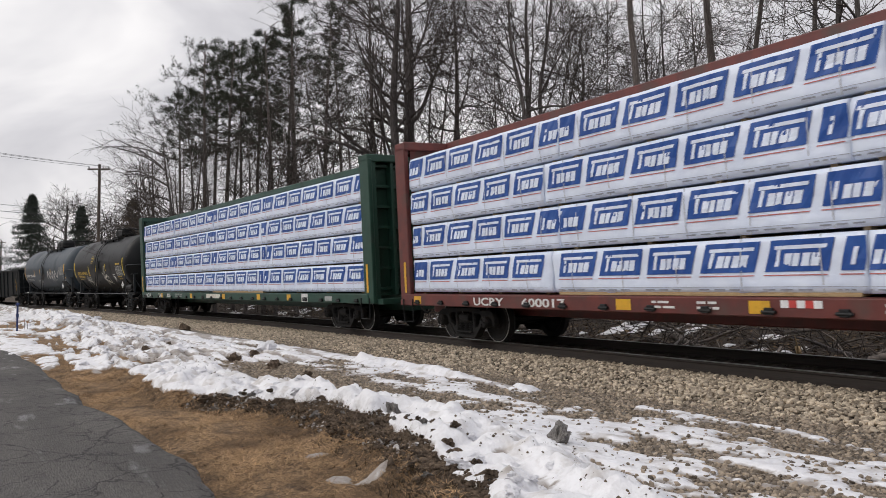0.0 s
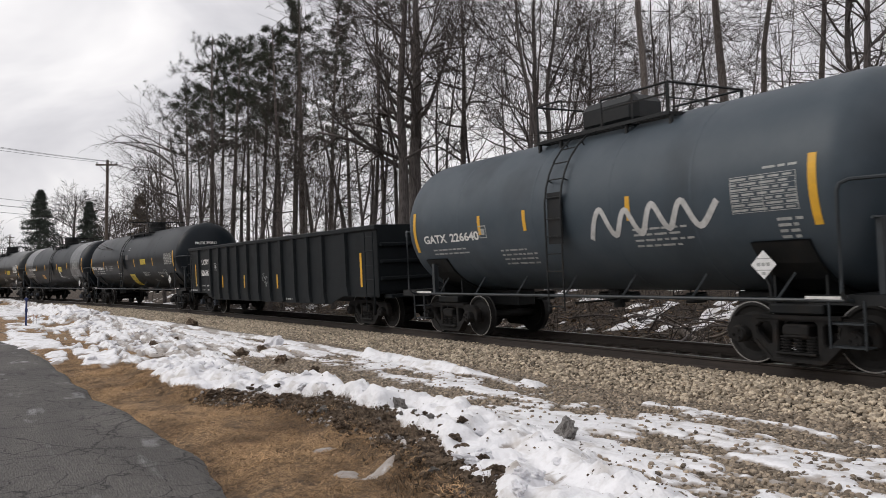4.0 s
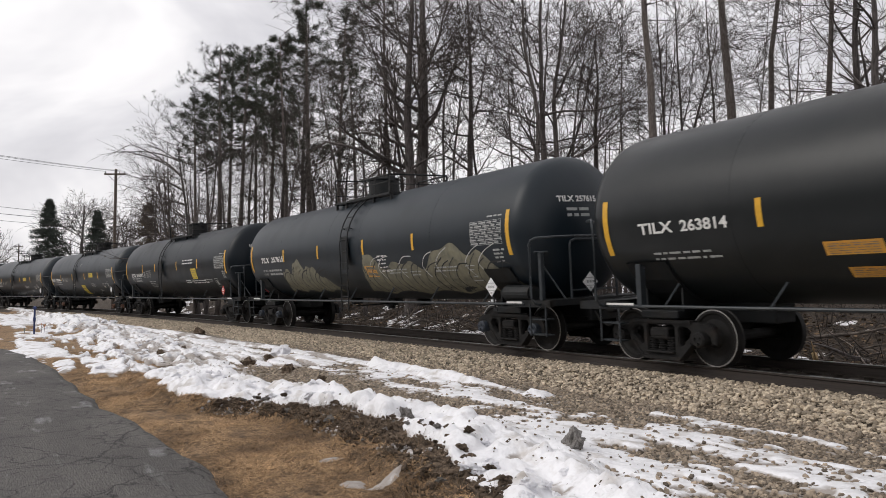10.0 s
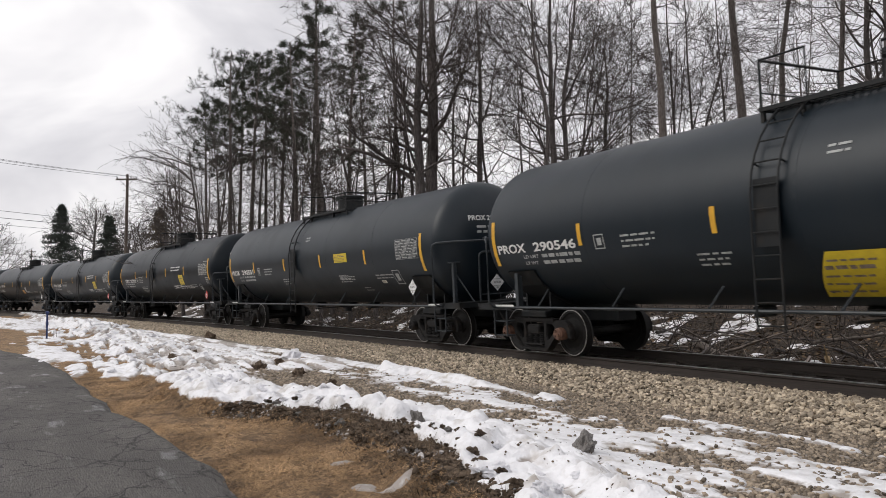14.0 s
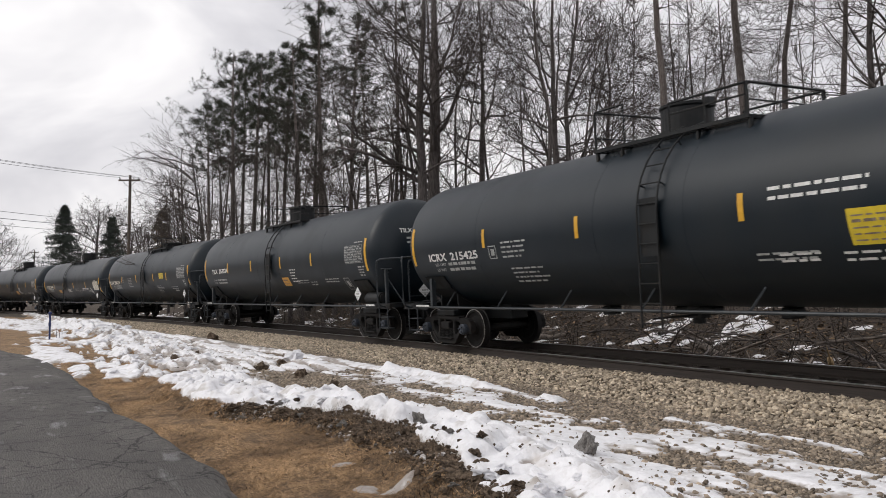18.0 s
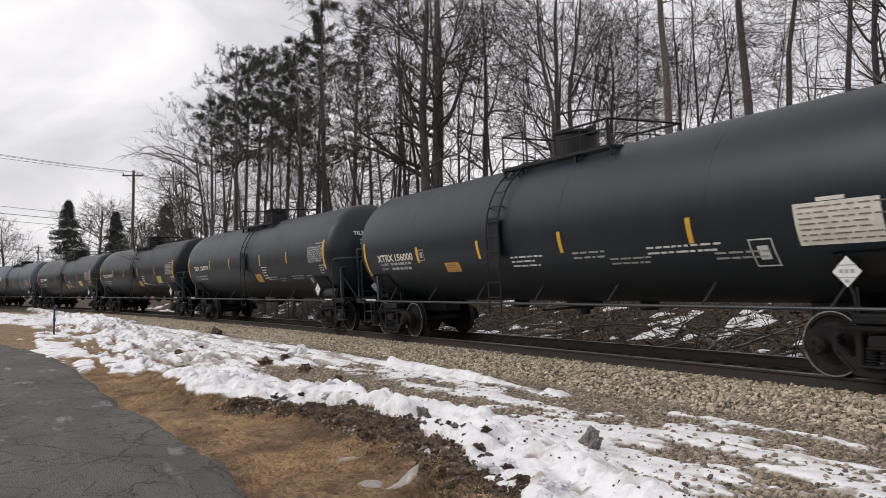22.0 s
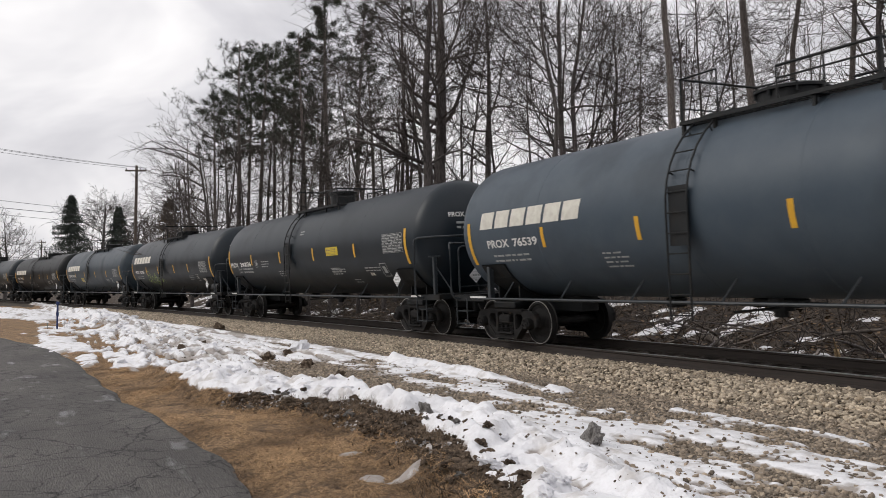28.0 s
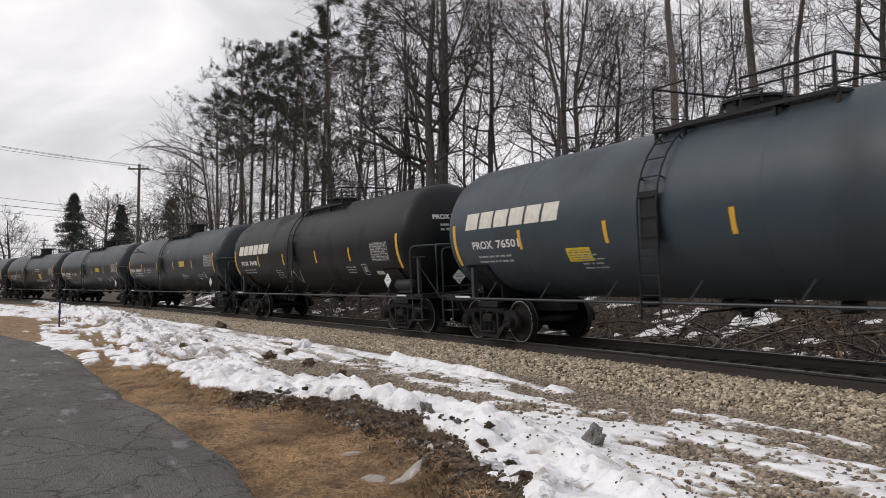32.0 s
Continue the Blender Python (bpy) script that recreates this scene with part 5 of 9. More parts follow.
        return finish(bm, "head_print", M["stencil_grey"])
    part("head_print", shared(("head_print", radius, centre, cyl_half), head_print), None, car)
    if head:
        bm = bmesh.new()
        vs, fs = letters(head)
        def spot(u, v):
            y, z = -0.78 + 0.95 * u, centre + 0.5 + 0.13 * v
            q = min(1.0, math.hypot(y, z - centre) / radius)
            return Vector((cyl_half + 0.485 * radius * math.sqrt(1 - q * q) + 0.014, y, z))
        bv = [bm.verts.new(spot(u, v)) for u, v in vs]
        for f in fs:
            if len(set(f)) == 3:
                bm.faces.new([bv[i] for i in f])
        part("head_lettering", bm, M["stencil_white"], car)
    TRAIN.append((car, s_front, s_rear))
    return car


def word(text, x0, x1, z0, h, mat="stencil_white"):
    return ("lettering", mat, lambda s, bm: s.letter(bm, text, x0, x1, z0, z0 + h), "")


def board(x0, x1, z0, z1, mat, label, skew=0.0):
    return ("notice_board", mat, lambda s, bm: s.patch(bm, x0, x1, z0, z1, skew=skew), label, (x0, x1, z0, z1, skew))


def lines(x0, x1, z, rows, h=0.05, seed=1, mat="stencil_grey"):
    return ("small_print", mat, lambda s, bm: s.bars(bm, x0, x1, z, rows, h, h * 0.8, seed), "")


def square(x, z, a=0.16, mat="stencil_grey"):
    def draw(s, bm):
        t = 0.02
        for x0, x1, z0, z1 in ((x - a, x + a, z + a - t, z + a), (x - a, x + a, z - a, z - a + t), (x - a, x - a + t, z - a, z + a), (x + a - t, x + a, z - a, z + a), (x - a * 0.4, x + a * 0.5, z - a * 0.5, z + a * 0.5)):
            s.patch(bm, x0, x1, z0, z1)
    return ("inspection_mark", mat, draw, "")


def logo(x0, x1, z0, h, mat="logo_cream"):
    """The owner's wordmark as six plain blocks leaning forward."""
    def draw(s, bm):
        n = 6
        w = (x1 - x0) / n
        for i in range(n):
            s.patch(bm, x0 + i * w, x0 + (i + 0.86) * w, z0, z0 + h, 0.008, skew=0.07)
    return ("logo_mark", mat, draw, "row of pale slanted logo blocks")


def scrawl(points, wide, mat, label="sprayed graffiti line"):
    return ("graffiti", mat, lambda s, bm: s.curve(bm, spline(points), wide), label)


def blob_graffiti(x0, x1, zlow, ztop, mat, seed, label):
    """A filled sprayed piece with a jagged upper edge, and dark inner lines."""
    def draw(s, bm):
        rng = random.Random(seed)
        n = int((x1 - x0) / 0.12)
        ph = [rng.uniform(0, 6.28) for _ in range(4)]
        def top(u):
            e = min(1, u / 0.08, (1 - u) / 0.2)
            return zlow + (ztop - zlow) * e * (0.72 + 0.14 * math.sin(u * 9 + ph[0]) + 0.10 * math.sin(u * 23 + ph[1]) + 0.06 * math.sin(u * 47 + ph[2]))
        prev = None
        for i in range(n + 1):
            u = i / n
            x = x0 + (x1 - x0) * u
            zt, zb = top(u), zlow + 0.10 * abs(math.sin(u * 13 + ph[3]))
            col = [bm.verts.new(s.at(x, zb + (max(zt, zb + 0.01) - zb) * k / 6, 0.006)) for k in range(7)]
            if prev:
                for k in range(6):
                    bm.faces.new((prev[k], col[k], col[k + 1], prev[k + 1]))
            prev = col
    return ("graffiti", mat, draw, label)


def graffiti_lines(x0, x1, zlow, ztop, mat, seed, count, wide=0.03):
    def draw(s, bm):
        rng = random.Random(seed)
        for i in range(count):
            x = x0 + (x1 - x0) * (i + rng.uniform(0.2, 0.8)) / count
            a = rng.uniform(0.25, 0.6)
            pts = [(x, zlow + 0.08), (x - a * 0.4, zlow + (ztop - zlow) * 0.35), (x + a * 0.2, zlow + (ztop - zlow) * 0.6), (x + a, zlow + (ztop - zlow) * rng.uniform(0.55, 0.8))]
            s.curve(bm, spline(pts, 5), wide * rng.uniform(0.6, 1.3), 0.009)
    return ("graffiti_outline", mat, draw, "")


def tilx(number, s_front, s_rear, label, extra=(), cap="cap_blue", gap=0.0, stripes=(-4.59, -1.79, 1.24, 3.92), notice=(1.11, 1.72), **kw):
    marks = [word("TILX", -6.73 + gap, -5.95 + gap, 2.27, 0.185), word(number, -5.75 + gap * 1.3, -4.62 + gap, 2.27, 0.185),
             board(notice[0], notice[1], 1.64, 1.94, "orange_board", "orange notice board"), lines(2.0, 2.6, 2.2, 5, 0.055, 11, "stencil_white"), lines(3.45, 4.1, 1.75, 2, 0.045, 12),
             square(6.12, 1.64, 0.18)]
    return tank_car("tank_car", label, s_front, s_rear, marks=marks + list(extra), cap=cap, head="TILX " + number, stripes=stripes, rail=(1.13, 2.28), placard=(-0.17, 1.33), reservoir=True, panel=kw.pop("panel", (6.42, 7.53)), **kw)


def prox(number, s_front, s_rear, label, extra=(), low_board=False, **kw):
    marks = [word("PROX", -7.6, -6.62, 2.09, 0.185), word(number, -6.35, -5.05, 2.09, 0.185), board(2.28, 3.16, 2.24, 2.5, "yellow_board", "yellow notice board"),
             square(-4.41, 2.17, 0.13), lines(-3.85, -3.0, 2.25, 3, 0.05, 21), lines(-2.3, -1.5, 1.85, 3, 0.045, 25), lines(0.0, 0.42, 3.14, 2, 0.05, 26), lines(2.3, 3.2, 1.86, 3, 0.05, 22),
             lines(3.5, 4.1, 1.48, 2, 0.04, 23), board(4.83, 5.08, 1.58, 1.66, "logo_cream", "small cream plate"), square(5.83, 1.73, 0.19)]
    if low_board:
        marks.append(board(-0.59, 0.28, 1.15, 1.77, "yellow_board", "slanted yellow notice board", 0.40))
    return tank_car("tank_car", label, s_front, s_rear, marks=marks + list(extra), dome="mid", rail=(0.64, 2.5), placard=(-0.4, 1.45), head="PROX " + number, dome_x=0.5, plat_x=0.05, ladder_x=-0.85, stripes=(-4.92, -1.84, 1.21, 4.29), stripe_z=2.33, end_x=(-7.72, 7.36), panel=(6.1, 7.2), panel_z=2.69, plate_print=False, **kw)


def icrx(number, s_front, s_rear, label, first=True, **kw):
    """Two runs of one fleet, whose boards and ladders stand in different places."""
    d = 0.0 if first else 0.56
    a = 0.0 if first else -0.26
    marks = [word("ICRX", -6.72 + a, -5.9 + a, 2.08, 0.185), word(number, -5.72 + a, -4.54 + a, 2.08, 0.185), square(-4.2, 2.18, 0.14), lines(-3.85, -2.98, 2.38, 4, 0.055, 31), lines(-3.7, -2.5, 1.83, 4, 0.05, 32),
             board(3.26 + d, 3.92 + d, 1.85, 2.31, "yellow_board", "yellow notice board"), lines(2.15 + d, 3.9 + d, 2.72, 2, 0.075, 33, "stencil_white"), lines(2.15 + d, 2.9 + d, 1.80, 2, 0.05, 35, "stencil_white"), lines(3.1 + d, 5.1 + d, 1.78, 2, 0.05, 34, "stencil_white"), square(6.05, 1.65, 0.19)]
    return tank_car("tank_car", label, s_front, s_rear, marks=marks, stripes=(-4.49, -2.23, 1.27, 4.16) if first else (-4.5, -1.38, 2.25, 4.74), stripe_z=2.49, ladder_x=-1.0 if first else 0.5, dome_x=0.0, panel=(6.33, 7.43), panel_z=2.74, red_placard=True, head="ICRX " + number, end_x=(-7.74, 7.54), rail=(1.0, 2.28), placard=(-0.1, 1.33), reservoir=not first, **kw)


def procor(number, s_front, s_rear, label, mat, extra=(), stripes=(-4.2, -1.55, 1.4, 3.95), logo_z=2.5, dome_x=0.4, **kw):
    marks = [logo(-6.45, -2.98, logo_z, 0.36), word("PROX", -6.22, -5.4, 2.08, 0.175), word(number, -5.25, -4.4, 2.08, 0.175), lines(-6.1, -4.6, 1.93, 2, 0.06, 41), lines(-2.6, -1.9, 1.85, 4, 0.045, 42), lines(3.5, 4.2, 1.85, 3, 0.045, 43), square(4.72, 1.75, 0.16), board(5.33, 5.74, 1.59, 1.69, "logo_cream", "small cream plate")]
    return tank_car("tank_car", label, s_front, s_rear, mat=mat, marks=marks + list(extra), dome="low", dome_x=dome_x, ladder_x=-0.55, stripes=stripes, stripe_z=2.22, panel=(5.4, 6.4), panel_z=2.49, rows=False, plate_print=False, head="PROX " + number, reservoir=True, rail=(1.2, 2.3), placard=(-0.16, 1.42), **kw)


def tank_cars():
    # two short cars behind the lumber
    gr = [(-1.9, 1.42), (-1.75, 2.0), (-1.45, 1.5), (-1.2, 2.0), (-1.35, 1.45), (-0.9, 1.6), (-1.6, 1.7), (-2.0, 1.75)]
    gr2 = [(0.9, 2.2), (1.15, 2.0), (1.0, 1.85), (1.3, 1.7), (1.2, 1.45), (1.35, 2.35), (1.5, 2.5), (1.45, 1.9), (1.75, 2.05), (1.7, 1.75), (1.45, 1.65), (1.95, 1.6), (1.15, 1.85), (1.9, 1.95), (2.05, 1.5)]
    tank_car("tank_car", "short weathered black tank car with yellow lettering and sprayed tags", -45.3, -54.15, "tank_rusty", 1.60, 2.58, 5.2, "box", 0.55, 0.3,
             (-1.77, -0.22, 1.74), 2.44, [word("UTLX", -4.32, -3.45, 2.09, 0.2, "stencil_yellow"), word("674671", -3.3, -2.19, 2.09, 0.2, "stencil_yellow"), lines(-4.2, -2.7, 2.05, 3, 0.05, 51, "stencil_yellow"),
             lines(-1.2, -0.55, 3.15, 5, 0.05, 52, "stencil_yellow"), lines(3.7, 4.6, 2.64, 1, 0.13, 53, "stencil_yellow"), lines(3.75, 4.6, 1.93, 2, 0.07, 54, "stencil_yellow"), scrawl([(x - 0.6, z + 0.02) for x, z in gr], 0.03, "logo_cream"), scrawl([(x - 0.7, 1.8 + (1.7 - z) * 0.6) for x, z in gr], 0.02, "stencil_grey"), scrawl(gr2, 0.04, "logo_cream"), square(-1.75, 2.2, 0.16, "stencil_yellow"), square(3.07, 1.85, 0.19, "stencil_white")],
             panel=(3.67, 4.75), panel_z=2.48, plate_print=False, rows=False, stripe_mat="yellow_board", reservoir=True, end_x=(-4.97, 4.97), plat_x=0.1)
    gx = [(-0.3, 1.75), (-0.1, 2.25), (0.1, 1.8), (0.3, 2.2), (0.5, 1.8), (0.7, 2.25), (0.9, 1.85), (1.1, 2.25), (1.3, 1.85), (1.55, 2.2)]
    tank_car("tank_car", "short blue-grey tank car with white sprayed tag", -58.27, -67.31, "tank_dusk", 1.54, 2.56, 5.3, "box", 0.3, 0.1,
             (-2.45, -0.9, 1.88), 2.44, [word("GATX", -4.79, -3.8, 2.14, 0.19), word("226640", -3.65, -2.51, 2.14, 0.19), lines(-4.5, -2.9, 2.0, 2, 0.05, 61), lines(-1.9, -0.7, 1.9, 4, 0.05, 62), lines(1.9, 3.2, 2.1, 4, 0.05, 63), scrawl([(0.91 + (x + 0.3) * 1.49, 0.22 + z) for x, z in gx], 0.1, "spray_white"), square(-2.35, 2.3, 0.13)],
             panel=(3.91, 4.94), panel_z=2.70, rows=False)
    prox("290611", -89.62, -103.3, mat="tank_jet", label="matt black tank car with white lettering and yellow reflectors", cyl_half=7.75, low_board=True, extra=[board(-0.35, 0.11, 2.53, 2.81, "faded_patch", "faded grey repaint patch")])
    tilx("263827", -107.5, -120.8, "black tank car with glossy repainted bands near both ends, greyed for mirrored sky", cyl_half=7.62, mat="tank_jet", bands=((5.95, 2.1, "gloss_band"), (-6.3, 2.1, "gloss_band")), cap="cap_blue", gap=0.33, stripes=(-4.1, -1.6, 1.59, 4.16), notice=(-2.79, -2.18), panel=(5.45, 6.6),
         extra=[board(1.99, 2.81, 2.11, 2.44, "yellow_board", "yellow notice board")])
    tank_car("tank_car", "satin black tank car with tall drum housing and yellow reflectors", -125.01, -137.68, "tank_satin", 1.5, 2.47, 7.2, "drum", -0.1, 0.5,
             (-3.95, -1.08, 1.55, 3.35), 2.32, [word("TILX", -6.3, -5.55, 2.15, 0.18), word("263814", -5.4, -4.5, 2.15, 0.18), board(3.85, 4.7, 2.08, 2.38, "yellow_board", "yellow notice board"), board(-3.1, -2.3, 1.68, 1.86, "orange_board", "orange notice board"), board(-2.9, -2.0, 1.38, 1.52, "orange_board", "orange notice board"),
             lines(2.2, 3.0, 1.75, 4, 0.04, 71, "stencil_white"), lines(-1.6, -0.6, 1.75, 2, 0.045, 72, "stencil_white"), lines(4.1, 4.9, 1.75, 2, 0.045, 73, "stencil_white"), lines(-6.1, -4.5, 1.85, 2, 0.05, 74)], panel=(5.65, 6.8), rows=False, panel_mat="stencil_white", reservoir=True, head="TILX 263814")
    tilx("257615", -141.97, -156.15, "black tank car with a long olive graffiti piece along its flank",
         [blob_graffiti(-5.3, -1.2, 1.2, 2.35, "spray_olive", 5, "olive sprayed graffiti"), blob_graffiti(0.6, 8.0, 1.15, 2.42, "spray_olive", 8, "long olive sprayed graffiti"), graffiti_lines(-5.0, -1.5, 1.2, 2.3, "placard_ink", 3, 10), graffiti_lines(1.0, 7.4, 1.15, 2.3, "placard_ink", 4, 17), graffiti_lines(1.0, 7.4, 1.5, 2.5, "spray_white", 6, 7, 0.02)])
    icrx("215331", -160.4, -174.45, "black tank car with red hazard placard and yellow notice board", mat="tank_jet")
    prox("290546", -178.57, -192.6, "matt black tank car with white lettering and yellow reflectors", cap="cap_rust", low_board=True)
    prox("290331", -196.8, -210.95, "matt black tank car with yellow reflectors", cap="truck_iron")
    icrx("215121", -215.15, -229.2, "black tank car with bold white lettering", mat="tank_jet")
    icrx("215425", -233.36, -247.4, "black tank car with red hazard placard", first=False, cap="cap_blue")
    tilx("257534", -251.6, -265.75, "clean black tank car with bright yellow reflectors", cap="cap_blue")
    tank_car("tank_car", "black tank car with rows of white stencilled lines", -269.9, -283.63, "tank_black", 1.52, 2.5, 7.75, "low", 0.5, 0.15, (-4.64, -1.48, 1.86, 4.17), 2.35,
             [word("TCBX", -7.7, -6.55, 2.1, 0.2, "logo_cream"), word("286254", -6.4, -5.15, 2.1, 0.2, "logo_cream"), board(2.95, 3.7, 2.26, 2.54, "yellow_board", "yellow notice board"), square(-4.3, 2.35, 0.14), lines(-3.2, -2.2, 2.4, 6, 0.05, 81), lines(2.2, 3.0, 1.9, 5, 0.045, 82), lines(5.0, 5.6, 1.65, 1, 0.06, 83, "stencil_white")], panel=(5.95, 7.1), head="TCBX 286254")
    tank_car("tank_car", "black tank car with white data board and white placard", -287.7, -301.72, "tank_black", 1.52, 2.48, 7.75, "drum", 0.0, -0.95, (-4.55, -1.74, 1.12, 4.29), 2.16,
             [word("XTRX", -6.85, -5.9, 2.05, 0.19, "logo_cream"), word("156000", -5.8, -4.8, 2.05, 0.19, "logo_cream"), board(-3.35, -2.7, 1.7, 1.92, "orange_board", "orange notice board"), square(-4.35, 2.15, 0.14), lines(-0.6, 0.5, 1.95, 3, 0.05, 91, "stencil_white"), lines(1.4, 2.4, 1.95, 2, 0.05, 92), lines(3.3, 5.4, 1.95, 2, 0.05, 93, "stencil_white"), square(5.51, 1.76, 0.2, "stencil_white")], panel=(6.13, 7.33), panel_mat="placard", head="XTRX 156000")
    tilx("257599", -306.0, -319.95, "clean black tank car with bright yellow reflectors", cap="cap_blue", stripes=(-4.37, -1.69, 1.9, 4.54))
    yb = board(4.74, 5.5, 1.79, 2.15, "yellow_board", "large yellow notice board")
    tilx("257479", -324.1, -338.1, "black tank car with yellow and orange notice boards", [yb], cap="cap_blue", mat="tank_jet", stripes=(-4.4, -1.82, 1.18, 4.51))
    tilx("257480", -342.24, -356.35, "black tank car with yellow and orange notice boards", [yb], cap="truck_iron", stripes=(-4.4, -1.82, 1.18, 4.51))
    procor("76539", -360.5, -373.04, "light blue-grey tank car with pale logo blocks", "tank_grey")
    prox("290036", -377.2, -391.2, "matt black tank car with yellow reflectors", cap="truck_iron")
    tag = [[(-3.5, 2.0), (-3.1, 2.2), (-2.7, 2.0), (-3.3, 1.95), (-3.5, 1.6), (-3.1, 1.7), (-3.3, 1.45), (-2.9, 1.9), (-2.7, 1.5), (-2.4, 1.95), (-2.3, 1.5), (-2.1, 1.9)],
           [(-1.8, 1.95), (-2.05, 1.7), (-1.9, 1.45), (-1.6, 1.5), (-1.5, 1.85), (-1.7, 2.05), (-1.95, 1.9)], [(-1.3, 1.6), (-1.1, 1.85), (-0.9, 1.65), (-0.6, 1.6), (-0.4, 1.75), (-0.1, 1.55)], [(-1.85, 1.85), (-1.6, 1.8), (-1.8, 1.6), (-1.55, 1.6)]]
    procor("72703", -395.4, -407.96, "black tank car with white logo blocks and lime graffiti", "tank_black", [scrawl([(-3.95 + (x + 3.5) * 0.88, z * 1.0) for x, z in t], 0.038, "spray_lime", "lime sprayed graffiti") for t in tag], stripes=(-3.86, -1.57, 1.33, 3.65), logo_z=2.65, dome_x=-0.9)
    procor("76501", -412.32, -424.95, "slate-blue tank car with cream logo blocks", "tank_slate", [board(-2.95, -2.25, 1.72, 1.98, "yellow_board", "yellow notice board")], stripes=(-4.36, -1.72, 1.07, 3.82), logo_z=2.53)
    procor("74408", -429.28, -441.9, "weathered black tank car with pale logo blocks", "tank_rusty", [scrawl([(-1.5, 1.5), (-1.0, 1.8), (-0.7, 1.4), (-0.3, 1.8)], 0.05, "stencil_grey")])
    s = -446.1
    for maker, number, label in ((prox, "290057", "black tank car with yellow reflectors"), (prox, "290120", "black tank car with yellow reflectors"), (icrx, "215402", "black tank car far down the train"), (tilx, "257433", "black tank car far down the train"), (prox, "290078", "black tank car far down the train"), (tilx, "257411", "black tank car far down the train")):
        maker(number, s, s - 14.05, label)
        s -= 18.25


M["faded_patch"] = material("faded_patch", (0.085, 0.092, 0.098), 0.5, second=(0.06, 0.066, 0.07), scale=4)
# black gloss bands; the grey base paints in the sky they mirror
M["gloss_band"] = material("gloss_band", (0.075, 0.083, 0.090), 0.3, second=(0.018, 0.02, 0.022), scale=2, bump=0.03, bump_scale=1.5)
M["tank_satin"] = material("tank_satin", (0.010, 0.0125, 0.0135), 0.34, second=(0.014, 0.016, 0.017), spec=0.36, scale=1.6, third=(0.02, 0.021, 0.021), third_scale=0.6, rough2=0.45, bump=0.04, bump_scale=1.5)
tank_cars()


# -- gondola --
def gondola():
    sf, sr = -71.53, -85.42
    tc = sf - sr
    car = empty("gondola_car", track_pose((sf + sr) / 2), "black steel gondola car with ribbed sides and white lettering", "gondola")
    half, w, z0, z1 = 8.35, 1.46, 0.98, 2.78
    # sides, floor and ends
    for sy in (-1, 1):
        bm = bmesh.new()
        xs = [-half, -6.2, -5.4, 5.4, 6.2, half]
        zs = [0.86, 0.86, 0.62, 0.62, 0.86, 0.86]
        vs = [[bm.verts.new((x, sy * (w - d), z)) for x, z in zip(xs, zs)] for d in (0, 0.02)]
        tp = [[bm.verts.new((x, sy * (w - d), z1 - 0.1)) for x in xs] for d in (0, 0.02)]
        for k in (0, 1):
            for a, b, c, d in zip(vs[k], vs[k][1:], tp[k][1:], tp[k]):
                bm.faces.new((a, b, c, d))
        for a, b, c, d in zip(vs[0], vs[0][1:], vs[1][1:], vs[1]):
            bm.faces.new((a, b, c, d))
        bmesh.ops.recalc_face_normals(bm, faces=bm.faces)
        part("side_wall", bm, M["gondola"], car)
        bm = bmesh.new()
        box(bm, -half, half, sy * w - 0.07, sy * w + 0.07, z1 - 0.13, z1, 0.02)
        part("top_rail", bm, M["gondola"], car)
        for x in [-6.99] + [-5.44 + 1.05 * k for k in range(11)] + [6.55]:
            # pressed hat-shaped post with a foot that flares out
            bm = bmesh.new()
            lo = 0.64 if abs(x) < 5.4 else 0.70 if abs(x) < 6 else 0.87
            rows = []
            for z, wide in ((z1 - 0.12, 0.085), (lo + 0.30, 0.085), (lo + 0.02, 0.165)):
                rows.append([bm.verts.new((x + u * (wide + a), sy * (w + b), z)) for u, a, b in ((-1, 0.025, -0.01), (-1, -0.005, 0.085), (1, -0.005, 0.085), (1, 0.025, -0.01))])
            for p, q in zip(rows, rows[1:]):
                for k in range(4):
                    bm.faces.new((p[k], p[(k + 1) % 4], q[(k + 1) % 4], q[k]))
            bm.faces.new(rows[0])
            bm.faces.new(rows[-1][::-1])
            bmesh.ops.recalc_face_normals(bm, faces=bm.faces)
            part("rib", bm, M["gondola"], car)
        for sx in (-1, 1):
            bm = bmesh.new()
            for k in range(5):
                tube(bm, [(sx * (half - 0.08), sy * (w + 0.1), 0.95 + k * 0.38), (sx * (half - 0.52), sy * (w + 0.1), 0.95 + k * 0.38)], 0.014, 5)
            tube(bm, [(sx * (half - 0.52), sy * (w + 0.1), 0.5), (sx * (half - 0.52), sy * (w + 0.1), 2.6)], 0.016, 5)
            tube(bm, [(sx * (half - 0.08), sy * (w + 0.1), 0.5), (sx * (half - 0.08), sy * (w + 0.1), 2.6)], 0.016, 5)
            part("ladder", bm, M["gondola"], car)
    bm = bmesh.new()
    box(bm, -half, half, -w + 0.02, w - 0.02, 0.96, 1.04)
    box(bm, -half - 0.4, half + 0.4, -0.3, 0.3, 0.62, 0.96)
    part("floor", bm, M["gondola"], car)
    for sx in (-1, 1):
        bm = bmesh.new()
        box(bm, min(sx * half, sx * (half - 0.06)), max(sx * half, sx * (half - 0.06)), -w, w, 0.96, z1, 0.01)
        for z in (1.3, 1.75, 2.2):
            box(bm, min(sx * half, sx * (half + 0.1)), max(sx * half, sx * (half + 0.1)), -w + 0.05, w - 0.05, z, z + 0.1, 0.02)
        part("end_wall", bm, M["gondola"], car)
        bm = bmesh.new()
        box(bm, min(sx * half, sx * (half + 0.35)), max(sx * half, sx * (half + 0.35)), -1.3, 1.3, 0.84, 0.93, 0.01)
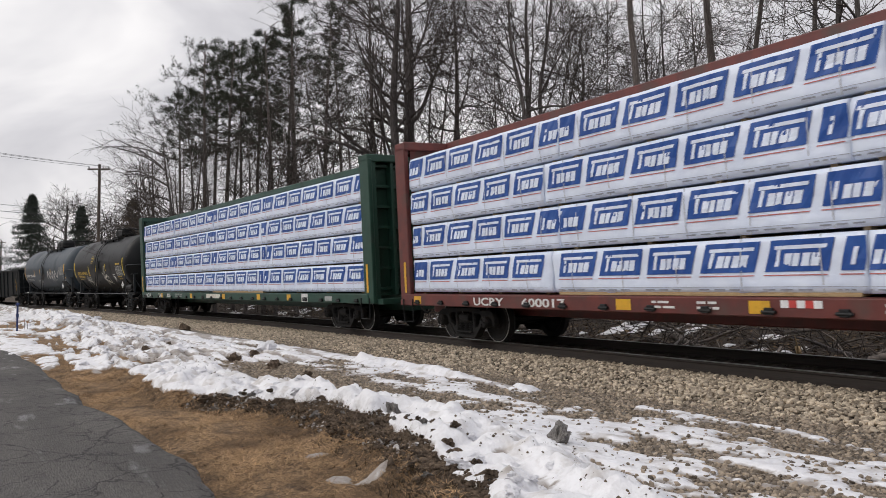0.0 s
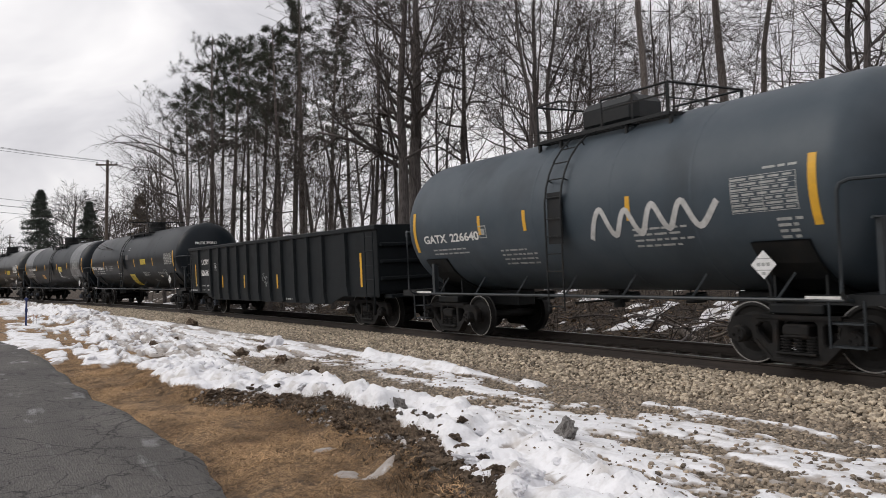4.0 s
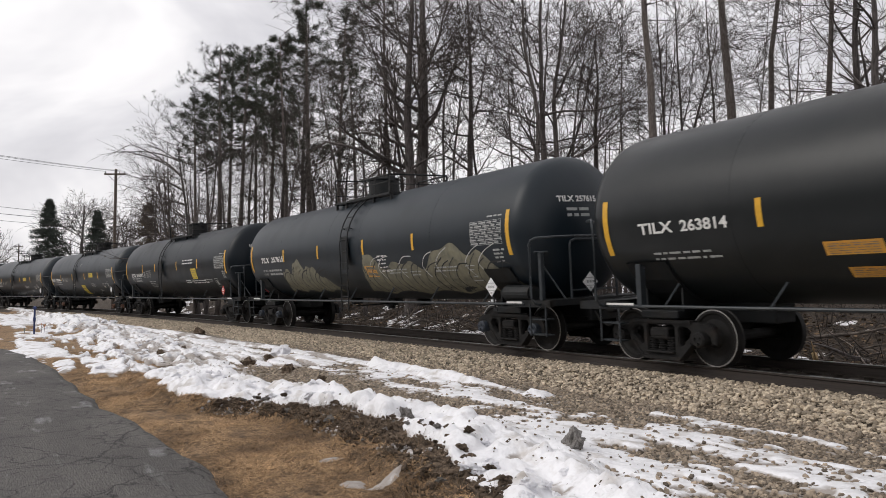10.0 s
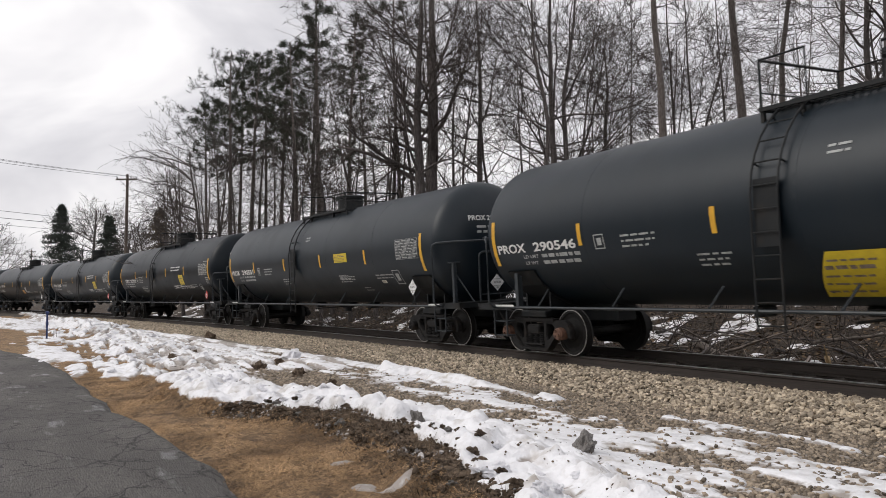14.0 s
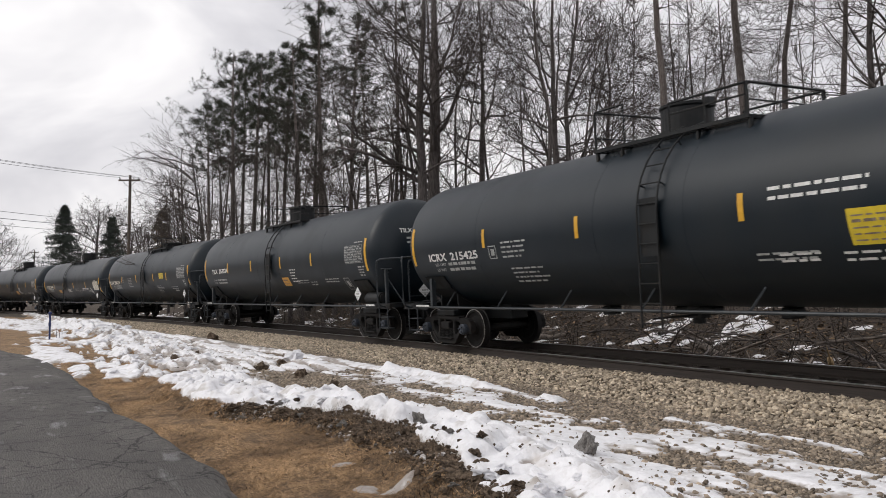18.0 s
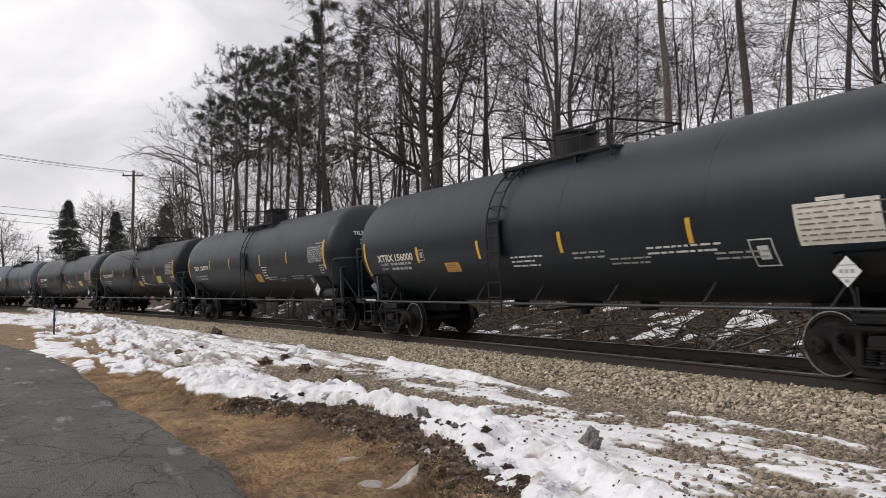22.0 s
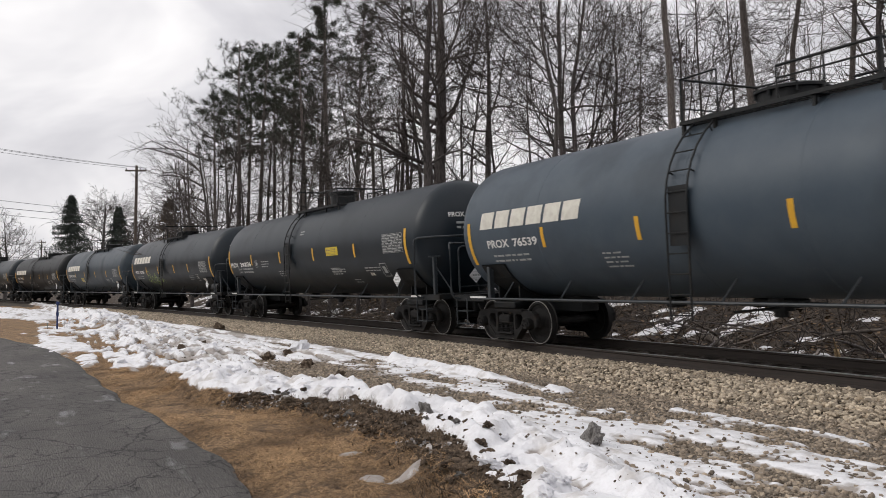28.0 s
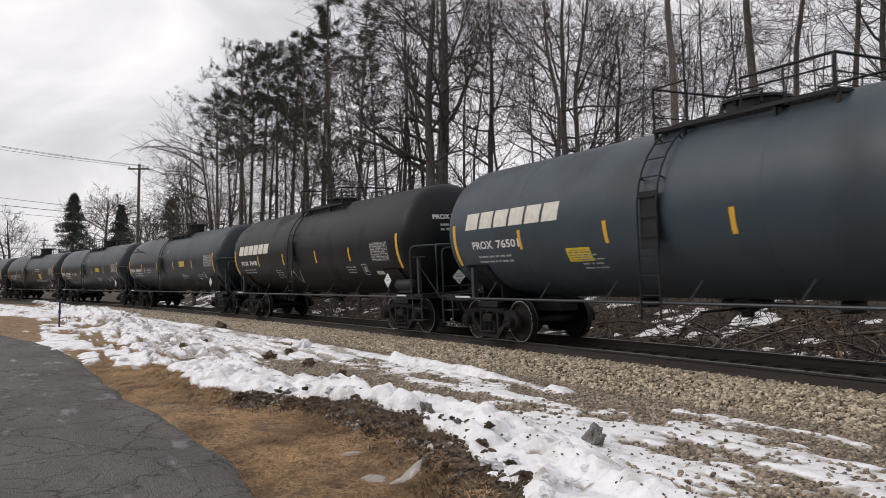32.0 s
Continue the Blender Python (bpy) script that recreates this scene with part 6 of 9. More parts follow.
        part("end_sill", bm, M["gondola"], car)
        add_truck(car, sx * tc / 2, "cap_blue" if sx < 0 else "truck_iron")
    add_couplers(car, tc / 2 + 2.1)
    s = Side(flat=w + 0.002)
    mark(car, "lettering", "stencil_white", lambda bm: s.letter(bm, "UCRY", -6.65, -5.70, 2.03, 2.25))
    mark(car, "lettering", "stencil_white", lambda bm: s.letter(bm, "526362", -6.73, -5.62, 1.57, 1.81))
    for i, (x0, x1, z) in enumerate(((-6.06, -5.70, 1.19), (-5.98, -5.70, 1.02), (-7.42, -7.10, 1.21), (-8.30, -7.37, 1.0), (2.15, 2.62, 0.77))):
        mark(car, "small_print", "stencil_grey", lambda bm, x0=x0, x1=x1, z=z, i=i: s.bars(bm, x0, x1 + 0.1, z, 1, 0.055, 0.05, i, shrink=1.0))
    mark(car, "lettering", "stencil_grey", lambda bm: s.letter(bm, "LD LMT", -6.67, -6.23, 1.13, 1.19))
    mark(car, "lettering", "stencil_grey", lambda bm: s.letter(bm, "LT WT", -6.67, -6.30, 0.96, 1.02))
    mark(car, "inspection_mark", "stencil_grey", lambda bm: square(-4.91, 1.92, 0.14)[2](s, bm))
    scribble = [[(0.10, 1.56), (0.22, 1.58), (0.36, 1.57)], [(0.12, 1.34), (0.22, 1.52), (0.30, 1.42), (0.24, 1.33), (0.40, 1.50), (0.44, 1.38), (0.56, 1.48), (0.60, 1.40), (0.74, 1.46)],
                [(0.26, 1.26), (0.40, 1.31), (0.48, 1.24), (0.62, 1.32)], [(0.34, 1.16), (0.44, 1.22), (0.46, 1.15), (0.54, 1.20)]]
    for line in scribble:
        mark(car, "graffiti", "stencil_grey", lambda bm, line=line: s.curve(bm, spline(line), 0.018))
    for x, z0, z1 in ((-7.52, 1.13, 2.06), (-4.08, 1.09, 1.56), (-1.66, 1.09, 1.55), (1.46, 1.08, 1.54), (4.0, 1.08, 1.54), (7.4, 1.13, 2.06)):
        mark(car, "reflector", "yellow_stripe", lambda bm, x=x, z0=z0, z1=z1: s.patch(bm, x - 0.055, x + 0.055, z0, z1, 0.006))
    TRAIN.append((car, sf, sr))


gondola()


# -- centre-beam flat cars with their loads --
def beam_car(sf, sr, mat, label, writing):
    tc = sf - sr
    car = empty("centerbeam_flatcar", track_pose((sf + sr) / 2), label, "flat car", "lumber cars of the train")
    half = 11.32
    bm = bmesh.new()
    box(bm, -half, half, -1.40, 1.40, 1.0, 1.07)
    part("deck", bm, M[mat], car)
    for sy in (-1, 1):
        bm = bmesh.new()
        box(bm, -half, half, min(sy * 1.33, sy * 1.44), max(sy * 1.33, sy * 1.44), 0.80, 1.06, 0.012)
        part("side_sill", bm, M[mat], car)
        for i in range(21):
            x = -half + 0.6 + i * (2 * half - 1.2) / 20
            bm = bmesh.new()
            box(bm, x - 0.07, x + 0.07, min(sy * 1.44, sy * 1.485), max(sy * 1.44, sy * 1.485), 0.83, 0.93, 0.008)
            cyl(bm, (x - 0.11, sy * 1.47, 0.87), (x + 0.11, sy * 1.47, 0.87), 0.025, 8)
            part("winch", bm, M["frame_black"], car)
    bm = bmesh.new()
    box(bm, -half - 0.5, half + 0.5, -0.35, 0.35, 0.55, 1.0, 0.02)
    part("centre_sill", bm, M[mat], car)
    bm = bmesh.new()
    box(bm, -half, half, -0.2, 0.2, 4.62, 4.80, 0.02)
    part("top_chord", bm, M[mat], car)
    for i in range(17):
        x = -half + 0.5 + i * (2 * half - 1) / 16
        bm = bmesh.new()
        box(bm, x - 0.06, x + 0.06, -0.1, 0.1, 1.05, 4.64)
        part("beam_post", bm, M[mat], car)
    for sx in (-1, 1):
        x = sx * half
        for sy in (-1, 1):
            bm = bmesh.new()
            box(bm, x - 0.24 + 0.04 * sx, x + 0.24 + 0.04 * sx, min(sy * 1.30, sy * 1.42), max(sy * 1.30, sy * 1.42), 0.80, 4.66, 0.015)
            box(bm, x + 0.17 * sx - 0.03, x + 0.17 * sx + 0.03, min(sy * 1.14, sy * 1.31), max(sy * 1.14, sy * 1.31), 0.80, 4.60, 0.008)
            part("bulkhead_post", bm, M[mat], car)
        bm = bmesh.new()
        box(bm, x - 0.02 - 0.10 * sx, x + 0.02 - 0.10 * sx, -1.2, 1.2, 1.0, 4.6)
        part("bulkhead_plate", bm, M[mat], car)
        for k in range(7):
            bm = bmesh.new()
            z = 1.15 + k * 0.55
            box(bm, min(x - 0.09 * sx, x + 0.06 * sx), max(x - 0.09 * sx, x + 0.06 * sx), -1.18, 1.18, z, z + 0.07, 0.008)
            part("bulkhead_rib", bm, M[mat], car)
        for y in (-0.62, 0.0, 0.62):
            bm = bmesh.new()
            box(bm, min(x - 0.09 * sx, x + 0.19 * sx), max(x - 0.09 * sx, x + 0.19 * sx), y - 0.05, y + 0.05, 1.0, 4.6, 0.008)
            part("bulkhead_rib", bm, M[mat], car)
        bm = bmesh.new()
        box(bm, x - 0.26, x + 0.26, -1.42, 1.42, 4.58, 4.78, 0.02)
        part("bulkhead_beam", bm, M[mat], car)
        bm = bmesh.new()
        box(bm, min(x, x + sx * 0.55), max(x, x + sx * 0.55), -1.3, 1.3, 0.78, 0.92, 0.01)
        part("end_sill", bm, M[mat], car)
        add_truck(car, sx * tc / 2)
        mark(car, "reflector", "yellow_stripe", lambda bm, x=x: Side(flat=1.425).patch(bm, x - 0.05, x + 0.05, 1.1, 1.85, 0.004))
        bm = bmesh.new()
        tube(bm, [(x + sx * 0.1, -1.45, 0.95), (x + sx * 0.1, -1.45, 0.4), (x - sx * 0.35, -1.45, 0.4), (x - sx * 0.35, -1.45, 0.95)], 0.018, 5)
        part("step", bm, M["frame_black"], car)
    add_couplers(car, tc / 2 + 3.1)
    s = Side(flat=1.442)
    for x0, x1, z0, z1, kind, val in writing:
        if kind == "text":
            mark(car, "lettering", val[1], lambda bm, a=(x0, x1, z0, z1), v=val[0]: s.letter(bm, v, *a))
        elif kind == "patch":
            mark(car, "reflector", val, lambda bm, a=(x0, x1, z0, z1): s.patch(bm, *a, 0.004))
        else:
            mark(car, "small_print", val, lambda bm, a=(x0, x1, z0, z1): s.bars(bm, a[0], a[1], a[3], 2, (a[3] - a[2]) * 0.4, (a[3] - a[2]) * 0.15, int(a[0] * 7)))
    TRAIN.append((car, sf, sr))
    return car, half


def wrapped_pack(car, x0, x1, tier, sy, seed, first):
    """One wrapped pack of sawn timber with its printed panels, straps and bearers; it rides with the car."""
    rng = random.Random(seed)
    z0 = 1.07 + tier * 0.815 + 0.045
    z1 = z0 + 0.765
    y0, y1 = 0.13, 1.36 + rng.uniform(-0.025, 0.02)
    th = empty("timber_pack", Matrix(), "pack of sawn timber wrapped in white film with blue printed panels", "lumber pack", "lumber packs on the flat cars")
    bm = bmesh.new()
    nx, nz = max(8, int((x1 - x0) / 0.09)), 10
    def skin(x, z):
        u = (x - x0) / (x1 - x0)
        sag = 0.007 * math.sin(x * 7.0 + seed) + 0.004 * math.sin(x * 19 + z * 23 + seed) + 0.003 * math.sin(x * 31 - z * 17) + 0.013 * math.sin(x * 2.3 + z * 5 + seed * 2) + 0.003 * math.sin(z * 17 + x * 9) - 0.02 * max(0, abs(2 * u - 1) - 0.97) / 0.03
        e = min(z - z0, z1 - z) / 0.06
        return y1 + sag - 0.03 * max(0, 1 - e)
    grid = [[bm.verts.new((x0 + (x1 - x0) * i / nx, sy * skin(x0 + (x1 - x0) * i / nx, z0 + (z1 - z0) * j / nz), z0 + (z1 - z0) * j / nz)) for j in range(nz + 1)] for i in range(nx + 1)]
    for i in range(nx):
        for j in range(nz):
            bm.faces.new((grid[i][j], grid[i + 1][j], grid[i + 1][j + 1], grid[i][j + 1]))
    back = [bm.verts.new((x, sy * y0, z)) for x in (x0, x1) for z in (z0, z1)]
    bm.faces.new([grid[i][nz] for i in range(nx + 1)] + [back[3], back[1]])
    bm.faces.new([grid[i][0] for i in range(nx, -1, -1)] + [back[0], back[2]])
    bm.faces.new([grid[0][j] for j in range(nz + 1)] + [back[1], back[0]])
    bm.faces.new([grid[nx][j] for j in range(nz, -1, -1)] + [back[2], back[3]])
    bm.faces.new((back[0], back[1], back[3], back[2]))
    bmesh.ops.recalc_face_normals(bm, faces=bm.faces)
    body = part("wrap", bm, M["wrap"], th)
    for f in body.data.polygons:
        f.use_smooth = len(f.vertices) == 4
    if sy < 0:
        # printed panels, a little slanted, cut off where the film ends
        pitch, wide = 1.09, 0.93
        x = x0 - first
        while x < x1:
            a, b = max(x, x0 + 0.01), min(x + wide, x1 - 0.01)
            if b - a > 0.12:
                bm = bmesh.new()
                def quad(bm, u0, u1, v0, v1, lift, lean=0.22):
                    k = max(2, int((u1 - u0) / 0.06))
                    cols = []
                    for i in range(k + 1):
                        xx = u0 + (u1 - u0) * i / k
                        col = []
                        for j in range(4):
                            zz = v0 + (v1 - v0) * j / 3
                            xs = min(max(xx + lean * ((zz - z0) / 0.765 - 0.5), x0), x1)
                            col.append(bm.verts.new((xs, -skin(xs, zz) - lift, zz)))
                        cols.append(col)
                    for c, d in zip(cols, cols[1:]):
                        for j in range(3):
                            bm.faces.new((c[j], d[j], d[j + 1], c[j + 1]))
                quad(bm, a, b, z0 + 0.29, z0 + 0.71, 0.010)
                pan = part("printed_panel", bm, M["wrap_blue"], th)
                # plain white blocks where the maker's wordmark stands
                bm = bmesh.new()
                t0, t1 = x + 0.13, x + wide - 0.13
                n = 5
                w = (t1 - t0) / n
                for i in range(n):
                    u0, u1 = t0 + i * w, t0 + i * w + w * (0.45, 0.86, 0.70, 0.86, 0.88)[i]
                    if u0 > a + 0.02 and u1 < b - 0.02:
                        low, high = (0.36, 0.58) if i == 0 else (0.36, 0.53)
                        quad(bm, u0, u1, z0 + low, z0 + high, 0.016)
                if t0 > a and t1 < b:
                    quad(bm, t0 - 0.04, t1 + 0.05, z0 + 0.585, z0 + 0.635, 0.016)
                if len(bm.verts):
                    part("logo_mark", bm, M["wrap"], pan)
                else:
                    bm.free()
                bm = bmesh.new()
                quad(bm, a, b, z0 + 0.235, z0 + 0.25, 0.010)
                part("red_line", bm, M["wrap_red"], th)
                bm = bmesh.new()
                quad(bm, a, min(a + pitch, x1 - 0.01), z0 + 0.085, z0 + 0.093, 0.010, 0.0)
                part("blue_line", bm, M["wrap_ink"], th)
                bm = bmesh.new()
                for i in range(3):
                    u = a + (b - a) * (i + 0.1) / 3.4
                    quad(bm, u, u + (b - a) * 0.2, z0 + 0.04, z0 + 0.06, 0.010)
                part("small_print", bm, M["wrap_ink"], th)
            x += pitch
        for i in range(max(2, int((x1 - x0) / 1.1))):
            xx = x0 + (i + 0.5) * (x1 - x0) / max(2, int((x1 - x0) / 1.1)) + rng.uniform(-0.1, 0.1)
            bm = bmesh.new()
            vs = [[bm.verts.new((xx + d, -skin(xx, z0 + (z1 - z0) * j / 4) - 0.014, z0 + (z1 - z0) * j / 4)) for j in range(5)] for d in (-0.009, 0.009)]
            for j in range(4):
                bm.faces.new((vs[0][j], vs[1][j], vs[1][j + 1], vs[0][j + 1]))
            part("strap", bm, M["strap"], th)
    if sy < 0 and tier == 0 and seed % 3 == 2:
        # the lowest boards show under the torn edge of the film
        bm = bmesh.new()
        box(bm, x0 + 0.15, x1 - 0.1, -y1 + 0.012, -y1 + 0.2, z0 - 0.038, z0 + 0.012)
        part("bottom_board", bm, M["timber"], th, "bare yellow board under the film")
    for xx in np.linspace(x0 + 0.3, x1 - 0.3, 4):
        bm = bmesh.new()
        box(bm, xx - 0.045, xx + 0.045, min(sy * y0, sy * (y1 - 0.13)), max(sy * y0, sy * (y1 - 0.13)), z0 - 0.045, z0)
        part("bearer", bm, M["timber"], th)
    return th


PACKS = []


def load(car, sf, sr, splits, seed):
    half = 11.05
    for sy in (-1, 1):
        for tier in range(4):
            cuts = [-half] + [c + (0.25 if tier % 2 else -0.25) * (0.5 + 0.5 * (tier > 1)) for c in splits] + [half]
            if sy > 0:
                cuts = [-half, 0.0, half]
            for i, (a, b) in enumerate(zip(cuts, cuts[1:])):
                th = wrapped_pack(car, a + 0.012, b - 0.012, tier, sy, seed * 50 + tier * 7 + i, random.Random(seed * 9 + tier * 5 + i).uniform(0, 1.0))
                PACKS.append((th, sf, sr))


def lumber():
    w = [(-10.6, -9.7, 0.86, 1.02, "text", ("BCOL", "stencil_white")), (-8.55, -8.05, 0.86, 1.02, "text", ("730", "stencil_white")), (-7.15, -6.6, 0.86, 1.02, "text", ("805", "stencil_white")), (-1.7, -0.1, 0.86, 1.02, "patch", "logo_cream")]
    w += [(x, x + 0.3, 0.84, 1.03, "patch", "yellow_stripe") for x in (-8.15, -3.8, 0.12, 3.59, 6.10)]
    w += [(7.2, 7.65, 0.80, 1.06, "patch", "stencil_white"), (7.25, 7.60, 0.83, 0.95, "patch", "faded_patch"), (8.8, 9.25, 0.86, 0.99, "patch", "stencil_grey"), (-5.9, -4.6, 0.86, 1.02, "bars", "stencil_grey")]
    car, half = beam_car(-21.4, -39.9, "beam_green", "green centre-beam flat car loaded with wrapped timber", w)
    load(car, -21.4, -39.9, (-6.2, -1.1, 4.2), 3)
    w = [(-8.3, -7.2, 0.84, 1.01, "text", ("UCRY", "stencil_white")), (-6.6, -5.3, 0.84, 1.01, "text", ("600017", "stencil_white"))]
    w += [(x, x + 0.34, 0.84, 1.02, "patch", "yellow_stripe") for x in (-10.9, -4.0, -1.4, 2.0, 5.5)]
    w += [(x, x + 0.5, 0.86, 1.0, "bars", "stencil_white") for x in (-3.2, -2.3, 0.5, 3.3)]
    for x in (-0.9, 1.0, 4.2, 7.0):
        w += [(x + 0.12 * i, x + 0.12 * i + 0.12, 0.93, 1.03, "patch", "placard_red" if i % 2 else "placard") for i in range(5)]
    car, half = beam_car(3.3, -15.2, "beam_red", "oxide-red centre-beam flat car loaded with wrapped timber", w)
    load(car, 3.3, -15.2, (-5.6, 0.4, 5.6), 5)


lumber()


# ---- trees ----
def prisms(segments, sides):
    """Tapered tubes for (p, q, r0, r1) rows, as arrays; a row that starts where the last one ended goes on from its ring."""
    P, Q = np.array([s[0] for s in segments], float), np.array([s[1] for s in segments], float)
    r0, r1 = np.array([s[2] for s in segments]), np.array([s[3] for s in segments])
    n = len(P)
    d = Q - P
    d /= np.maximum(np.linalg.norm(d, axis=1, keepdims=True), 1e-6)
    goes_on = np.zeros(n, bool)
    goes_on[1:] = (np.abs(P[1:] - Q[:-1]) < 1e-9).all(1)
    end = d.copy()
    end[:-1][goes_on[1:]] += d[1:][goes_on[1:]]
    end /= np.maximum(np.linalg.norm(end, axis=1, keepdims=True), 1e-6)
    heads = np.where(~goes_on)[0]
    at, way, rad = np.concatenate([P[heads], Q]), np.concatenate([d[heads], end]), np.concatenate([r0[heads], r1])
    u = np.cross(way, np.array([[0.61, 0.72, 0.33]]))
    u /= np.maximum(np.linalg.norm(u, axis=1, keepdims=True), 1e-6)
    v = np.cross(way, u)
    ang = np.arange(sides) * 2 * np.pi / sides
    ring = u[:, None, :] * np.cos(ang)[None, :, None] + v[:, None, :] * np.sin(ang)[None, :, None]
    co = (at[:, None, :] + ring * rad[:, None, None]).reshape(-1, 3)
    high = len(heads) + np.arange(n)
    low = high - 1
    low[heads] = np.arange(len(heads))
    k = np.arange(sides)
    nxt = (k + 1) % sides
    q = np.stack([low[:, None] * sides + k, low[:, None] * sides + nxt, high[:, None] * sides + nxt, high[:, None] * sides + k], -1)
    return co, q.reshape(-1, 4)


def mesh_quads(name, co, quads, mat, smooth=True):
    me = bpy.data.meshes.new(name)
    n = quads.shape[1]
    me.vertices.add(len(co))
    me.vertices.foreach_set("co", np.ascontiguousarray(co, dtype=np.float32).ravel())
    me.loops.add(quads.size)
    me.loops.foreach_set("vertex_index", np.ascontiguousarray(quads, dtype=np.int32).ravel())
    me.polygons.add(len(quads))
    me.polygons.foreach_set("loop_start", np.arange(len(quads), dtype=np.int32) * n)
    me.polygons.foreach_set("loop_total", np.full(len(quads), n, dtype=np.int32))
    me.update(calc_edges=True)
    me.polygons.foreach_set("use_smooth", [smooth] * len(quads))
    me.materials.append(mat)
    return me


def limb(rng, p, d, length, radius, k, wander, lift, tip=0.35):
    """A bent branch: k segments, tapering. Returns segments and the points with their directions."""
    segs, pts = [], []
    step_len = length / k
    for i in range(k):
        d = (d + Vector((rng.uniform(-1, 1), rng.uniform(-1, 1), rng.uniform(-1, 1))) * wander + Vector((0, 0, lift))).normalized()
        q = p + d * step_len
        ra, rb = radius * (1 - (1 - tip) * i / k), radius * (1 - (1 - tip) * (i + 1) / k)
        segs.append((tuple(p), tuple(q), ra, rb))
        pts.append((q, d, rb))
        p = q
    return segs, pts


def stem(rng, height, radius, bends, k=16, tip=0.14):
    """An upright trunk that sways across the wood: bends are (height, metres towards the bend's outer end)."""
    zs, off = [0.0] + [b[0] for b in bends] + [height], [0.0] + [b[1] for b in bends] + [bends[-1][1] if bends else 0.0]
    h = np.linspace(-0.3, height, k + 1)
    a = np.interp(h, zs, off)
    a = np.convolve(np.pad(a, 1, mode="edge"), [0.25, 0.5, 0.25], "valid")
    at = [Vector((RIGHT.x * o + rng.uniform(-1, 1) * 0.025, RIGHT.y * o + rng.uniform(-1, 1) * 0.025, z)) for o, z in zip(a, h)]
    segs, pts = [], []
    for i in range(k):
        ra, rb = radius * (1 - (1 - tip) * i / k), radius * (1 - (1 - tip) * (i + 1) / k)
        if i == 0:
            ra *= 1.25
        segs.append((tuple(at[i]), tuple(at[i + 1]), ra, rb))
        pts.append((at[i + 1], (at[i + 1] - at[i]).normalized(), rb))
    return segs, pts


def sideways(rng, d, angle):
    """A direction that leaves d by the angle, on a random side."""
    u = d.orthogonal().normalized()
    u.rotate(Matrix.Rotation(rng.uniform(0, 2 * math.pi), 3, d))
    return (d * math.cos(angle) + u * math.sin(angle)).normalized()


def along(stem, u):
    """A point, its direction and thickness at the fraction u of a bent stem."""
    f = min(max(u, 0.0), 0.999) * (len(stem) - 1)
    i = int(f)
    (p, d, r), (q, e, t) = stem[i], stem[i + 1]
    f -= i
    return p.lerp(q, f), d.lerp(e, f).normalized(), r + (t - r) * f


def grow(rng, height, girth, lean=(0, 0), first=0.3, limbs=13, dense=1.0, spread=1.0, twigs=True, crooked=0.05, fork=False, bends=None, forks=(), rise=0.03):
    """The skeleton of a bare broad-leaved tree: trunk, limbs and twigs as segment lists.
    bends sway the trunk; forks are (share of the height, metres across, rise, thickness) of second stems."""
    d0 = Vector((lean[0], lean[1], 1)).normalized()
    if bends is not None:
        trunk, pts = stem(rng, height * 0.92, girth * 0.72, bends)
    else:
        trunk, pts = limb(rng, Vector((0, 0, -0.3)), d0, height * 0.92, girth * 0.72, 14, crooked, 0.03, 0.12)
    stems = [pts]
    for u, across, up, thick in forks:
        p, d, r = along(pts, u)
        far = Vector((RIGHT.x * across, RIGHT.y * across, up)) + Vector((rng.uniform(-0.3, 0.3), rng.uniform(-0.3, 0.3), 0))
        line = [p + Vector((far.x * e ** 0.75, far.y * e ** 0.75, far.z * e ** 1.15)) for e in np.linspace(0, 1, 10)]
        line = [q + Vector((rng.uniform(-1, 1), rng.uniform(-1, 1), 0)) * 0.05 * (i > 0) for i, q in enumerate(line)]
        p2 = []
        for i in range(9):
            ra, rb = r * thick * (1 - 0.8 * i / 9), r * thick * (1 - 0.8 * (i + 1) / 9)
            trunk.append((tuple(line[i]), tuple(line[i + 1]), ra, rb))
            p2.append((line[i + 1], (line[i + 1] - line[i]).normalized(), rb))
        stems.append(p2)
    if fork:
        i = rng.randint(3, 5)
        p, d, r = pts[i]
        t2, p2 = limb(rng, p, sideways(rng, d, radians(20)), height * 0.6, r * 0.8, 9, crooked * 1.3, 0.06, 0.12)
        trunk += t2
        stems.append(p2)
    big, small = [], []
    share = 0.7 if forks else 1.0
    for shaft in stems:
        for j in range(int(limbs * share * (1 if shaft is pts else 0.6))):
            u = first + (1 - first) * (j + rng.random()) / limbs
            p, d, r = along(shaft, u)
            ln = height * spread * rng.uniform(0.16, 0.30) * (1.15 - 0.65 * u)
            s, q = limb(rng, p, sideways(rng, d, radians(rng.uniform(38, 88))), ln, max(0.018, r * rng.uniform(0.3, 0.55)), 6, 0.21, rise)
            big.append(s)
            for m in range(int(7 * dense)):
                p2, d2, r2 = q[rng.randint(1, 5)]
                s2, q2 = limb(rng, p2, sideways(rng, d2, radians(rng.uniform(25, 60))), ln * rng.uniform(0.3, 0.65), max(0.010, r2 * 0.55), 4, 0.22, rise * 0.7)
                small += s2
                if twigs:
                    for w in range(int(5 * dense)):
                        p3, d3, r3 = q2[rng.randint(0, 3)]
                        s3, q3 = limb(rng, p3, sideways(rng, d3, radians(rng.uniform(20, 60))), ln * rng.uniform(0.14, 0.36), 0.0095, 3, 0.26, rise * 0.5, 0.6)
                        small += s3
    return trunk, big, small


# the axis of the wood behind the bend, and the direction across it
EAST, NORTH = (-0.872, 0.489), (0.489, 0.872)
RIGHT = Vector((0.4892, 0.8721, 0.0))


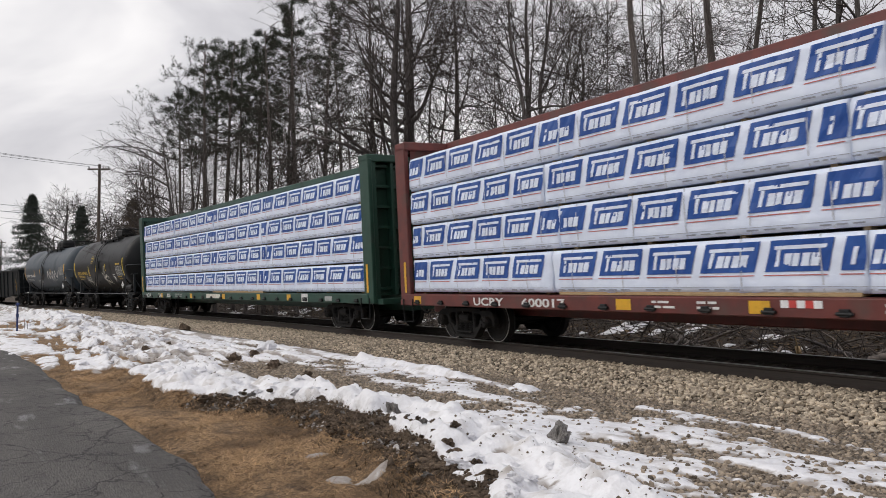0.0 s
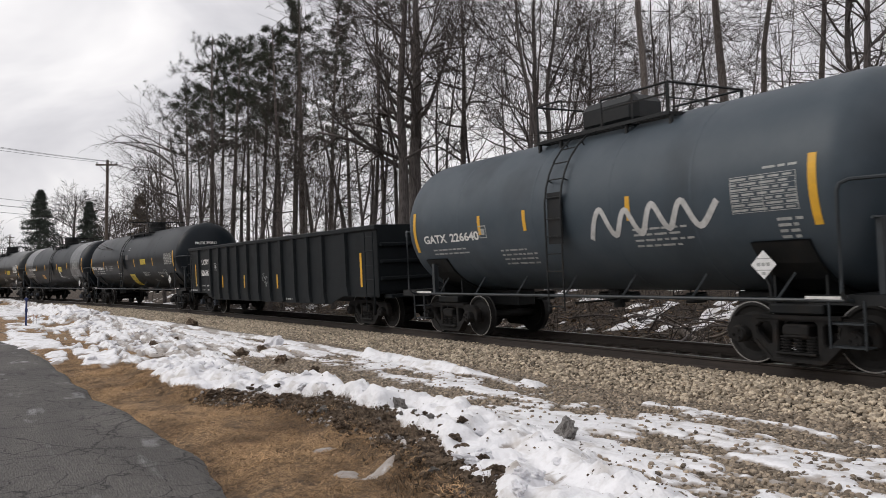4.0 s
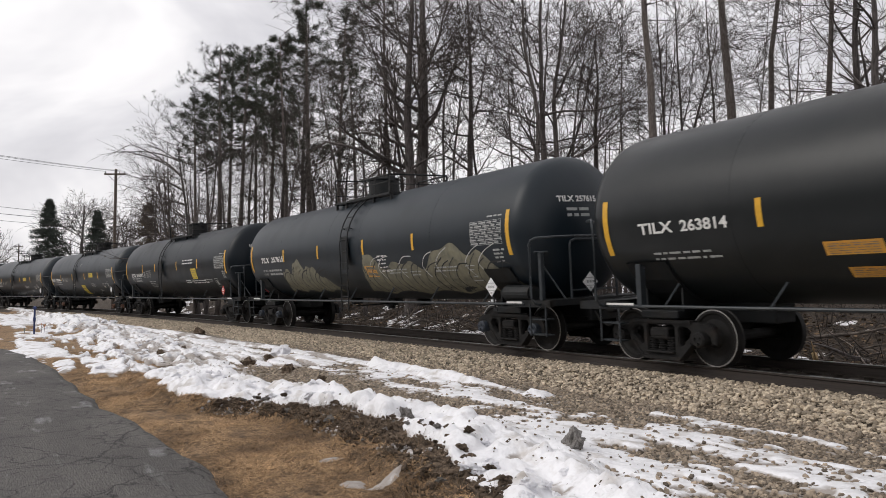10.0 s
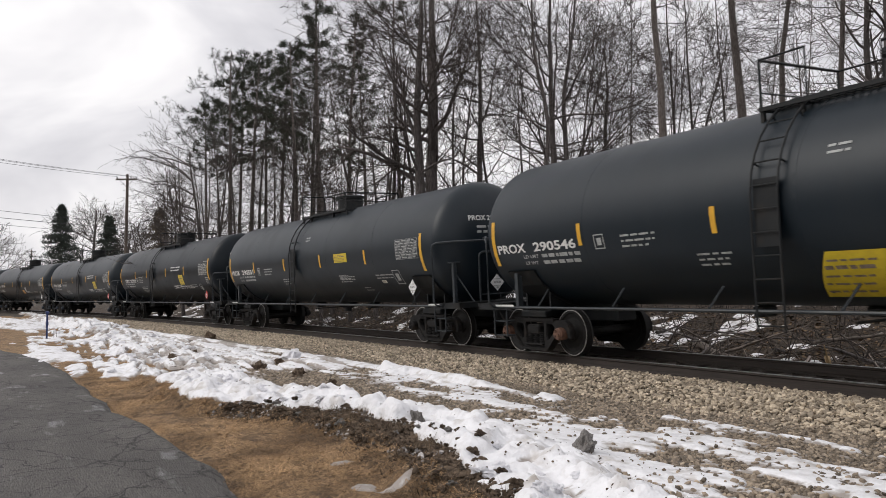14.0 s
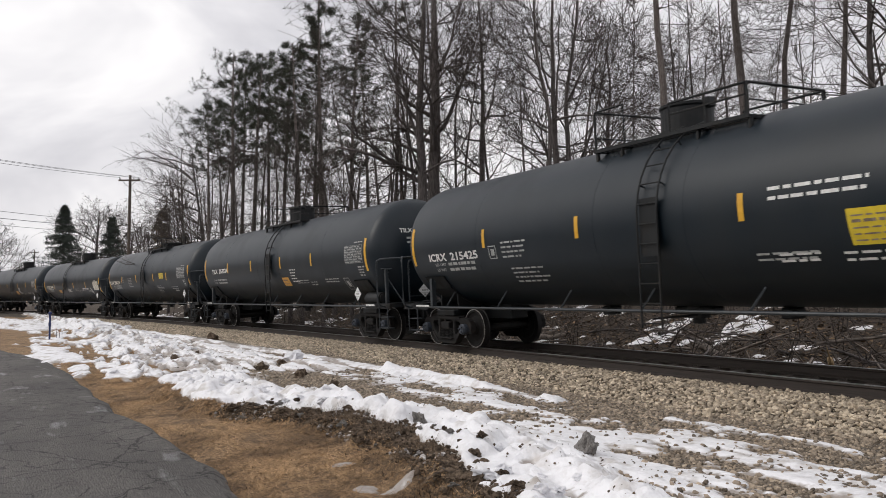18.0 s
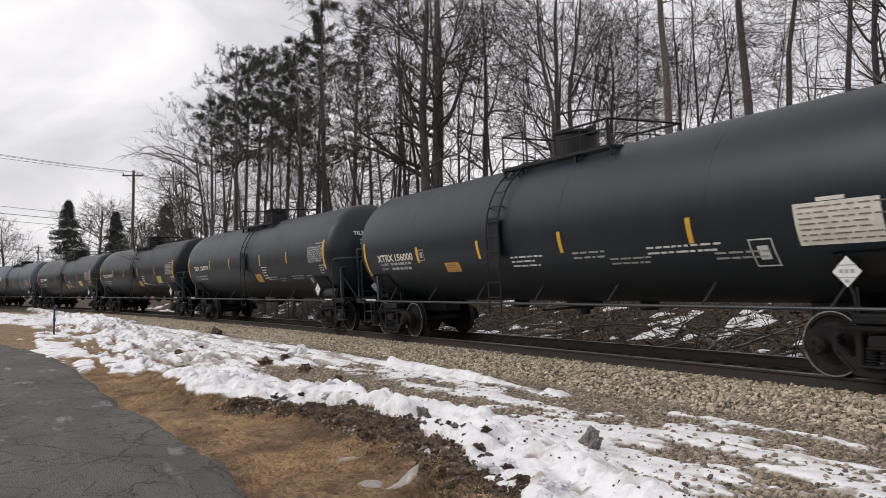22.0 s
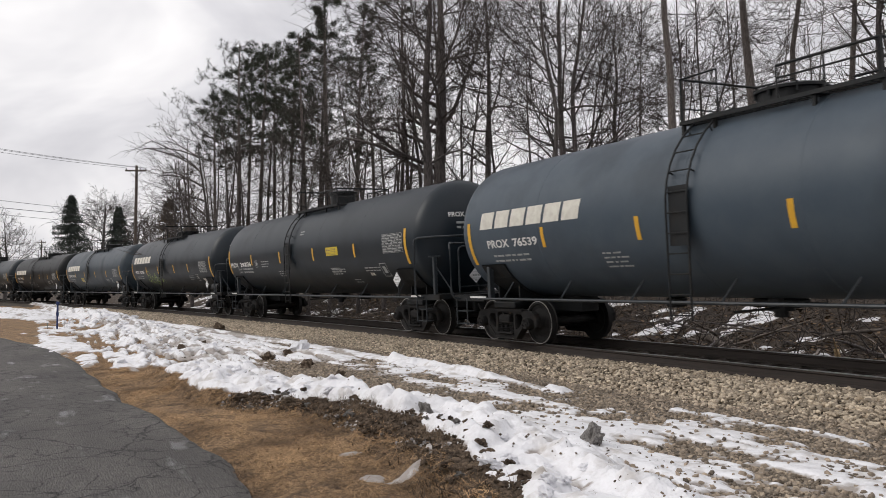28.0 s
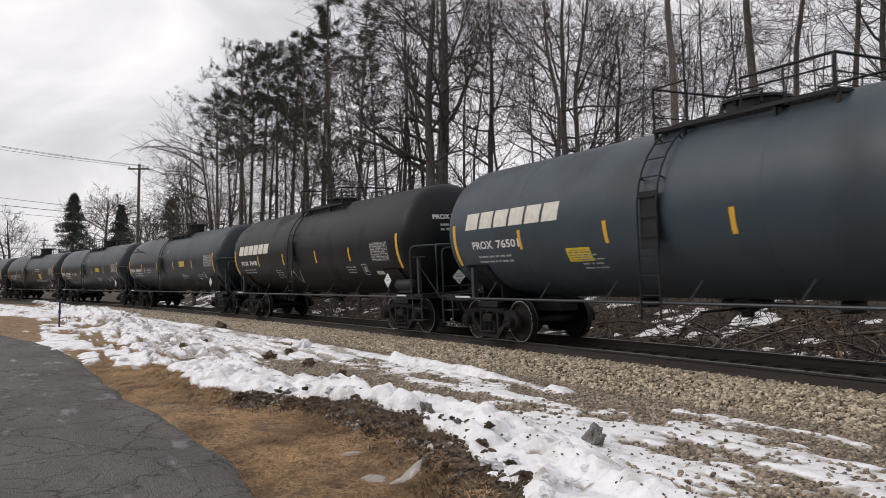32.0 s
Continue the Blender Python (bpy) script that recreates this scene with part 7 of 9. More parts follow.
def surface_at(x, y):
    X, Y = np.array([x]), np.array([y])
    return float((ground_height(X, Y) + np.maximum(snow_depth(X, Y), 0))[0])


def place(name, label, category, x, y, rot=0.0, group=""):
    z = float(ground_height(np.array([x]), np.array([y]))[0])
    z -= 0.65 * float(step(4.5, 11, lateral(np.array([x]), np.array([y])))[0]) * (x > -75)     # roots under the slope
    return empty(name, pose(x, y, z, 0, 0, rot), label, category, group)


def bare_tree(x, y, height, girth, seed, label, lean=(0, 0), least=0.0, **kw):
    rng = random.Random(seed)
    trunk, big, small = grow(rng, height, girth, lean, **kw)
    small = [(p, q, max(r, least), max(t, least)) for p, q, r, t in small]
    t = place("bare_tree", label, "tree", x, y, 0, "bare trees beside the track")
    co, q = prisms(trunk, 9)
    part("trunk", mesh_quads("trunk", co, q, M["bark"]), None, t)
    for segs in big:
        co, q = prisms(segs, 5)
        part("limb", mesh_quads("limb", co, q, M["bark"]), None, t)
    if small:
        co, q = prisms(small, 3)
        part("crown", mesh_quads("crown", co, q, M["twig"]), None, t)
    return t


def tufts(rng, centres, size, blades):
    """Sprays of thin needles round each centre, as triangles."""
    n = len(centres) * blades
    r = np.random.RandomState(rng.randint(0, 10 ** 6))
    c = np.repeat(np.array(centres), blades, 0)
    d = r.normal(size=(n, 3)) + np.array([0, 0, 0.35])
    d /= np.linalg.norm(d, axis=1, keepdims=True)
    s = np.cross(d, r.normal(size=(n, 3)))
    s /= np.maximum(np.linalg.norm(s, axis=1, keepdims=True), 1e-6)
    ln = size * r.uniform(0.6, 1.25, (n, 1))
    w = ln * 0.075
    c = c + r.normal(size=(n, 3)) * size * 0.30
    co = np.stack([c - s * w, c + s * w, c + d * ln], 1).reshape(-1, 3)
    return co, np.arange(3 * n).reshape(-1, 3)


def crown_mesh(boughs, sides, spray, mat):
    """Boughs and needles in one mesh of triangles."""
    co, q = prisms(boughs, sides)
    tri = np.concatenate([q[:, [0, 1, 2]], q[:, [0, 2, 3]]])
    me = mesh_quads("crown", np.concatenate([co, spray[0]]), np.concatenate([tri, spray[1] + len(co)]), mat, False)
    me.materials.append(M["twig"])
    me.polygons.foreach_set("material_index", np.concatenate([np.ones(len(tri), np.int32), np.zeros(len(spray[1]), np.int32)]))
    return me


def pine(x, y, height, girth, seed, label, crown=0.42, reach=2.0, dead=10, lean=(0, 0), fill=1.0, needle="needle", bends=None, tuft=0.25, blades=9):
    rng = random.Random(seed)
    trunk, pts = stem(rng, height, girth * 0.72, bends, 18, 0.15) if bends is not None else limb(rng, Vector((0, 0, -0.3)), Vector((lean[0], lean[1], 1)).normalized(), height, girth * 0.72, 18, 0.018, 0.03, 0.15)
    big, tips = [], []
    n = len(pts)
    whorls = int(19 * fill)
    for j in range(whorls):
        u = 1 - crown + crown * (j + 0.3) / whorls
        p, d, r = along(pts, u)
        e = (u - (1 - crown)) / crown
        ln0 = reach * (0.8 + 0.4 * math.sin(9 * e + seed)) * (1.25 - 1.0 * e) + 0.3
        for m in range(rng.randint(2, 5)):
            a = rng.uniform(0, 2 * math.pi)
            ln = ln0 * rng.uniform(0.45, 1.5)
            s, q = limb(rng, p + Vector((0, 0, rng.uniform(-0.3, 0.3))), Vector((math.cos(a), math.sin(a), rng.uniform(-0.1, 0.35))).normalized(), ln, 0.028, 5, 0.12, 0.05)
            big += s
            for p2, d2, r2 in q[2:]:
                for w in range(rng.randint(1, 3)):
                    s2, q2 = limb(rng, p2, sideways(rng, d2, radians(rng.uniform(20, 65))), ln * rng.uniform(0.15, 0.38), 0.012, 2, 0.2, 0.10)
                    big += s2
                    tips += [tuple(v[0]) for v in q2]
            tips.append(tuple(q[-1][0]))
    for j in range(dead):
        u = rng.uniform(0.25, 1 - crown + 0.05)
        p, d, r = along(pts, u)
        a = rng.uniform(0, 2 * math.pi)
        ln = rng.uniform(0.5, 1.9)
        s, q = limb(rng, p, Vector((math.cos(a), math.sin(a), rng.uniform(-0.25, 0.15))).normalized(), ln, 0.02, 4, 0.12, -0.02)
        big += s
        for w in range(3):
            p2, d2, r2 = q[rng.randint(1, 3)]
            s2, q2 = limb(rng, p2, sideways(rng, d2, radians(45)), ln * 0.35, 0.008, 2, 0.2, 0.0)
            big += s2
    t = place("pine_tree", label, "tree", x, y, 0, "pines beside the track")
    co, q = prisms(trunk, 9)
    part("trunk", mesh_quads("trunk", co, q, M["bark_pine"]), None, t)
    part("crown", crown_mesh(big, 4, tufts(rng, tips, tuft, blades), M[needle]), None, t)


def spruce(x, y, height, seed, label, mat="needle_spruce", slope=0.42, blades=6):
    rng = random.Random(seed)
    trunk, pts = limb(rng, Vector((0, 0, -0.3)), Vector((0, 0, 1)), height, 0.2, 14, 0.006, 0.03, 0.06)
    big, tips = [], []
    z = height * 0.12
    while z < height - 0.25:
        # one whorl: drooping boughs whose tips lift again
        reach = slope * (height - z) * rng.uniform(0.8, 1.15) + 0.12
        k = rng.randint(5, 8)
        a0 = rng.uniform(0, 6.28)
        for m in range(k):
            a = a0 + 2 * math.pi * m / k + rng.uniform(-0.25, 0.25)
            ln = reach * rng.uniform(0.55, 1.25)
            s, q = limb(rng, Vector((0, 0, z + rng.uniform(-0.4, 0.4))), Vector((math.cos(a), math.sin(a), -0.30)).normalized(), ln, 0.03, 6, 0.05, 0.06)
            big += s
            for i, (p2, d2, r2) in enumerate(q):
                side = Vector((-d2.y, d2.x, 0)).normalized()
                half = 0.24 * ln * (1.0 - 0.6 * i / 5) + 0.12
                for w in range(2 if i == 0 else 6):
                    tips.append(tuple(p2 + side * rng.uniform(-half, half) + Vector((0, 0, rng.uniform(-0.16, 0.02)))))
        z += 0.30 + 0.045 * (height - z) + rng.uniform(0, 0.25)
    t = place("spruce_tree", label, "tree", x, y, 0, "far conifers")
    co, q = prisms(trunk, 7)
    part("trunk", mesh_quads("trunk", co, q, M["bark"]), None, t)
    part("crown", crown_mesh(big, 3, tufts(rng, tips, 0.42, blades), M[mat]), None, t)


def fan(across, depth):
    """A plan position in the wood: depth metres along its axis, across as a share of the depth."""
    return EAST[0] * depth + NORTH[0] * across * depth, EAST[1] * depth + NORTH[1] * across * depth


def make_trees():
    P = "red pine with a bare trunk and a ragged dark crown"
    pine(-52.30, 12.34, 18.4, 0.3, 1, P, 0.46, 2.6, 14, (-0.012, 0), 1.0)
    pine(-54.65, 14.25, 18.9, 0.3, 2, P, 0.42, 2.2, 14, (0.0, 0), 1.0)
    pine(-55.56, 16.69, 18.9, 0.28, 3, P, 0.4, 1.9, 12, (0.0, 0), 0.9)
    pine(-47.43, 16.98, 20.7, 0.34, 4, P, 0.6, 2.9, 14, (-0.004, 0), 1.3)
    pine(-50.41, 19.78, 20.7, 0.3, 5, P, 0.56, 2.8, 12, (0.02, 0), 1.1)
    pine(-59.97, 16.95, 19.2, 0.26, 6, P, 0.45, 2.2, 12, (0.0, 0), 0.9)
    pine(-46.22, 15.07, 17.5, 0.28, 7, P, 0.62, 2.3, 14, (0.0, 0), 1.1)
    pine(-57.11, 11.90, 15.9, 0.24, 8, P, 0.42, 2.3, 10, (-0.03, 0), 0.8)
    pine(-53.33, 22.69, 20.4, 0.26, 9, P, 0.5, 2.4, 12, (0.0, 0), 0.9)
    pine(-57.31, 19.66, 22.3, 0.26, 17, P, 0.5, 2.4, 12, (0.0, 0), 1.0)
    pine(-59.99, 14.88, 19.3, 0.26, 18, P, 0.45, 2.2, 12, (0.0, 0), 0.9)
    Q = "tall pine whose trunk rises bare above the train"
    pine(-22.44, 21.91, 20.5, 0.30, 11, Q, 0.40, 2.6, 20, fill=0.8, bends=((7.4, -0.07), (9.7, -0.2), (12.5, -0.36)))
    pine(-21.64, 25.53, 21.8, 0.36, 12, Q, 0.36, 2.6, 16, fill=0.8, bends=((8.1, -0.16), (10.7, -0.38), (12.9, -0.53)))
    pine(-21.23, 30.54, 21.6, 0.27, 13, Q, 0.34, 2.6, 20, fill=0.8, bends=((9.3, 0.21), (10.9, 0.3), (12.3, 0.33), (13.6, 0.45)))
    pine(-39.96, 18.94, 21.5, 0.20, 14, Q, 0.3, 2.4, 16, fill=0.8, bends=((7.6, -0.05), (11.4, -0.35), (17.7, -0.41)))
    pine(-21.62, 27.68, 21.7, 0.25, 15, Q, 0.34, 2.6, 18, fill=0.8, bends=((8.6, -0.03), (11.0, -0.07), (12.0, 0.16), (13.2, 0.46)))
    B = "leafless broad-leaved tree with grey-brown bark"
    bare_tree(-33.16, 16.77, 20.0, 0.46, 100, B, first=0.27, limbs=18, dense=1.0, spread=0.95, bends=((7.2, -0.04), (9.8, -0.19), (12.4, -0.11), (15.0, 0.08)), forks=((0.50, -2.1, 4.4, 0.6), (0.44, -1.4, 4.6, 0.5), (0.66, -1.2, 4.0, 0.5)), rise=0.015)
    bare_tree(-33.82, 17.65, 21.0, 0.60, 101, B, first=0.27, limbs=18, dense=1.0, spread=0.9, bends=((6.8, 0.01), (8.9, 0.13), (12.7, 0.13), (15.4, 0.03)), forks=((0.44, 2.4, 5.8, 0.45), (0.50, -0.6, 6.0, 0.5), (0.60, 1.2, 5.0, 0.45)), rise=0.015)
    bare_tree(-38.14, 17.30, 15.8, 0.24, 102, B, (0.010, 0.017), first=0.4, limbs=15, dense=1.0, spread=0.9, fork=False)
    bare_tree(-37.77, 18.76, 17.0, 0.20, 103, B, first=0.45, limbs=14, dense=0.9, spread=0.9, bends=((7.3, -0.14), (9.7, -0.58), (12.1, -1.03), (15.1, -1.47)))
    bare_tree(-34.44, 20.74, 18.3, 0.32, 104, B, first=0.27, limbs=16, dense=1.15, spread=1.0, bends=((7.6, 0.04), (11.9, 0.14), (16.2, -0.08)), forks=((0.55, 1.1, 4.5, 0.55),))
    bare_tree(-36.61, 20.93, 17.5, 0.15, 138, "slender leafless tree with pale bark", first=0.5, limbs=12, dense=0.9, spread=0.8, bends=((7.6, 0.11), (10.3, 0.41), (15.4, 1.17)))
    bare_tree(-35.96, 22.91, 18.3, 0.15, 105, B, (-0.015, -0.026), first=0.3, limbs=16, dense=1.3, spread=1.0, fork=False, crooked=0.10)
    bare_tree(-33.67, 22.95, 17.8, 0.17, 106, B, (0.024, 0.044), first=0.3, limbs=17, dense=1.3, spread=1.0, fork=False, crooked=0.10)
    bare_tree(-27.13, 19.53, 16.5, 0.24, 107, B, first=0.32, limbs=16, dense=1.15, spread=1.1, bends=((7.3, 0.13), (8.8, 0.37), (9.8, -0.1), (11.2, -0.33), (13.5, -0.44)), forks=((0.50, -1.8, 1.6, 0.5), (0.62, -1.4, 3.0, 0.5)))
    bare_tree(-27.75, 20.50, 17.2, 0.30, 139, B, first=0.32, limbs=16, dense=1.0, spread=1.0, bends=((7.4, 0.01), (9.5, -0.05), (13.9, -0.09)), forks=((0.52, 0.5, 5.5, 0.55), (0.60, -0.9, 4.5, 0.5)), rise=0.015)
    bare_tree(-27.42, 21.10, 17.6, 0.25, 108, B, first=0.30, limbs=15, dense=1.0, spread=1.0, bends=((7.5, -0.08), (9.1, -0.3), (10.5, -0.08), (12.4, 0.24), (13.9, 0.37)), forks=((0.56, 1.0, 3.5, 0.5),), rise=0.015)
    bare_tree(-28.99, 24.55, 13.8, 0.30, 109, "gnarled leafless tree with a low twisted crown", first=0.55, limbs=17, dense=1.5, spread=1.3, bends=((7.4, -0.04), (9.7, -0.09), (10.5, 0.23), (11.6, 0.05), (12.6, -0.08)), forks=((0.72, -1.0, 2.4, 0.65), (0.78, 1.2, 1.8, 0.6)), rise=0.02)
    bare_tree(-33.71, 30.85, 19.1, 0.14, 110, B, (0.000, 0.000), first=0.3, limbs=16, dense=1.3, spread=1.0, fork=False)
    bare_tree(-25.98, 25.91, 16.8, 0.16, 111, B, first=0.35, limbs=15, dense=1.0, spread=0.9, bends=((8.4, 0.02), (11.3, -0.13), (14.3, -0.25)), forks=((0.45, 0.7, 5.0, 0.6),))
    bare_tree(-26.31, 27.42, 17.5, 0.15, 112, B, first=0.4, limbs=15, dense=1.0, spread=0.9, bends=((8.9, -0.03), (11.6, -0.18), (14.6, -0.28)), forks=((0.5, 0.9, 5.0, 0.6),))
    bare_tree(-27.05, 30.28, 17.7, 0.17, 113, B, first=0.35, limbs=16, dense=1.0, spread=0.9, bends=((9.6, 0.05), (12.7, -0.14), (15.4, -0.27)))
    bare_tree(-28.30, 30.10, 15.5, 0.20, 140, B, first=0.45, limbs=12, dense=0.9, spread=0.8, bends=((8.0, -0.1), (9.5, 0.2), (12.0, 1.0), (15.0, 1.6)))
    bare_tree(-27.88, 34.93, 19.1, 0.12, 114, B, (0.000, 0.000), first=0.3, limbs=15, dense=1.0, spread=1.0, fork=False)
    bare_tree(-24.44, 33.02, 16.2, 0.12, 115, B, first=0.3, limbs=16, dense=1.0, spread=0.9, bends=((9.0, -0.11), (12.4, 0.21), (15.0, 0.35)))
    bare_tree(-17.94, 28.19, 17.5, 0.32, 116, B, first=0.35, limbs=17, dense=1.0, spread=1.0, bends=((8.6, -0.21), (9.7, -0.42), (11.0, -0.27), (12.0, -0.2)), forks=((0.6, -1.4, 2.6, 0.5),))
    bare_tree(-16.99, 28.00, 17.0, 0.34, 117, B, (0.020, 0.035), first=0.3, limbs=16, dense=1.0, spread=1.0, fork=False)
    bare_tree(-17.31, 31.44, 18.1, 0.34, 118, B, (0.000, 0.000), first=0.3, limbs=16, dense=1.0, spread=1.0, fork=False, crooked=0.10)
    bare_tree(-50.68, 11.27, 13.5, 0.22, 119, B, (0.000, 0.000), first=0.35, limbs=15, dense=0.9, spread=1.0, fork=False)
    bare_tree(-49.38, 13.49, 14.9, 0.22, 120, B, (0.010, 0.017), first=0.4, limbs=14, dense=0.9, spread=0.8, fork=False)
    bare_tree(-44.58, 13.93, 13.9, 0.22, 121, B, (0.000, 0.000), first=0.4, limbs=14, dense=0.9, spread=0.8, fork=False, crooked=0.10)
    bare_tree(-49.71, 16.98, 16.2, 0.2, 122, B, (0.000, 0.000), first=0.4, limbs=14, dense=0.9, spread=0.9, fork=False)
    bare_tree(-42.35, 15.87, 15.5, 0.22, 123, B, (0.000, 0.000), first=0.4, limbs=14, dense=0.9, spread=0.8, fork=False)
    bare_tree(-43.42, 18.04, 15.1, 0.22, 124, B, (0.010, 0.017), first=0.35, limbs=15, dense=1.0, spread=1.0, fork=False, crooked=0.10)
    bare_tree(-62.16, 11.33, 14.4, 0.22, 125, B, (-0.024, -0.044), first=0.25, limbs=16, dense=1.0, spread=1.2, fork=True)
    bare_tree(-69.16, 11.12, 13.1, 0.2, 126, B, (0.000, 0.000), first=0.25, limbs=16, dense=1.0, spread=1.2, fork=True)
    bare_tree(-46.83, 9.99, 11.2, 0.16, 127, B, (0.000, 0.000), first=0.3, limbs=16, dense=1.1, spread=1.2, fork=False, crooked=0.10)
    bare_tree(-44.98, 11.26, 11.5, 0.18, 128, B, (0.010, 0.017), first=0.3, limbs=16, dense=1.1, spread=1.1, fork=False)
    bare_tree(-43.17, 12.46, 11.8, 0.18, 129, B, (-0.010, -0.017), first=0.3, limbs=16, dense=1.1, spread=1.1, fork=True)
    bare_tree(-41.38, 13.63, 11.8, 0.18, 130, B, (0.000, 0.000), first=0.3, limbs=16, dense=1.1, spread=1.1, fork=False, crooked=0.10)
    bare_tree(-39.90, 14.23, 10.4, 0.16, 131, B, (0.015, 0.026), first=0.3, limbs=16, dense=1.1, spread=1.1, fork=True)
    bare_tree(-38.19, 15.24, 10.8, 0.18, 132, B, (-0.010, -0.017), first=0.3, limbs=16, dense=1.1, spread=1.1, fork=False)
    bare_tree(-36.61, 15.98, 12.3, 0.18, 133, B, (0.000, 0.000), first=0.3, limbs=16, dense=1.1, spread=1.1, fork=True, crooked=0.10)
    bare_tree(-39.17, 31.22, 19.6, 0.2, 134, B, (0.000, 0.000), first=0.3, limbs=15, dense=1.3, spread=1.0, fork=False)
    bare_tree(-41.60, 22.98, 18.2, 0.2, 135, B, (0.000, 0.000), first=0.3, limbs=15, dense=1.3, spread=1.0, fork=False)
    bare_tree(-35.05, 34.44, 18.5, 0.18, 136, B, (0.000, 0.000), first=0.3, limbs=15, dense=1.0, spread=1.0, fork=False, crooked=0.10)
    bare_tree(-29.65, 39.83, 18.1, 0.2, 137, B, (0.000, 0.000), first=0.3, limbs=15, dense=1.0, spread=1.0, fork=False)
    # the tree whose limbs arch out over the track
    rng = random.Random(77)
    t = place("arching_tree", "leafless tree whose long limbs arch out to one side", "tree", -47.95, 10.19)
    trunk, pts = limb(rng, Vector((0, 0, -0.3)), Vector((-RIGHT.x * 0.1, -RIGHT.y * 0.1, 1)), 10.5, 0.13, 12, 0.05, 0.0, 0.25)
    big, small = [], []
    for j in range(15):
        u = 0.28 + 0.70 * j / 14
        p, d, r = pts[int(u * 11)]
        out = Vector((-RIGHT.x, -RIGHT.y, rng.uniform(0.4, 1.1))) + Vector((rng.uniform(-0.5, 0.5), rng.uniform(-0.5, 0.5), 0))
        ln = rng.uniform(2.6, 5.0) * (1.1 - 0.4 * u)
        s, q = limb(rng, p, out.normalized(), ln, 0.05, 8, 0.09, -0.06)
        big += s
        for m in range(9):
            p2, d2, r2 = q[rng.randint(2, 7)]
            s2, q2 = limb(rng, p2, sideways(rng, d2, radians(rng.uniform(20, 50))), ln * rng.uniform(0.2, 0.45), 0.014, 4, 0.18, -0.03)
            small += s2
            for w in range(4):
                p3, d3, r3 = q2[rng.randint(0, 3)]
                s3, q3 = limb(rng, p3, sideways(rng, d3, radians(35)), ln * rng.uniform(0.1, 0.2), 0.008, 3, 0.2, -0.05)
                small += s3
    for nm, segs, sides, mt in [("trunk", trunk, 8, "bark"), ("crown", small, 3, "twig")] + [("limb", big[i:i + 8], 5, "bark") for i in range(0, len(big), 8)]:
        co, q = prisms(segs, sides)
        part(nm, mesh_quads(nm, co, q, M[mt]), None, t)
    # far trees past the wires
    spruce(-124.92, 5.68, 14.4, 21, "dark green spruce standing far off", slope=0.46)
    spruce(-123.73, 11.88, 13.0, 22, "dark green spruce standing far off", slope=0.38)
    spruce(-82.20, 12.50, 9.2, 23, "conifer with thin brownish needles", "needle_brown", 0.40, 2)
    spruce(-85.30, 15.14, 7.6, 24, "conifer with thin brownish needles", "needle_brown", 0.40, 2)
    far = "broad leafless tree standing far off"
    bare_tree(-133.69, 10.44, 17.0, 0.55, 201, far, (-0.03, 0.0), least=0.015, first=0.18, limbs=22, dense=1.35, spread=1.5, fork=True)
    bare_tree(-134.45, 15.21, 13.0, 0.4, 202, far, (0, 0), least=0.015, first=0.22, limbs=16, dense=1.1, spread=1.3, fork=True)
    bare_tree(-121.41, -2.33, 11.5, 0.4, 203, far, (0.02, 0), least=0.014, first=0.2, limbs=16, dense=1.1, spread=1.4, fork=True)
    bare_tree(-95.76, 12.73, 10.5, 0.3, 204, far, (0, 0), least=0.018, first=0.2, limbs=14, dense=1.1, spread=1.3, fork=True)
    bare_tree(-68.10, 13.01, 10.5, 0.2, 205, B, (-0.03, 0), least=0.008, first=0.2, limbs=14, dense=0.9, spread=1.3, fork=True)
    bare_tree(-75.15, 12.72, 10.0, 0.2, 206, B, (0.02, 0), least=0.008, first=0.2, limbs=14, dense=0.9, spread=1.3, fork=True)


def far_wood():
    """The deep wood and the thicket in it: too many stems to count."""
    rng = random.Random(5)
    segs, fine = [], []
    for i in range(90):
        bx, by = fan(rng.uniform(-0.345, 0.61), rng.uniform(52, 95))
        h = rng.uniform(11, 19)
        trunk, big, small = grow(rng, h, rng.uniform(0.14, 0.28), (rng.uniform(-0.03, 0.03), 0), limbs=9, dense=0.75, twigs=i % 2 == 0)
        off = np.array([bx, by, float(ground_height(np.array([bx]), np.array([by]))[0])])
        for lst, dst in ((trunk, segs), ([g for b in big for g in b], fine), (small, fine)):
            dst += [(tuple(np.add(a, off)), tuple(np.add(b, off)), r0, r1) for a, b, r0, r1 in lst]
    for i in range(240):
        u, d = rng.uniform(-0.38, 0.60), rng.uniform(32, 62)
        if u < -0.1:
            d = rng.uniform(46, 66)
        bx, by = fan(u, d)
        if float(lateral(np.array([bx]), np.array([by]))[0]) < 5.5:
            continue
        z = float(ground_height(np.array([bx]), np.array([by]))[0])
        s, q = limb(rng, Vector((bx, by, z - 0.1)), Vector((rng.uniform(-0.15, 0.15), rng.uniform(-0.15, 0.15), 1)).normalized(), rng.uniform(2.5, 7), rng.uniform(0.015, 0.04), 6, 0.09, 0.02)
        fine += s
        for m in range(9):
            p2, d2, r2 = q[rng.randint(1, 5)]
            s2, q2 = limb(rng, p2, sideways(rng, d2, radians(40)), rng.uniform(0.5, 1.6), 0.010, 3, 0.15, 0.04)
            fine += s2
    w = empty("far_wood", Matrix(), "deep bare winter wood with thin saplings", "wood", kind="stuff")
    co, q = prisms(segs, 5)
    part("trunks", mesh_quads("trunks", co, q, M["bark"]), None, w)
    co, q = prisms(fine, 3)
    part("branches", mesh_quads("branches", co, q, M["twig"]), None, w)


make_trees()
far_wood()


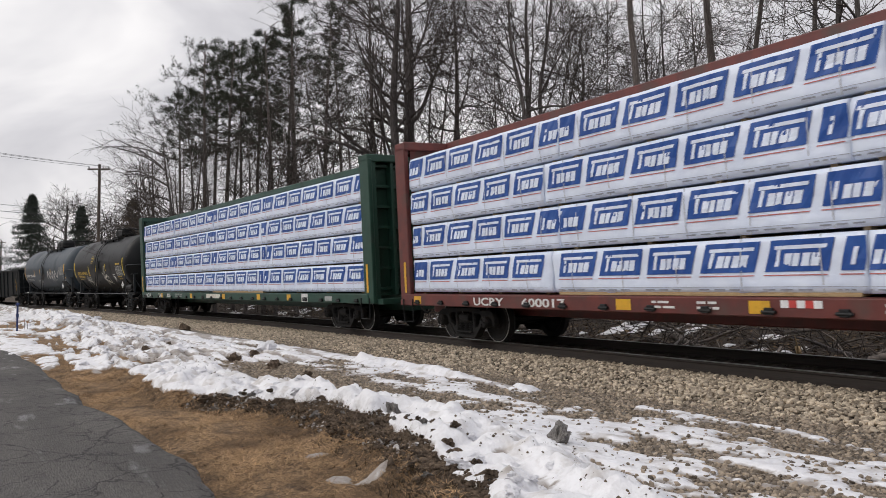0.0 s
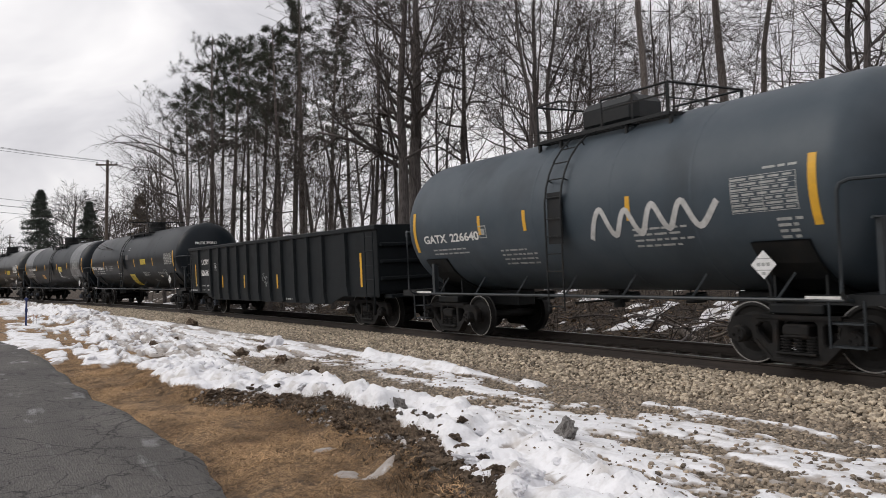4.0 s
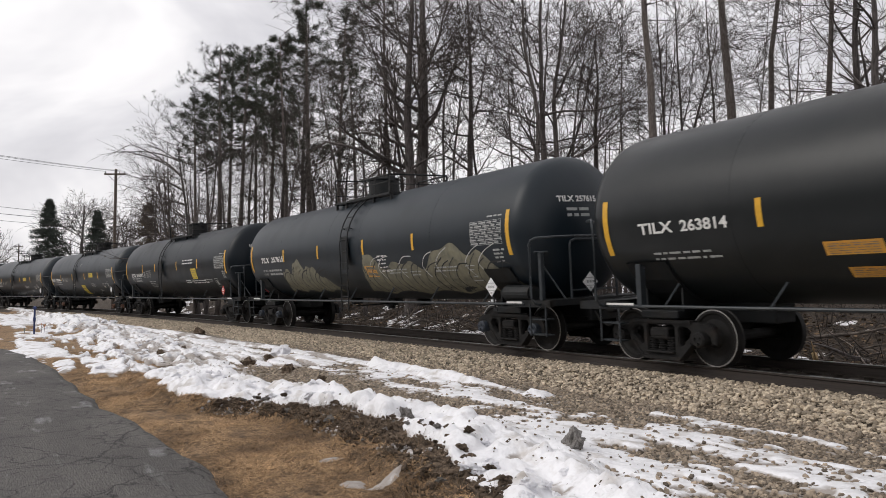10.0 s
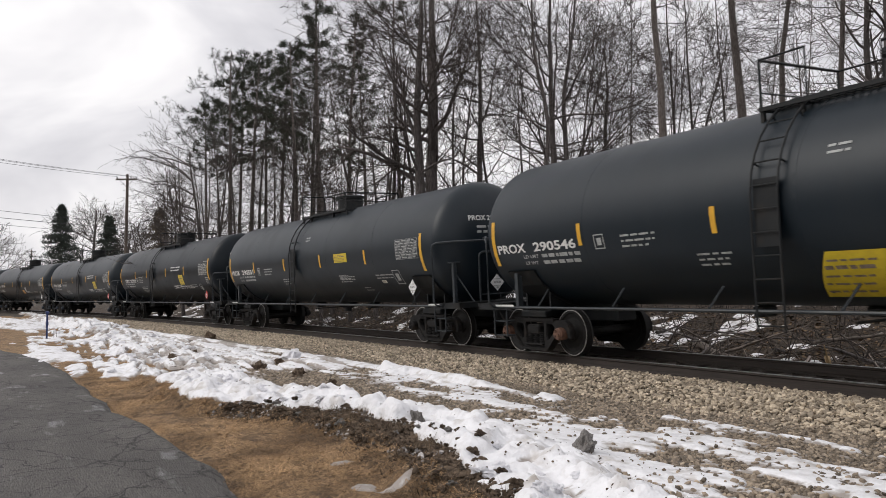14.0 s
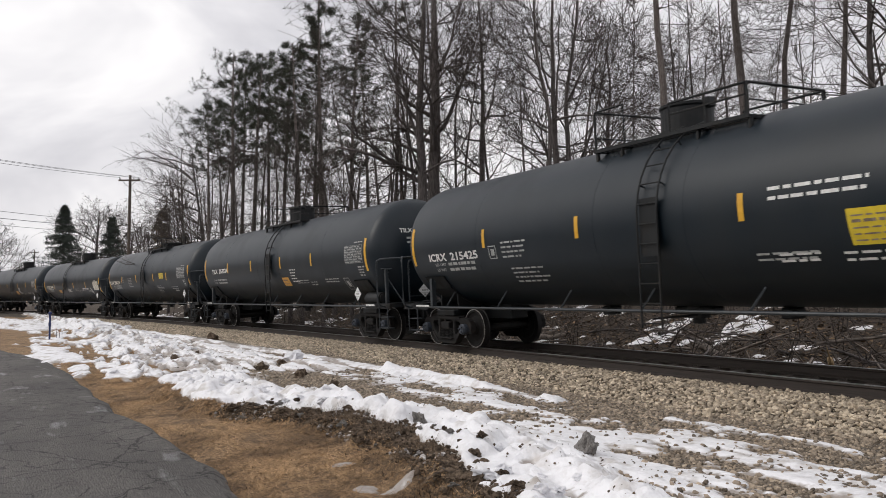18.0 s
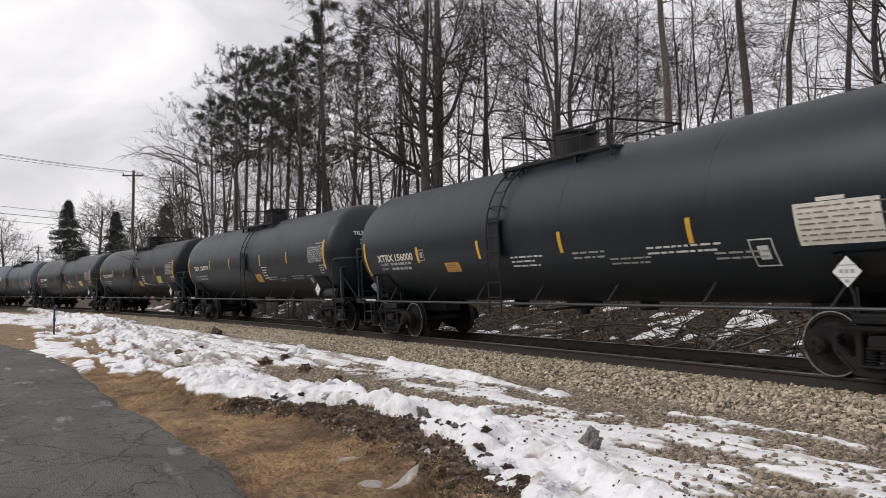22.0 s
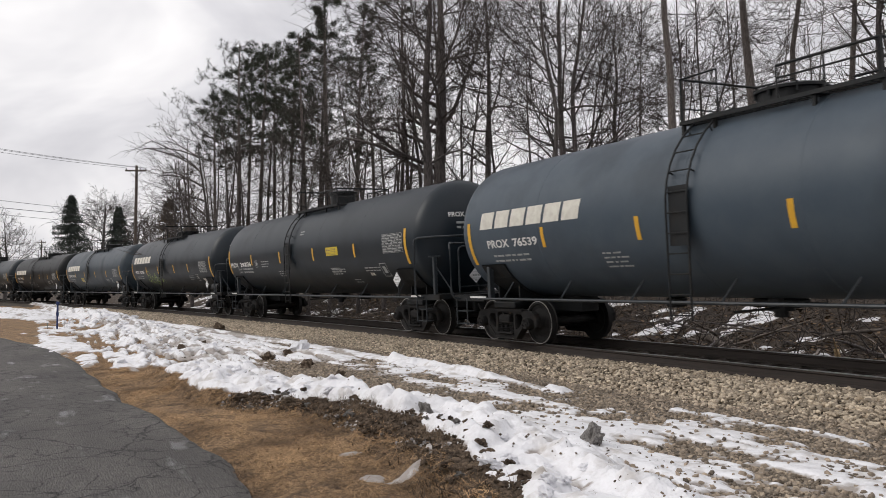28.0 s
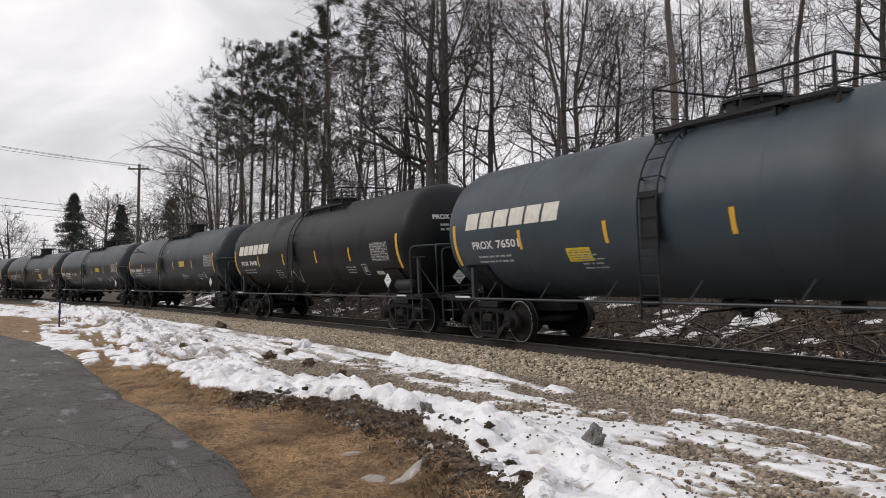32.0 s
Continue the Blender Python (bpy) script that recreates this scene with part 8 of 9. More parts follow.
# ---- utility poles and wires ----
def utility_pole(top, arm_dir, label):
    x, y = top.x, top.y
    z0 = float(ground_height(np.array([x]), np.array([y]))[0])
    h = top.z - z0
    t = empty("utility_pole", pose(x, y, z0), label, "utility pole", "utility poles")
    bm = bmesh.new()
    cyl(bm, (0, 0, -0.5), (0, 0, h), 0.15, 12, 0.10)
    part("pole", bm, M["pole_wood"], t)
    a = Vector((arm_dir.x, arm_dir.y, 0)).normalized()
    c = Matrix.Translation((0, 0, h - 0.42)) @ Matrix(((a.x, -a.y, 0, 0), (a.y, a.x, 0, 0), (0, 0, 1, 0), (0, 0, 0, 1)))
    bm = bmesh.new()
    box(bm, -0.85, 0.85, -0.2, -0.09, -0.06, 0.06, 0.01)
    o = part("crossarm", bm, M["pole_wood"], t)
    o.matrix_basis = c
    for x0 in (-0.75, 0.35, 0.75):
        bm = bmesh.new()
        lathe(bm, [(0.06, 0.03), (0.1, 0.06), (0.14, 0.04), (0.18, 0.06), (0.22, 0.03), (0.22, 0.0001)], 10, "Z")
        i = part("insulator", bm, M["insulator"], t)
        i.matrix_basis = c @ Matrix.Translation((x0, -0.145, 0))
    bm = bmesh.new()
    for sx in (-1, 1):
        tube(bm, [(sx * 0.55, -0.17, -0.05), (0, -0.14, -0.6)], 0.018, 5)
    o = part("arm_brace", bm, M["wire"], t)
    o.matrix_basis = c
    return [c @ Vector((x0, -0.145, 0.22)) + Vector((x, y, z0)) for x0 in (-0.75, 0.35, 0.75)]


def wire(a, b, sag, r=0.012):
    pts = [a.lerp(b, i / 16) - Vector((0, 0, 4 * sag * (i / 16) * (1 - i / 16))) for i in range(17)]
    bm = bmesh.new()
    tube(bm, pts, r, 5)
    tagged(new("wire", finish(bm, "wire", M["wire"])), "dark overhead wire strung between the poles", "wire", "overhead wires")


def make_poles():
    A, B = Vector((-66.27, 7.61, 10.92)), Vector((-48.88, -14.57, 10.56))
    side = Vector((RIGHT.x, RIGHT.y, 0))
    ends_a = utility_pole(A, side, "weathered wooden utility pole with one crossarm")
    ends_b = utility_pole(B, side, "weathered wooden utility pole with one crossarm")
    for p, q in zip(ends_a, ends_b):
        wire(p, q, 0.35)
    C = Vector((-158.78, 2.49, 9.91))
    utility_pole(C, side, "distant wooden utility pole")
    # lower cables farther off
    wire(Vector((-74.72, -11.36, 9.37)), Vector((-102.76, 20.45, 9.98)), 0.3, 0.02)
    wire(Vector((-74.75, -11.34, 8.68)), Vector((-102.79, 20.47, 9.41)), 0.3, 0.026)
    wire(Vector((-74.78, -11.32, 8.08)), Vector((-102.83, 20.49, 8.70)), 0.3, 0.018)


make_poles()


# ---- small markers at the end of the tarmac ----
def make_markers():
    for (x, y), mat, h, nm, lab in (((-34.51, 1.15), "marker_blue", 1.0, "marker_post", "slim dark blue marker post stuck in the snow"), ((-34.69, 0.82), "marker_teal", 0.32, "marker_flag", "small teal marker flag on a wire"), ((-34.37, 1.39), "marker_orange", 0.42, "marker_flag", "small orange marker flag on a wire"), ((-34.32, 1.49), "marker_orange", 0.36, "marker_flag", "small orange marker flag on a wire")):
        t = empty(nm, pose(x, y, surface_at(x, y) - 0.05), lab, "marker")
        bm = bmesh.new()
        cyl(bm, (0, 0, 0), (0, 0, h), 0.035 if nm == "marker_post" else 0.008, 8)
        part("stem", bm, M["marker_blue"] if nm == "marker_post" else M["wire"], t)
        bm = bmesh.new()
        if nm == "marker_post":
            lathe(bm, [(h - 0.02, 0.04), (h, 0.07), (h + 0.08, 0.07), (h + 0.11, 0.0001)], 10, "Z")
            box(bm, -0.06, 0.06, -0.05, 0.05, h * 0.55, h * 0.68, 0.01)
        else:
            box(bm, -0.01, 0.11, -0.003, 0.003, h - 0.13, h, 0.0)
        part("head" if nm == "marker_post" else "flag", bm, M[mat], t)


make_markers()


# ---- fallen timber and brush behind the track ----
def log(a, b, r, label="fallen grey-brown log lying in the brush", mat="log_grey"):
    a, b = Vector(a), Vector(b)
    rng = random.Random(int(a.x * 31 + b.y * 17))
    t = empty("fallen_log", Matrix.Translation(a), label, "log", "fallen logs")
    pts = [(b - a) * (i / 8) + Vector((rng.uniform(-1, 1), rng.uniform(-1, 1), rng.uniform(-1, 1))) * r * 0.6 for i in range(9)]
    bm = bmesh.new()
    segs = len(pts)
    rings = []
    for i, p in enumerate(pts):
        d = (b - a).normalized()
        q = d.to_track_quat("Z", "Y")
        rr = r * (1 - 0.35 * i / segs) * rng.uniform(0.9, 1.1)
        rings.append([bm.verts.new(p + q @ Vector((rr * math.cos(2 * math.pi * k / 9), rr * math.sin(2 * math.pi * k / 9), 0))) for k in range(9)])
    for u, v in zip(rings, rings[1:]):
        for k in range(9):
            bm.faces.new((u[k], u[(k + 1) % 9], v[(k + 1) % 9], v[k]))
    bm.faces.new(rings[0][::-1])
    bm.faces.new(rings[-1])
    part("stem", bm, M[mat], t, smooth=True)
    for i in range(3):
        bm = bmesh.new()
        p = pts[rng.randint(2, 7)]
        cyl(bm, p, p + Vector((rng.uniform(-0.3, 0.3), rng.uniform(-0.3, 0.1), rng.uniform(0.1, 0.4))), r * 0.3, 6, r * 0.12)
        part("stub", bm, M[mat], t)


def floor_at(s, w, up=0.0):
    p = on_track(s, w)
    return Vector((p.x, p.y, float(ground_height(np.array([p.x]), np.array([p.y]))[0]) + up))


def make_litter():
    """Curled dead leaves over the wood floor and the ditch."""
    r = np.random.RandomState(61)
    n = 26000
    s, w = -3.0 - 42 * r.rand(n) ** 1.4, 2.5 + 6.5 * r.rand(n) ** 1.2
    a = s / R_NEAR
    x, y = (R_MID + w) * np.sin(a), D_NEAR - R_NEAR + (R_MID + w) * np.cos(a)
    keep = snow_depth(x, y) < 0.02
    x, y = x[keep], y[keep]
    n = len(x)
    p = np.stack([x, y, ground_height(x, y) + r.uniform(0.0, 0.04, n)], 1)
    t, k = r.uniform(0, 2 * np.pi, n), r.uniform(0.03, 0.085, n)
    u = np.stack([np.cos(t), np.sin(t), r.uniform(-0.5, 0.5, n)], 1) * k[:, None]
    v = np.stack([-np.sin(t), np.cos(t), r.uniform(-0.2, 0.9, n)], 1) * (k * r.uniform(0.4, 0.8, n))[:, None]
    co = np.stack([p - u, p - v * 0.6, p + u, p + v], 1).reshape(-1, 3)
    tagged(new("leaf_litter", mesh_quads("leaf_litter", co, np.arange(4 * n).reshape(-1, 4), M["leaf"], False)), "dead brown leaves strewn over the wood floor", "leaves", kind="stuff")


def make_brush():
    for (s0, w0, u0), (s1, w1, u1), r in (((-12.5, 3.4, 0.18), (-9.4, 4.2, 0.32), 0.12), ((-11.6, 3.9, 0.12), (-8.6, 3.5, 0.2), 0.15), ((-8.3, 5.2, 0.75), (-7.0, 2.9, 0.1), 0.11), ((-7.4, 3.3, 0.22), (-4.6, 3.7, 0.3), 0.12), ((-9.0, 3.0, 0.05), (-8.6, 3.9, 0.5), 0.09), ((-18.5, 4.3, 0.15), (-14.6, 3.4, 0.25), 0.13),
                                              ((-15.0, 5.4, 0.3), (-12.5, 4.0, 0.15), 0.1), ((-23.0, 4.0, 0.12), (-20.3, 5.3, 0.3), 0.12), ((-7.9, 4.6, 0.5), (-6.2, 3.2, 0.15), 0.08), ((-29.0, 4.4, 0.15), (-25.5, 3.8, 0.2), 0.12)):
        log(floor_at(s0, w0, u0), floor_at(s1, w1, u1), r)
    log(floor_at(-9.75, 3.05, -0.1), floor_at(-9.95, 3.3, 0.55), 0.07, "pale split stump leaning in the brush", "timber")
    rng = random.Random(44)
    for i in range(130):
        # dead boughs thrown down along the edge of the wood
        s, w = -3.5 - 34 * rng.random() ** 1.2, 3.0 + 3.6 * rng.random() ** 1.5
        a = rng.uniform(0, 6.28)
        p = floor_at(s, w, rng.uniform(0.02, 0.28))
        sg, q = limb(rng, p, Vector((math.cos(a), math.sin(a), rng.uniform(-0.05, 0.35))).normalized(), rng.uniform(1.0, 3.2), rng.uniform(0.018, 0.055), 7, 0.13, -0.02)
        t = empty("fallen_bough", Matrix(), "dead grey bough lying in the brush", "branch", "fallen boughs")
        mat = M["log_grey"] if i % 3 else M["bark"]
        co, f = prisms(sg, 6)
        part("stem", mesh_quads("stem", co, f, mat), None, t)
        for m in range(rng.randint(2, 6)):
            p2, d2, r2 = q[rng.randint(1, 6)]
            s2, q2 = limb(rng, p2, sideways(rng, d2, radians(rng.uniform(30, 60))), rng.uniform(0.3, 1.0), r2 * 0.5, 4, 0.2, 0.0)
            co, f = prisms(s2, 5)
            part("branch", mesh_quads("branch", co, f, mat), None, t)
    rng = random.Random(12)
    segs = []
    for i in range(9000):
        s, w = -3 - 50 * rng.random() ** 1.3, 2.9 + 13 * rng.random() ** 0.8
        p = floor_at(s, w, rng.uniform(-0.05, 0.30 + 0.04 * w))
        a = rng.uniform(0, 6.28)
        d = Vector((math.cos(a), math.sin(a), rng.uniform(-0.25, 0.8) if rng.random() < 0.75 else 2.0)).normalized()
        if i % 3 == 0 and w > 7.5:
            d = Vector((rng.uniform(-0.35, 0.35), rng.uniform(-0.35, 0.35), 1)).normalized()
            sg, q = limb(rng, p, d, rng.uniform(1.3, 3.6), rng.uniform(0.008, 0.018), 4, 0.14, 0.0)
            for m in range(4):
                p2, d2, r2 = q[rng.randint(1, 3)]
                s2, q2 = limb(rng, p2, sideways(rng, d2, radians(45)), rng.uniform(0.3, 0.9), 0.006, 2, 0.2, 0.0)
                sg += s2
        else:
            sg, q = limb(rng, p, d, rng.uniform(0.3, 1.5), rng.uniform(0.004, 0.016), 3, 0.16, 0.0)
        segs += sg
    co, q = prisms(segs, 3)
    tagged(new("brush", mesh_quads("brush", co, q, M["twig"])), "tangle of dead twigs and brush behind the track", "brush", kind="stuff")


make_brush()
make_litter()


# ---- clods, lumps and straw ----
def rock_mesh(name, mat, seed, sub=2, rough=0.3, squash=0.75):
    rng = np.random.RandomState(seed)
    bm = bmesh.new()
    bmesh.ops.create_icosphere(bm, subdivisions=sub, radius=1.0)
    off = Vector(rng.uniform(-50, 50, 3))
    for v in bm.verts:
        n = noise.noise(v.co * 1.3 + off) * rough * 1.3 + noise.noise(v.co * 3.4 + off) * rough * 0.8 + noise.noise(v.co * 7.5 + off) * rough * 0.5
        v.co *= 1 + n
        v.co.z *= squash
    return finish(bm, name, mat, smooth=False)


def make_clods():
    rng = random.Random(9)
    dirt = [rock_mesh("clod", M["clod"], i, 3, 0.75, 0.7) for i in range(7)]
    ice = [rock_mesh("ice_lump", M["ice_grey"], 20 + i, 3, 0.6, 0.85) for i in range(4)]
    white = [rock_mesh("snow_lump", M["snow_lump"], 30 + i, 3, 0.6, 0.7) for i in range(6)]
    for i in range(150):
        x = rng.uniform(-10.8, -4.6)
        y = float(berm_line(np.array([x]))[0]) + rng.uniform(-0.72, -0.05)
        r = rng.uniform(0.014, 0.036) * (1.6 if rng.random() < 0.14 else 1)
        icy = rng.random() < 0.22
        o = tagged(new("ice_lump" if icy else "dirt_clod", rng.choice(ice if icy else dirt)), "small dirty lump of ice in the face of the bank" if icy else "dark crumbly clod of turned-up earth on the snow bank", "clod", "clods on the bank")
        o.matrix_basis = pose(x, y, surface_at(x, y) + r * 0.2, rng.uniform(-30, 30), rng.uniform(-30, 30), rng.uniform(0, 360)) @ Matrix.Diagonal((r * rng.uniform(0.8, 1.6), r, r, 1))
    big = ((-6.12, 4.85, 0.13, "ice"), (-8.1, 4.05, 0.10, "ice"), (-19.1, 6.1, 0.22, "snow"), (-30.2, 6.5, 0.22, "dirt"), (-12.6, 4.5, 0.08, "dirt"), (-13.4, 5.0, 0.10, "dirt"), (-15.1, 4.9, 0.13, "dirt"), (-15.6, 5.1, 0.12, "dirt"), (-17.1, 4.75, 0.14, "dirt"), (-18.2, 5.5, 0.12, "dirt"), (-21.3, 4.2, 0.13, "dirt"), (-20.2, 3.4, 0.10, "dirt"), (-6.25, 3.75, 0.04, "dirt"), (-5.55, 3.72, 0.035, "dirt"), (-7.6, 3.72, 0.05, "dirt"))
    for x, y, r, kind in big:
        name, pick, lab = {"dirt": ("dirt_clod", dirt, "dark clod of turned-up earth on the snow"), "ice": ("ice_lump", ice, "dirty grey lump of ice on the snow"), "snow": ("snow_lump", white, "upright block of ploughed snow")}[kind]
        o = tagged(new(name, rng.choice(pick)), lab, "clod", "clods on the bank")
        o.matrix_basis = pose(x, y, surface_at(x, y) + r * 0.25, rng.uniform(-20, 20), rng.uniform(-20, 20), rng.uniform(0, 360)) @ Matrix.Diagonal((r * 0.95, r * 0.75, r * 1.05, 1))
    made = 0
    while made < 150:
        x = -4.2 - 40 * rng.random() ** 1.4
        y = float(berm_line(np.array([x]))[0]) + rng.gauss(0.0, 0.35 if x > -15 else 1.0)
        r = rng.uniform(0.02, 0.06) * (1 + max(0, -x - 10) * 0.04)
        if float(snow_depth(np.array([x]), np.array([y]))[0]) < 0.05:
            continue
        made += 1
        o = tagged(new("snow_lump", rng.choice(white)), "lump of ploughed snow on the bank", "snow lump", "lumps of ploughed snow")
        o.matrix_basis = pose(x, y, surface_at(x, y), rng.uniform(-25, 25), rng.uniform(-25, 25), rng.uniform(0, 360)) @ Matrix.Diagonal((r * rng.uniform(0.9, 1.7), r * rng.uniform(0.8, 1.2), r, 1))


def make_crumbs():
    """The torn-up earth on the front of the bank, in crumbs."""
    r = np.random.RandomState(14)
    n = 42000
    x = -4.4 - 6.6 * r.rand(n)
    d = r.uniform(-0.78, 0.02, n)
    y = berm_line(x) + d
    keep = (r.rand(n) < np.clip(0.85 - 1.3 * np.abs(d + 0.36) + 0.7 * fbm(x, y, 0.35, 66, 3), 0.03, 1)) & (snow_depth(x, y) < 0.03)
    x, y = x[keep], y[keep]
    z = ground_height(x, y) + np.maximum(snow_depth(x, y), 0)
    size = 0.006 + 0.022 * r.rand(len(x)) ** 2.5
    cut = r.rand(len(x)) < 0.80
    o = stones("earth_crumbs", "torn-up dark earth crumbs on the face of the bank", x[cut], y[cut], z[cut] + 0.004, size[cut], 31)
    o.data.materials[0] = M["crumb"]
    cut = ~cut & (fbm(x, y, 0.5, 69, 3) > 0.22)
    o = stones("ice_crumbs", "dirty grey ice crumbs in the face of the bank", x[cut], y[cut], z[cut] + 0.006, size[cut] * 1.1, 33)
    o.data.materials[0] = M["ice_crumb"]
    n = 2000
    x = -3.4 - 24 * r.rand(n) ** 1.3
    y = berm_line(x) + np.abs(r.normal(0.5, 0.9, n))
    keep = (snow_depth(x, y) > 0) & (lateral(x, y) < -3) & (fbm(x, y, 0.6, 99, 3) > -0.1)
    x, y = x[keep], y[keep]
    o = stones("dirt_specks", "dark specks of dirt scattered over the snow", x, y, ground_height(x, y) + snow_depth(x, y) + 0.004, (0.003 + 0.013 * r.rand(len(x)) ** 2) * (1 + 0.03 * np.abs(x)), 32, 1)
    o.data.materials[0] = M["crumb"]


def make_straw():
    r = np.random.RandomState(3)

    def blades(name, label, x, y, low, high, thin, lift, mat):
        n = len(x)
        a = r.uniform(0, 2 * np.pi, n)
        ln = r.uniform(low, high, n)
        d = np.stack([np.cos(a), np.sin(a), lift], 1) * ln[:, None]
        w = np.stack([-np.sin(a), np.cos(a), 0 * a], 1) * r.uniform(thin * 0.5, thin, n)[:, None]
        p = np.stack([x, y, ground_height(x, y) + 0.004], 1)
        co = np.stack([p - w, p + w, p + d], 1).reshape(-1, 3)
        tagged(new(name, mesh_quads(name, co, np.arange(3 * n).reshape(-1, 3), M[mat], False)), label, "grass", kind="stuff")

    n = 130000
    x = -3.6 - 20 * r.rand(n) ** 1.7
    e = road_edge(x)
    y = e - 0.08 + (berm_line(x) - np.where(x > -10.8, 0.42, 0.3) - e) * r.rand(n) ** 0.9
    keep = (snow_depth(x, y) < 0.0) & (fbm(x, y, 0.6, 55, 4) > -0.22 + 0.25 * r.randn(n))
    x, y = x[keep], y[keep]
    blades("straw", "flattened dead straw-coloured grass along the verge", x, y, 0.035, 0.11, 0.0045, r.uniform(0.0, 0.7, len(x)) ** 2, "straw")
    n = 9000
    x = -4.4 - 6.4 * r.rand(n)
    y = berm_line(x) + r.uniform(-0.95, 0.0, n)
    keep = (snow_depth(x, y) < 0.01) & (fbm(x, y, 0.4, 58, 3) > 0.08)
    x, y = x[keep], y[keep]
    blades("torn_grass", "torn dead grass roots in the face of the bank", x, y, 0.04, 0.12, 0.0032, r.uniform(0.1, 1.4, len(x)), "torn_grass")


make_clods()
make_straw()


# ---- ballast stones ----
def stones(name, label, x, y, z, size, seed, sub=0):
    """Many small angular stones as one mesh."""
    r = np.random.RandomState(seed)
    t = (1 + 5 ** 0.5) / 2
    ico = np.array([(-1, t, 0), (1, t, 0), (-1, -t, 0), (1, -t, 0), (0, -1, t), (0, 1, t), (0, -1, -t), (0, 1, -t), (t, 0, -1), (t, 0, 1), (-t, 0, -1), (-t, 0, 1)]) / math.hypot(1, t)
    tri = np.array([(0, 11, 5), (0, 5, 1), (0, 1, 7), (0, 7, 10), (0, 10, 11), (1, 5, 9), (5, 11, 4), (11, 10, 2), (10, 7, 6), (7, 1, 8), (3, 9, 4), (3, 4, 2), (3, 2, 6), (3, 6, 8), (3, 8, 9), (4, 9, 5), (2, 4, 11), (6, 2, 10), (8, 6, 7), (9, 8, 1)])
    if sub:
        ico = np.array([(1, 0, 0), (-1, 0, 0), (0, 1, 0), (0, -1, 0), (0, 0, 1), (0, 0, -1)], float)
        tri = np.array([(0, 2, 4), (2, 1, 4), (1, 3, 4), (3, 0, 4), (2, 0, 5), (1, 2, 5), (3, 1, 5), (0, 3, 5)])
    n, k = len(x), len(ico)
    v = ico[None] * (1 + r.uniform(-0.28, 0.28, (n, k, 1)))
    v = v * (size[:, None, None] * r.uniform(0.7, 1.3, (n, 1, 3)) * np.array([1, 1, 0.75]))
    a = r.uniform(0, 2 * np.pi, n)
    c, s = np.cos(a)[:, None], np.sin(a)[:, None]
    tl = r.uniform(-0.5, 0.5, (n, 1))
    X, Y, Z = v[..., 0] * c - v[..., 1] * s, v[..., 0] * s + v[..., 1] * c, v[..., 2] + tl * v[..., 0]
    co = np.stack([X + x[:, None], Y + y[:, None], Z + z[:, None]], -1).reshape(-1, 3)
    f = (np.arange(n)[:, None, None] * k + tri[None]).reshape(-1, 3)
    return tagged(new(name, mesh_quads(name, co, f, M["stone"], False)), label, "stones", kind="stuff")


def shoulder(w):
    """Height of the ballast's face at w metres from the middle."""
    return np.interp(w, [-3.2, -2.75, -1.75, 1.75, 3.0], [-0.62, -0.40, -0.215, -0.20, -0.55])


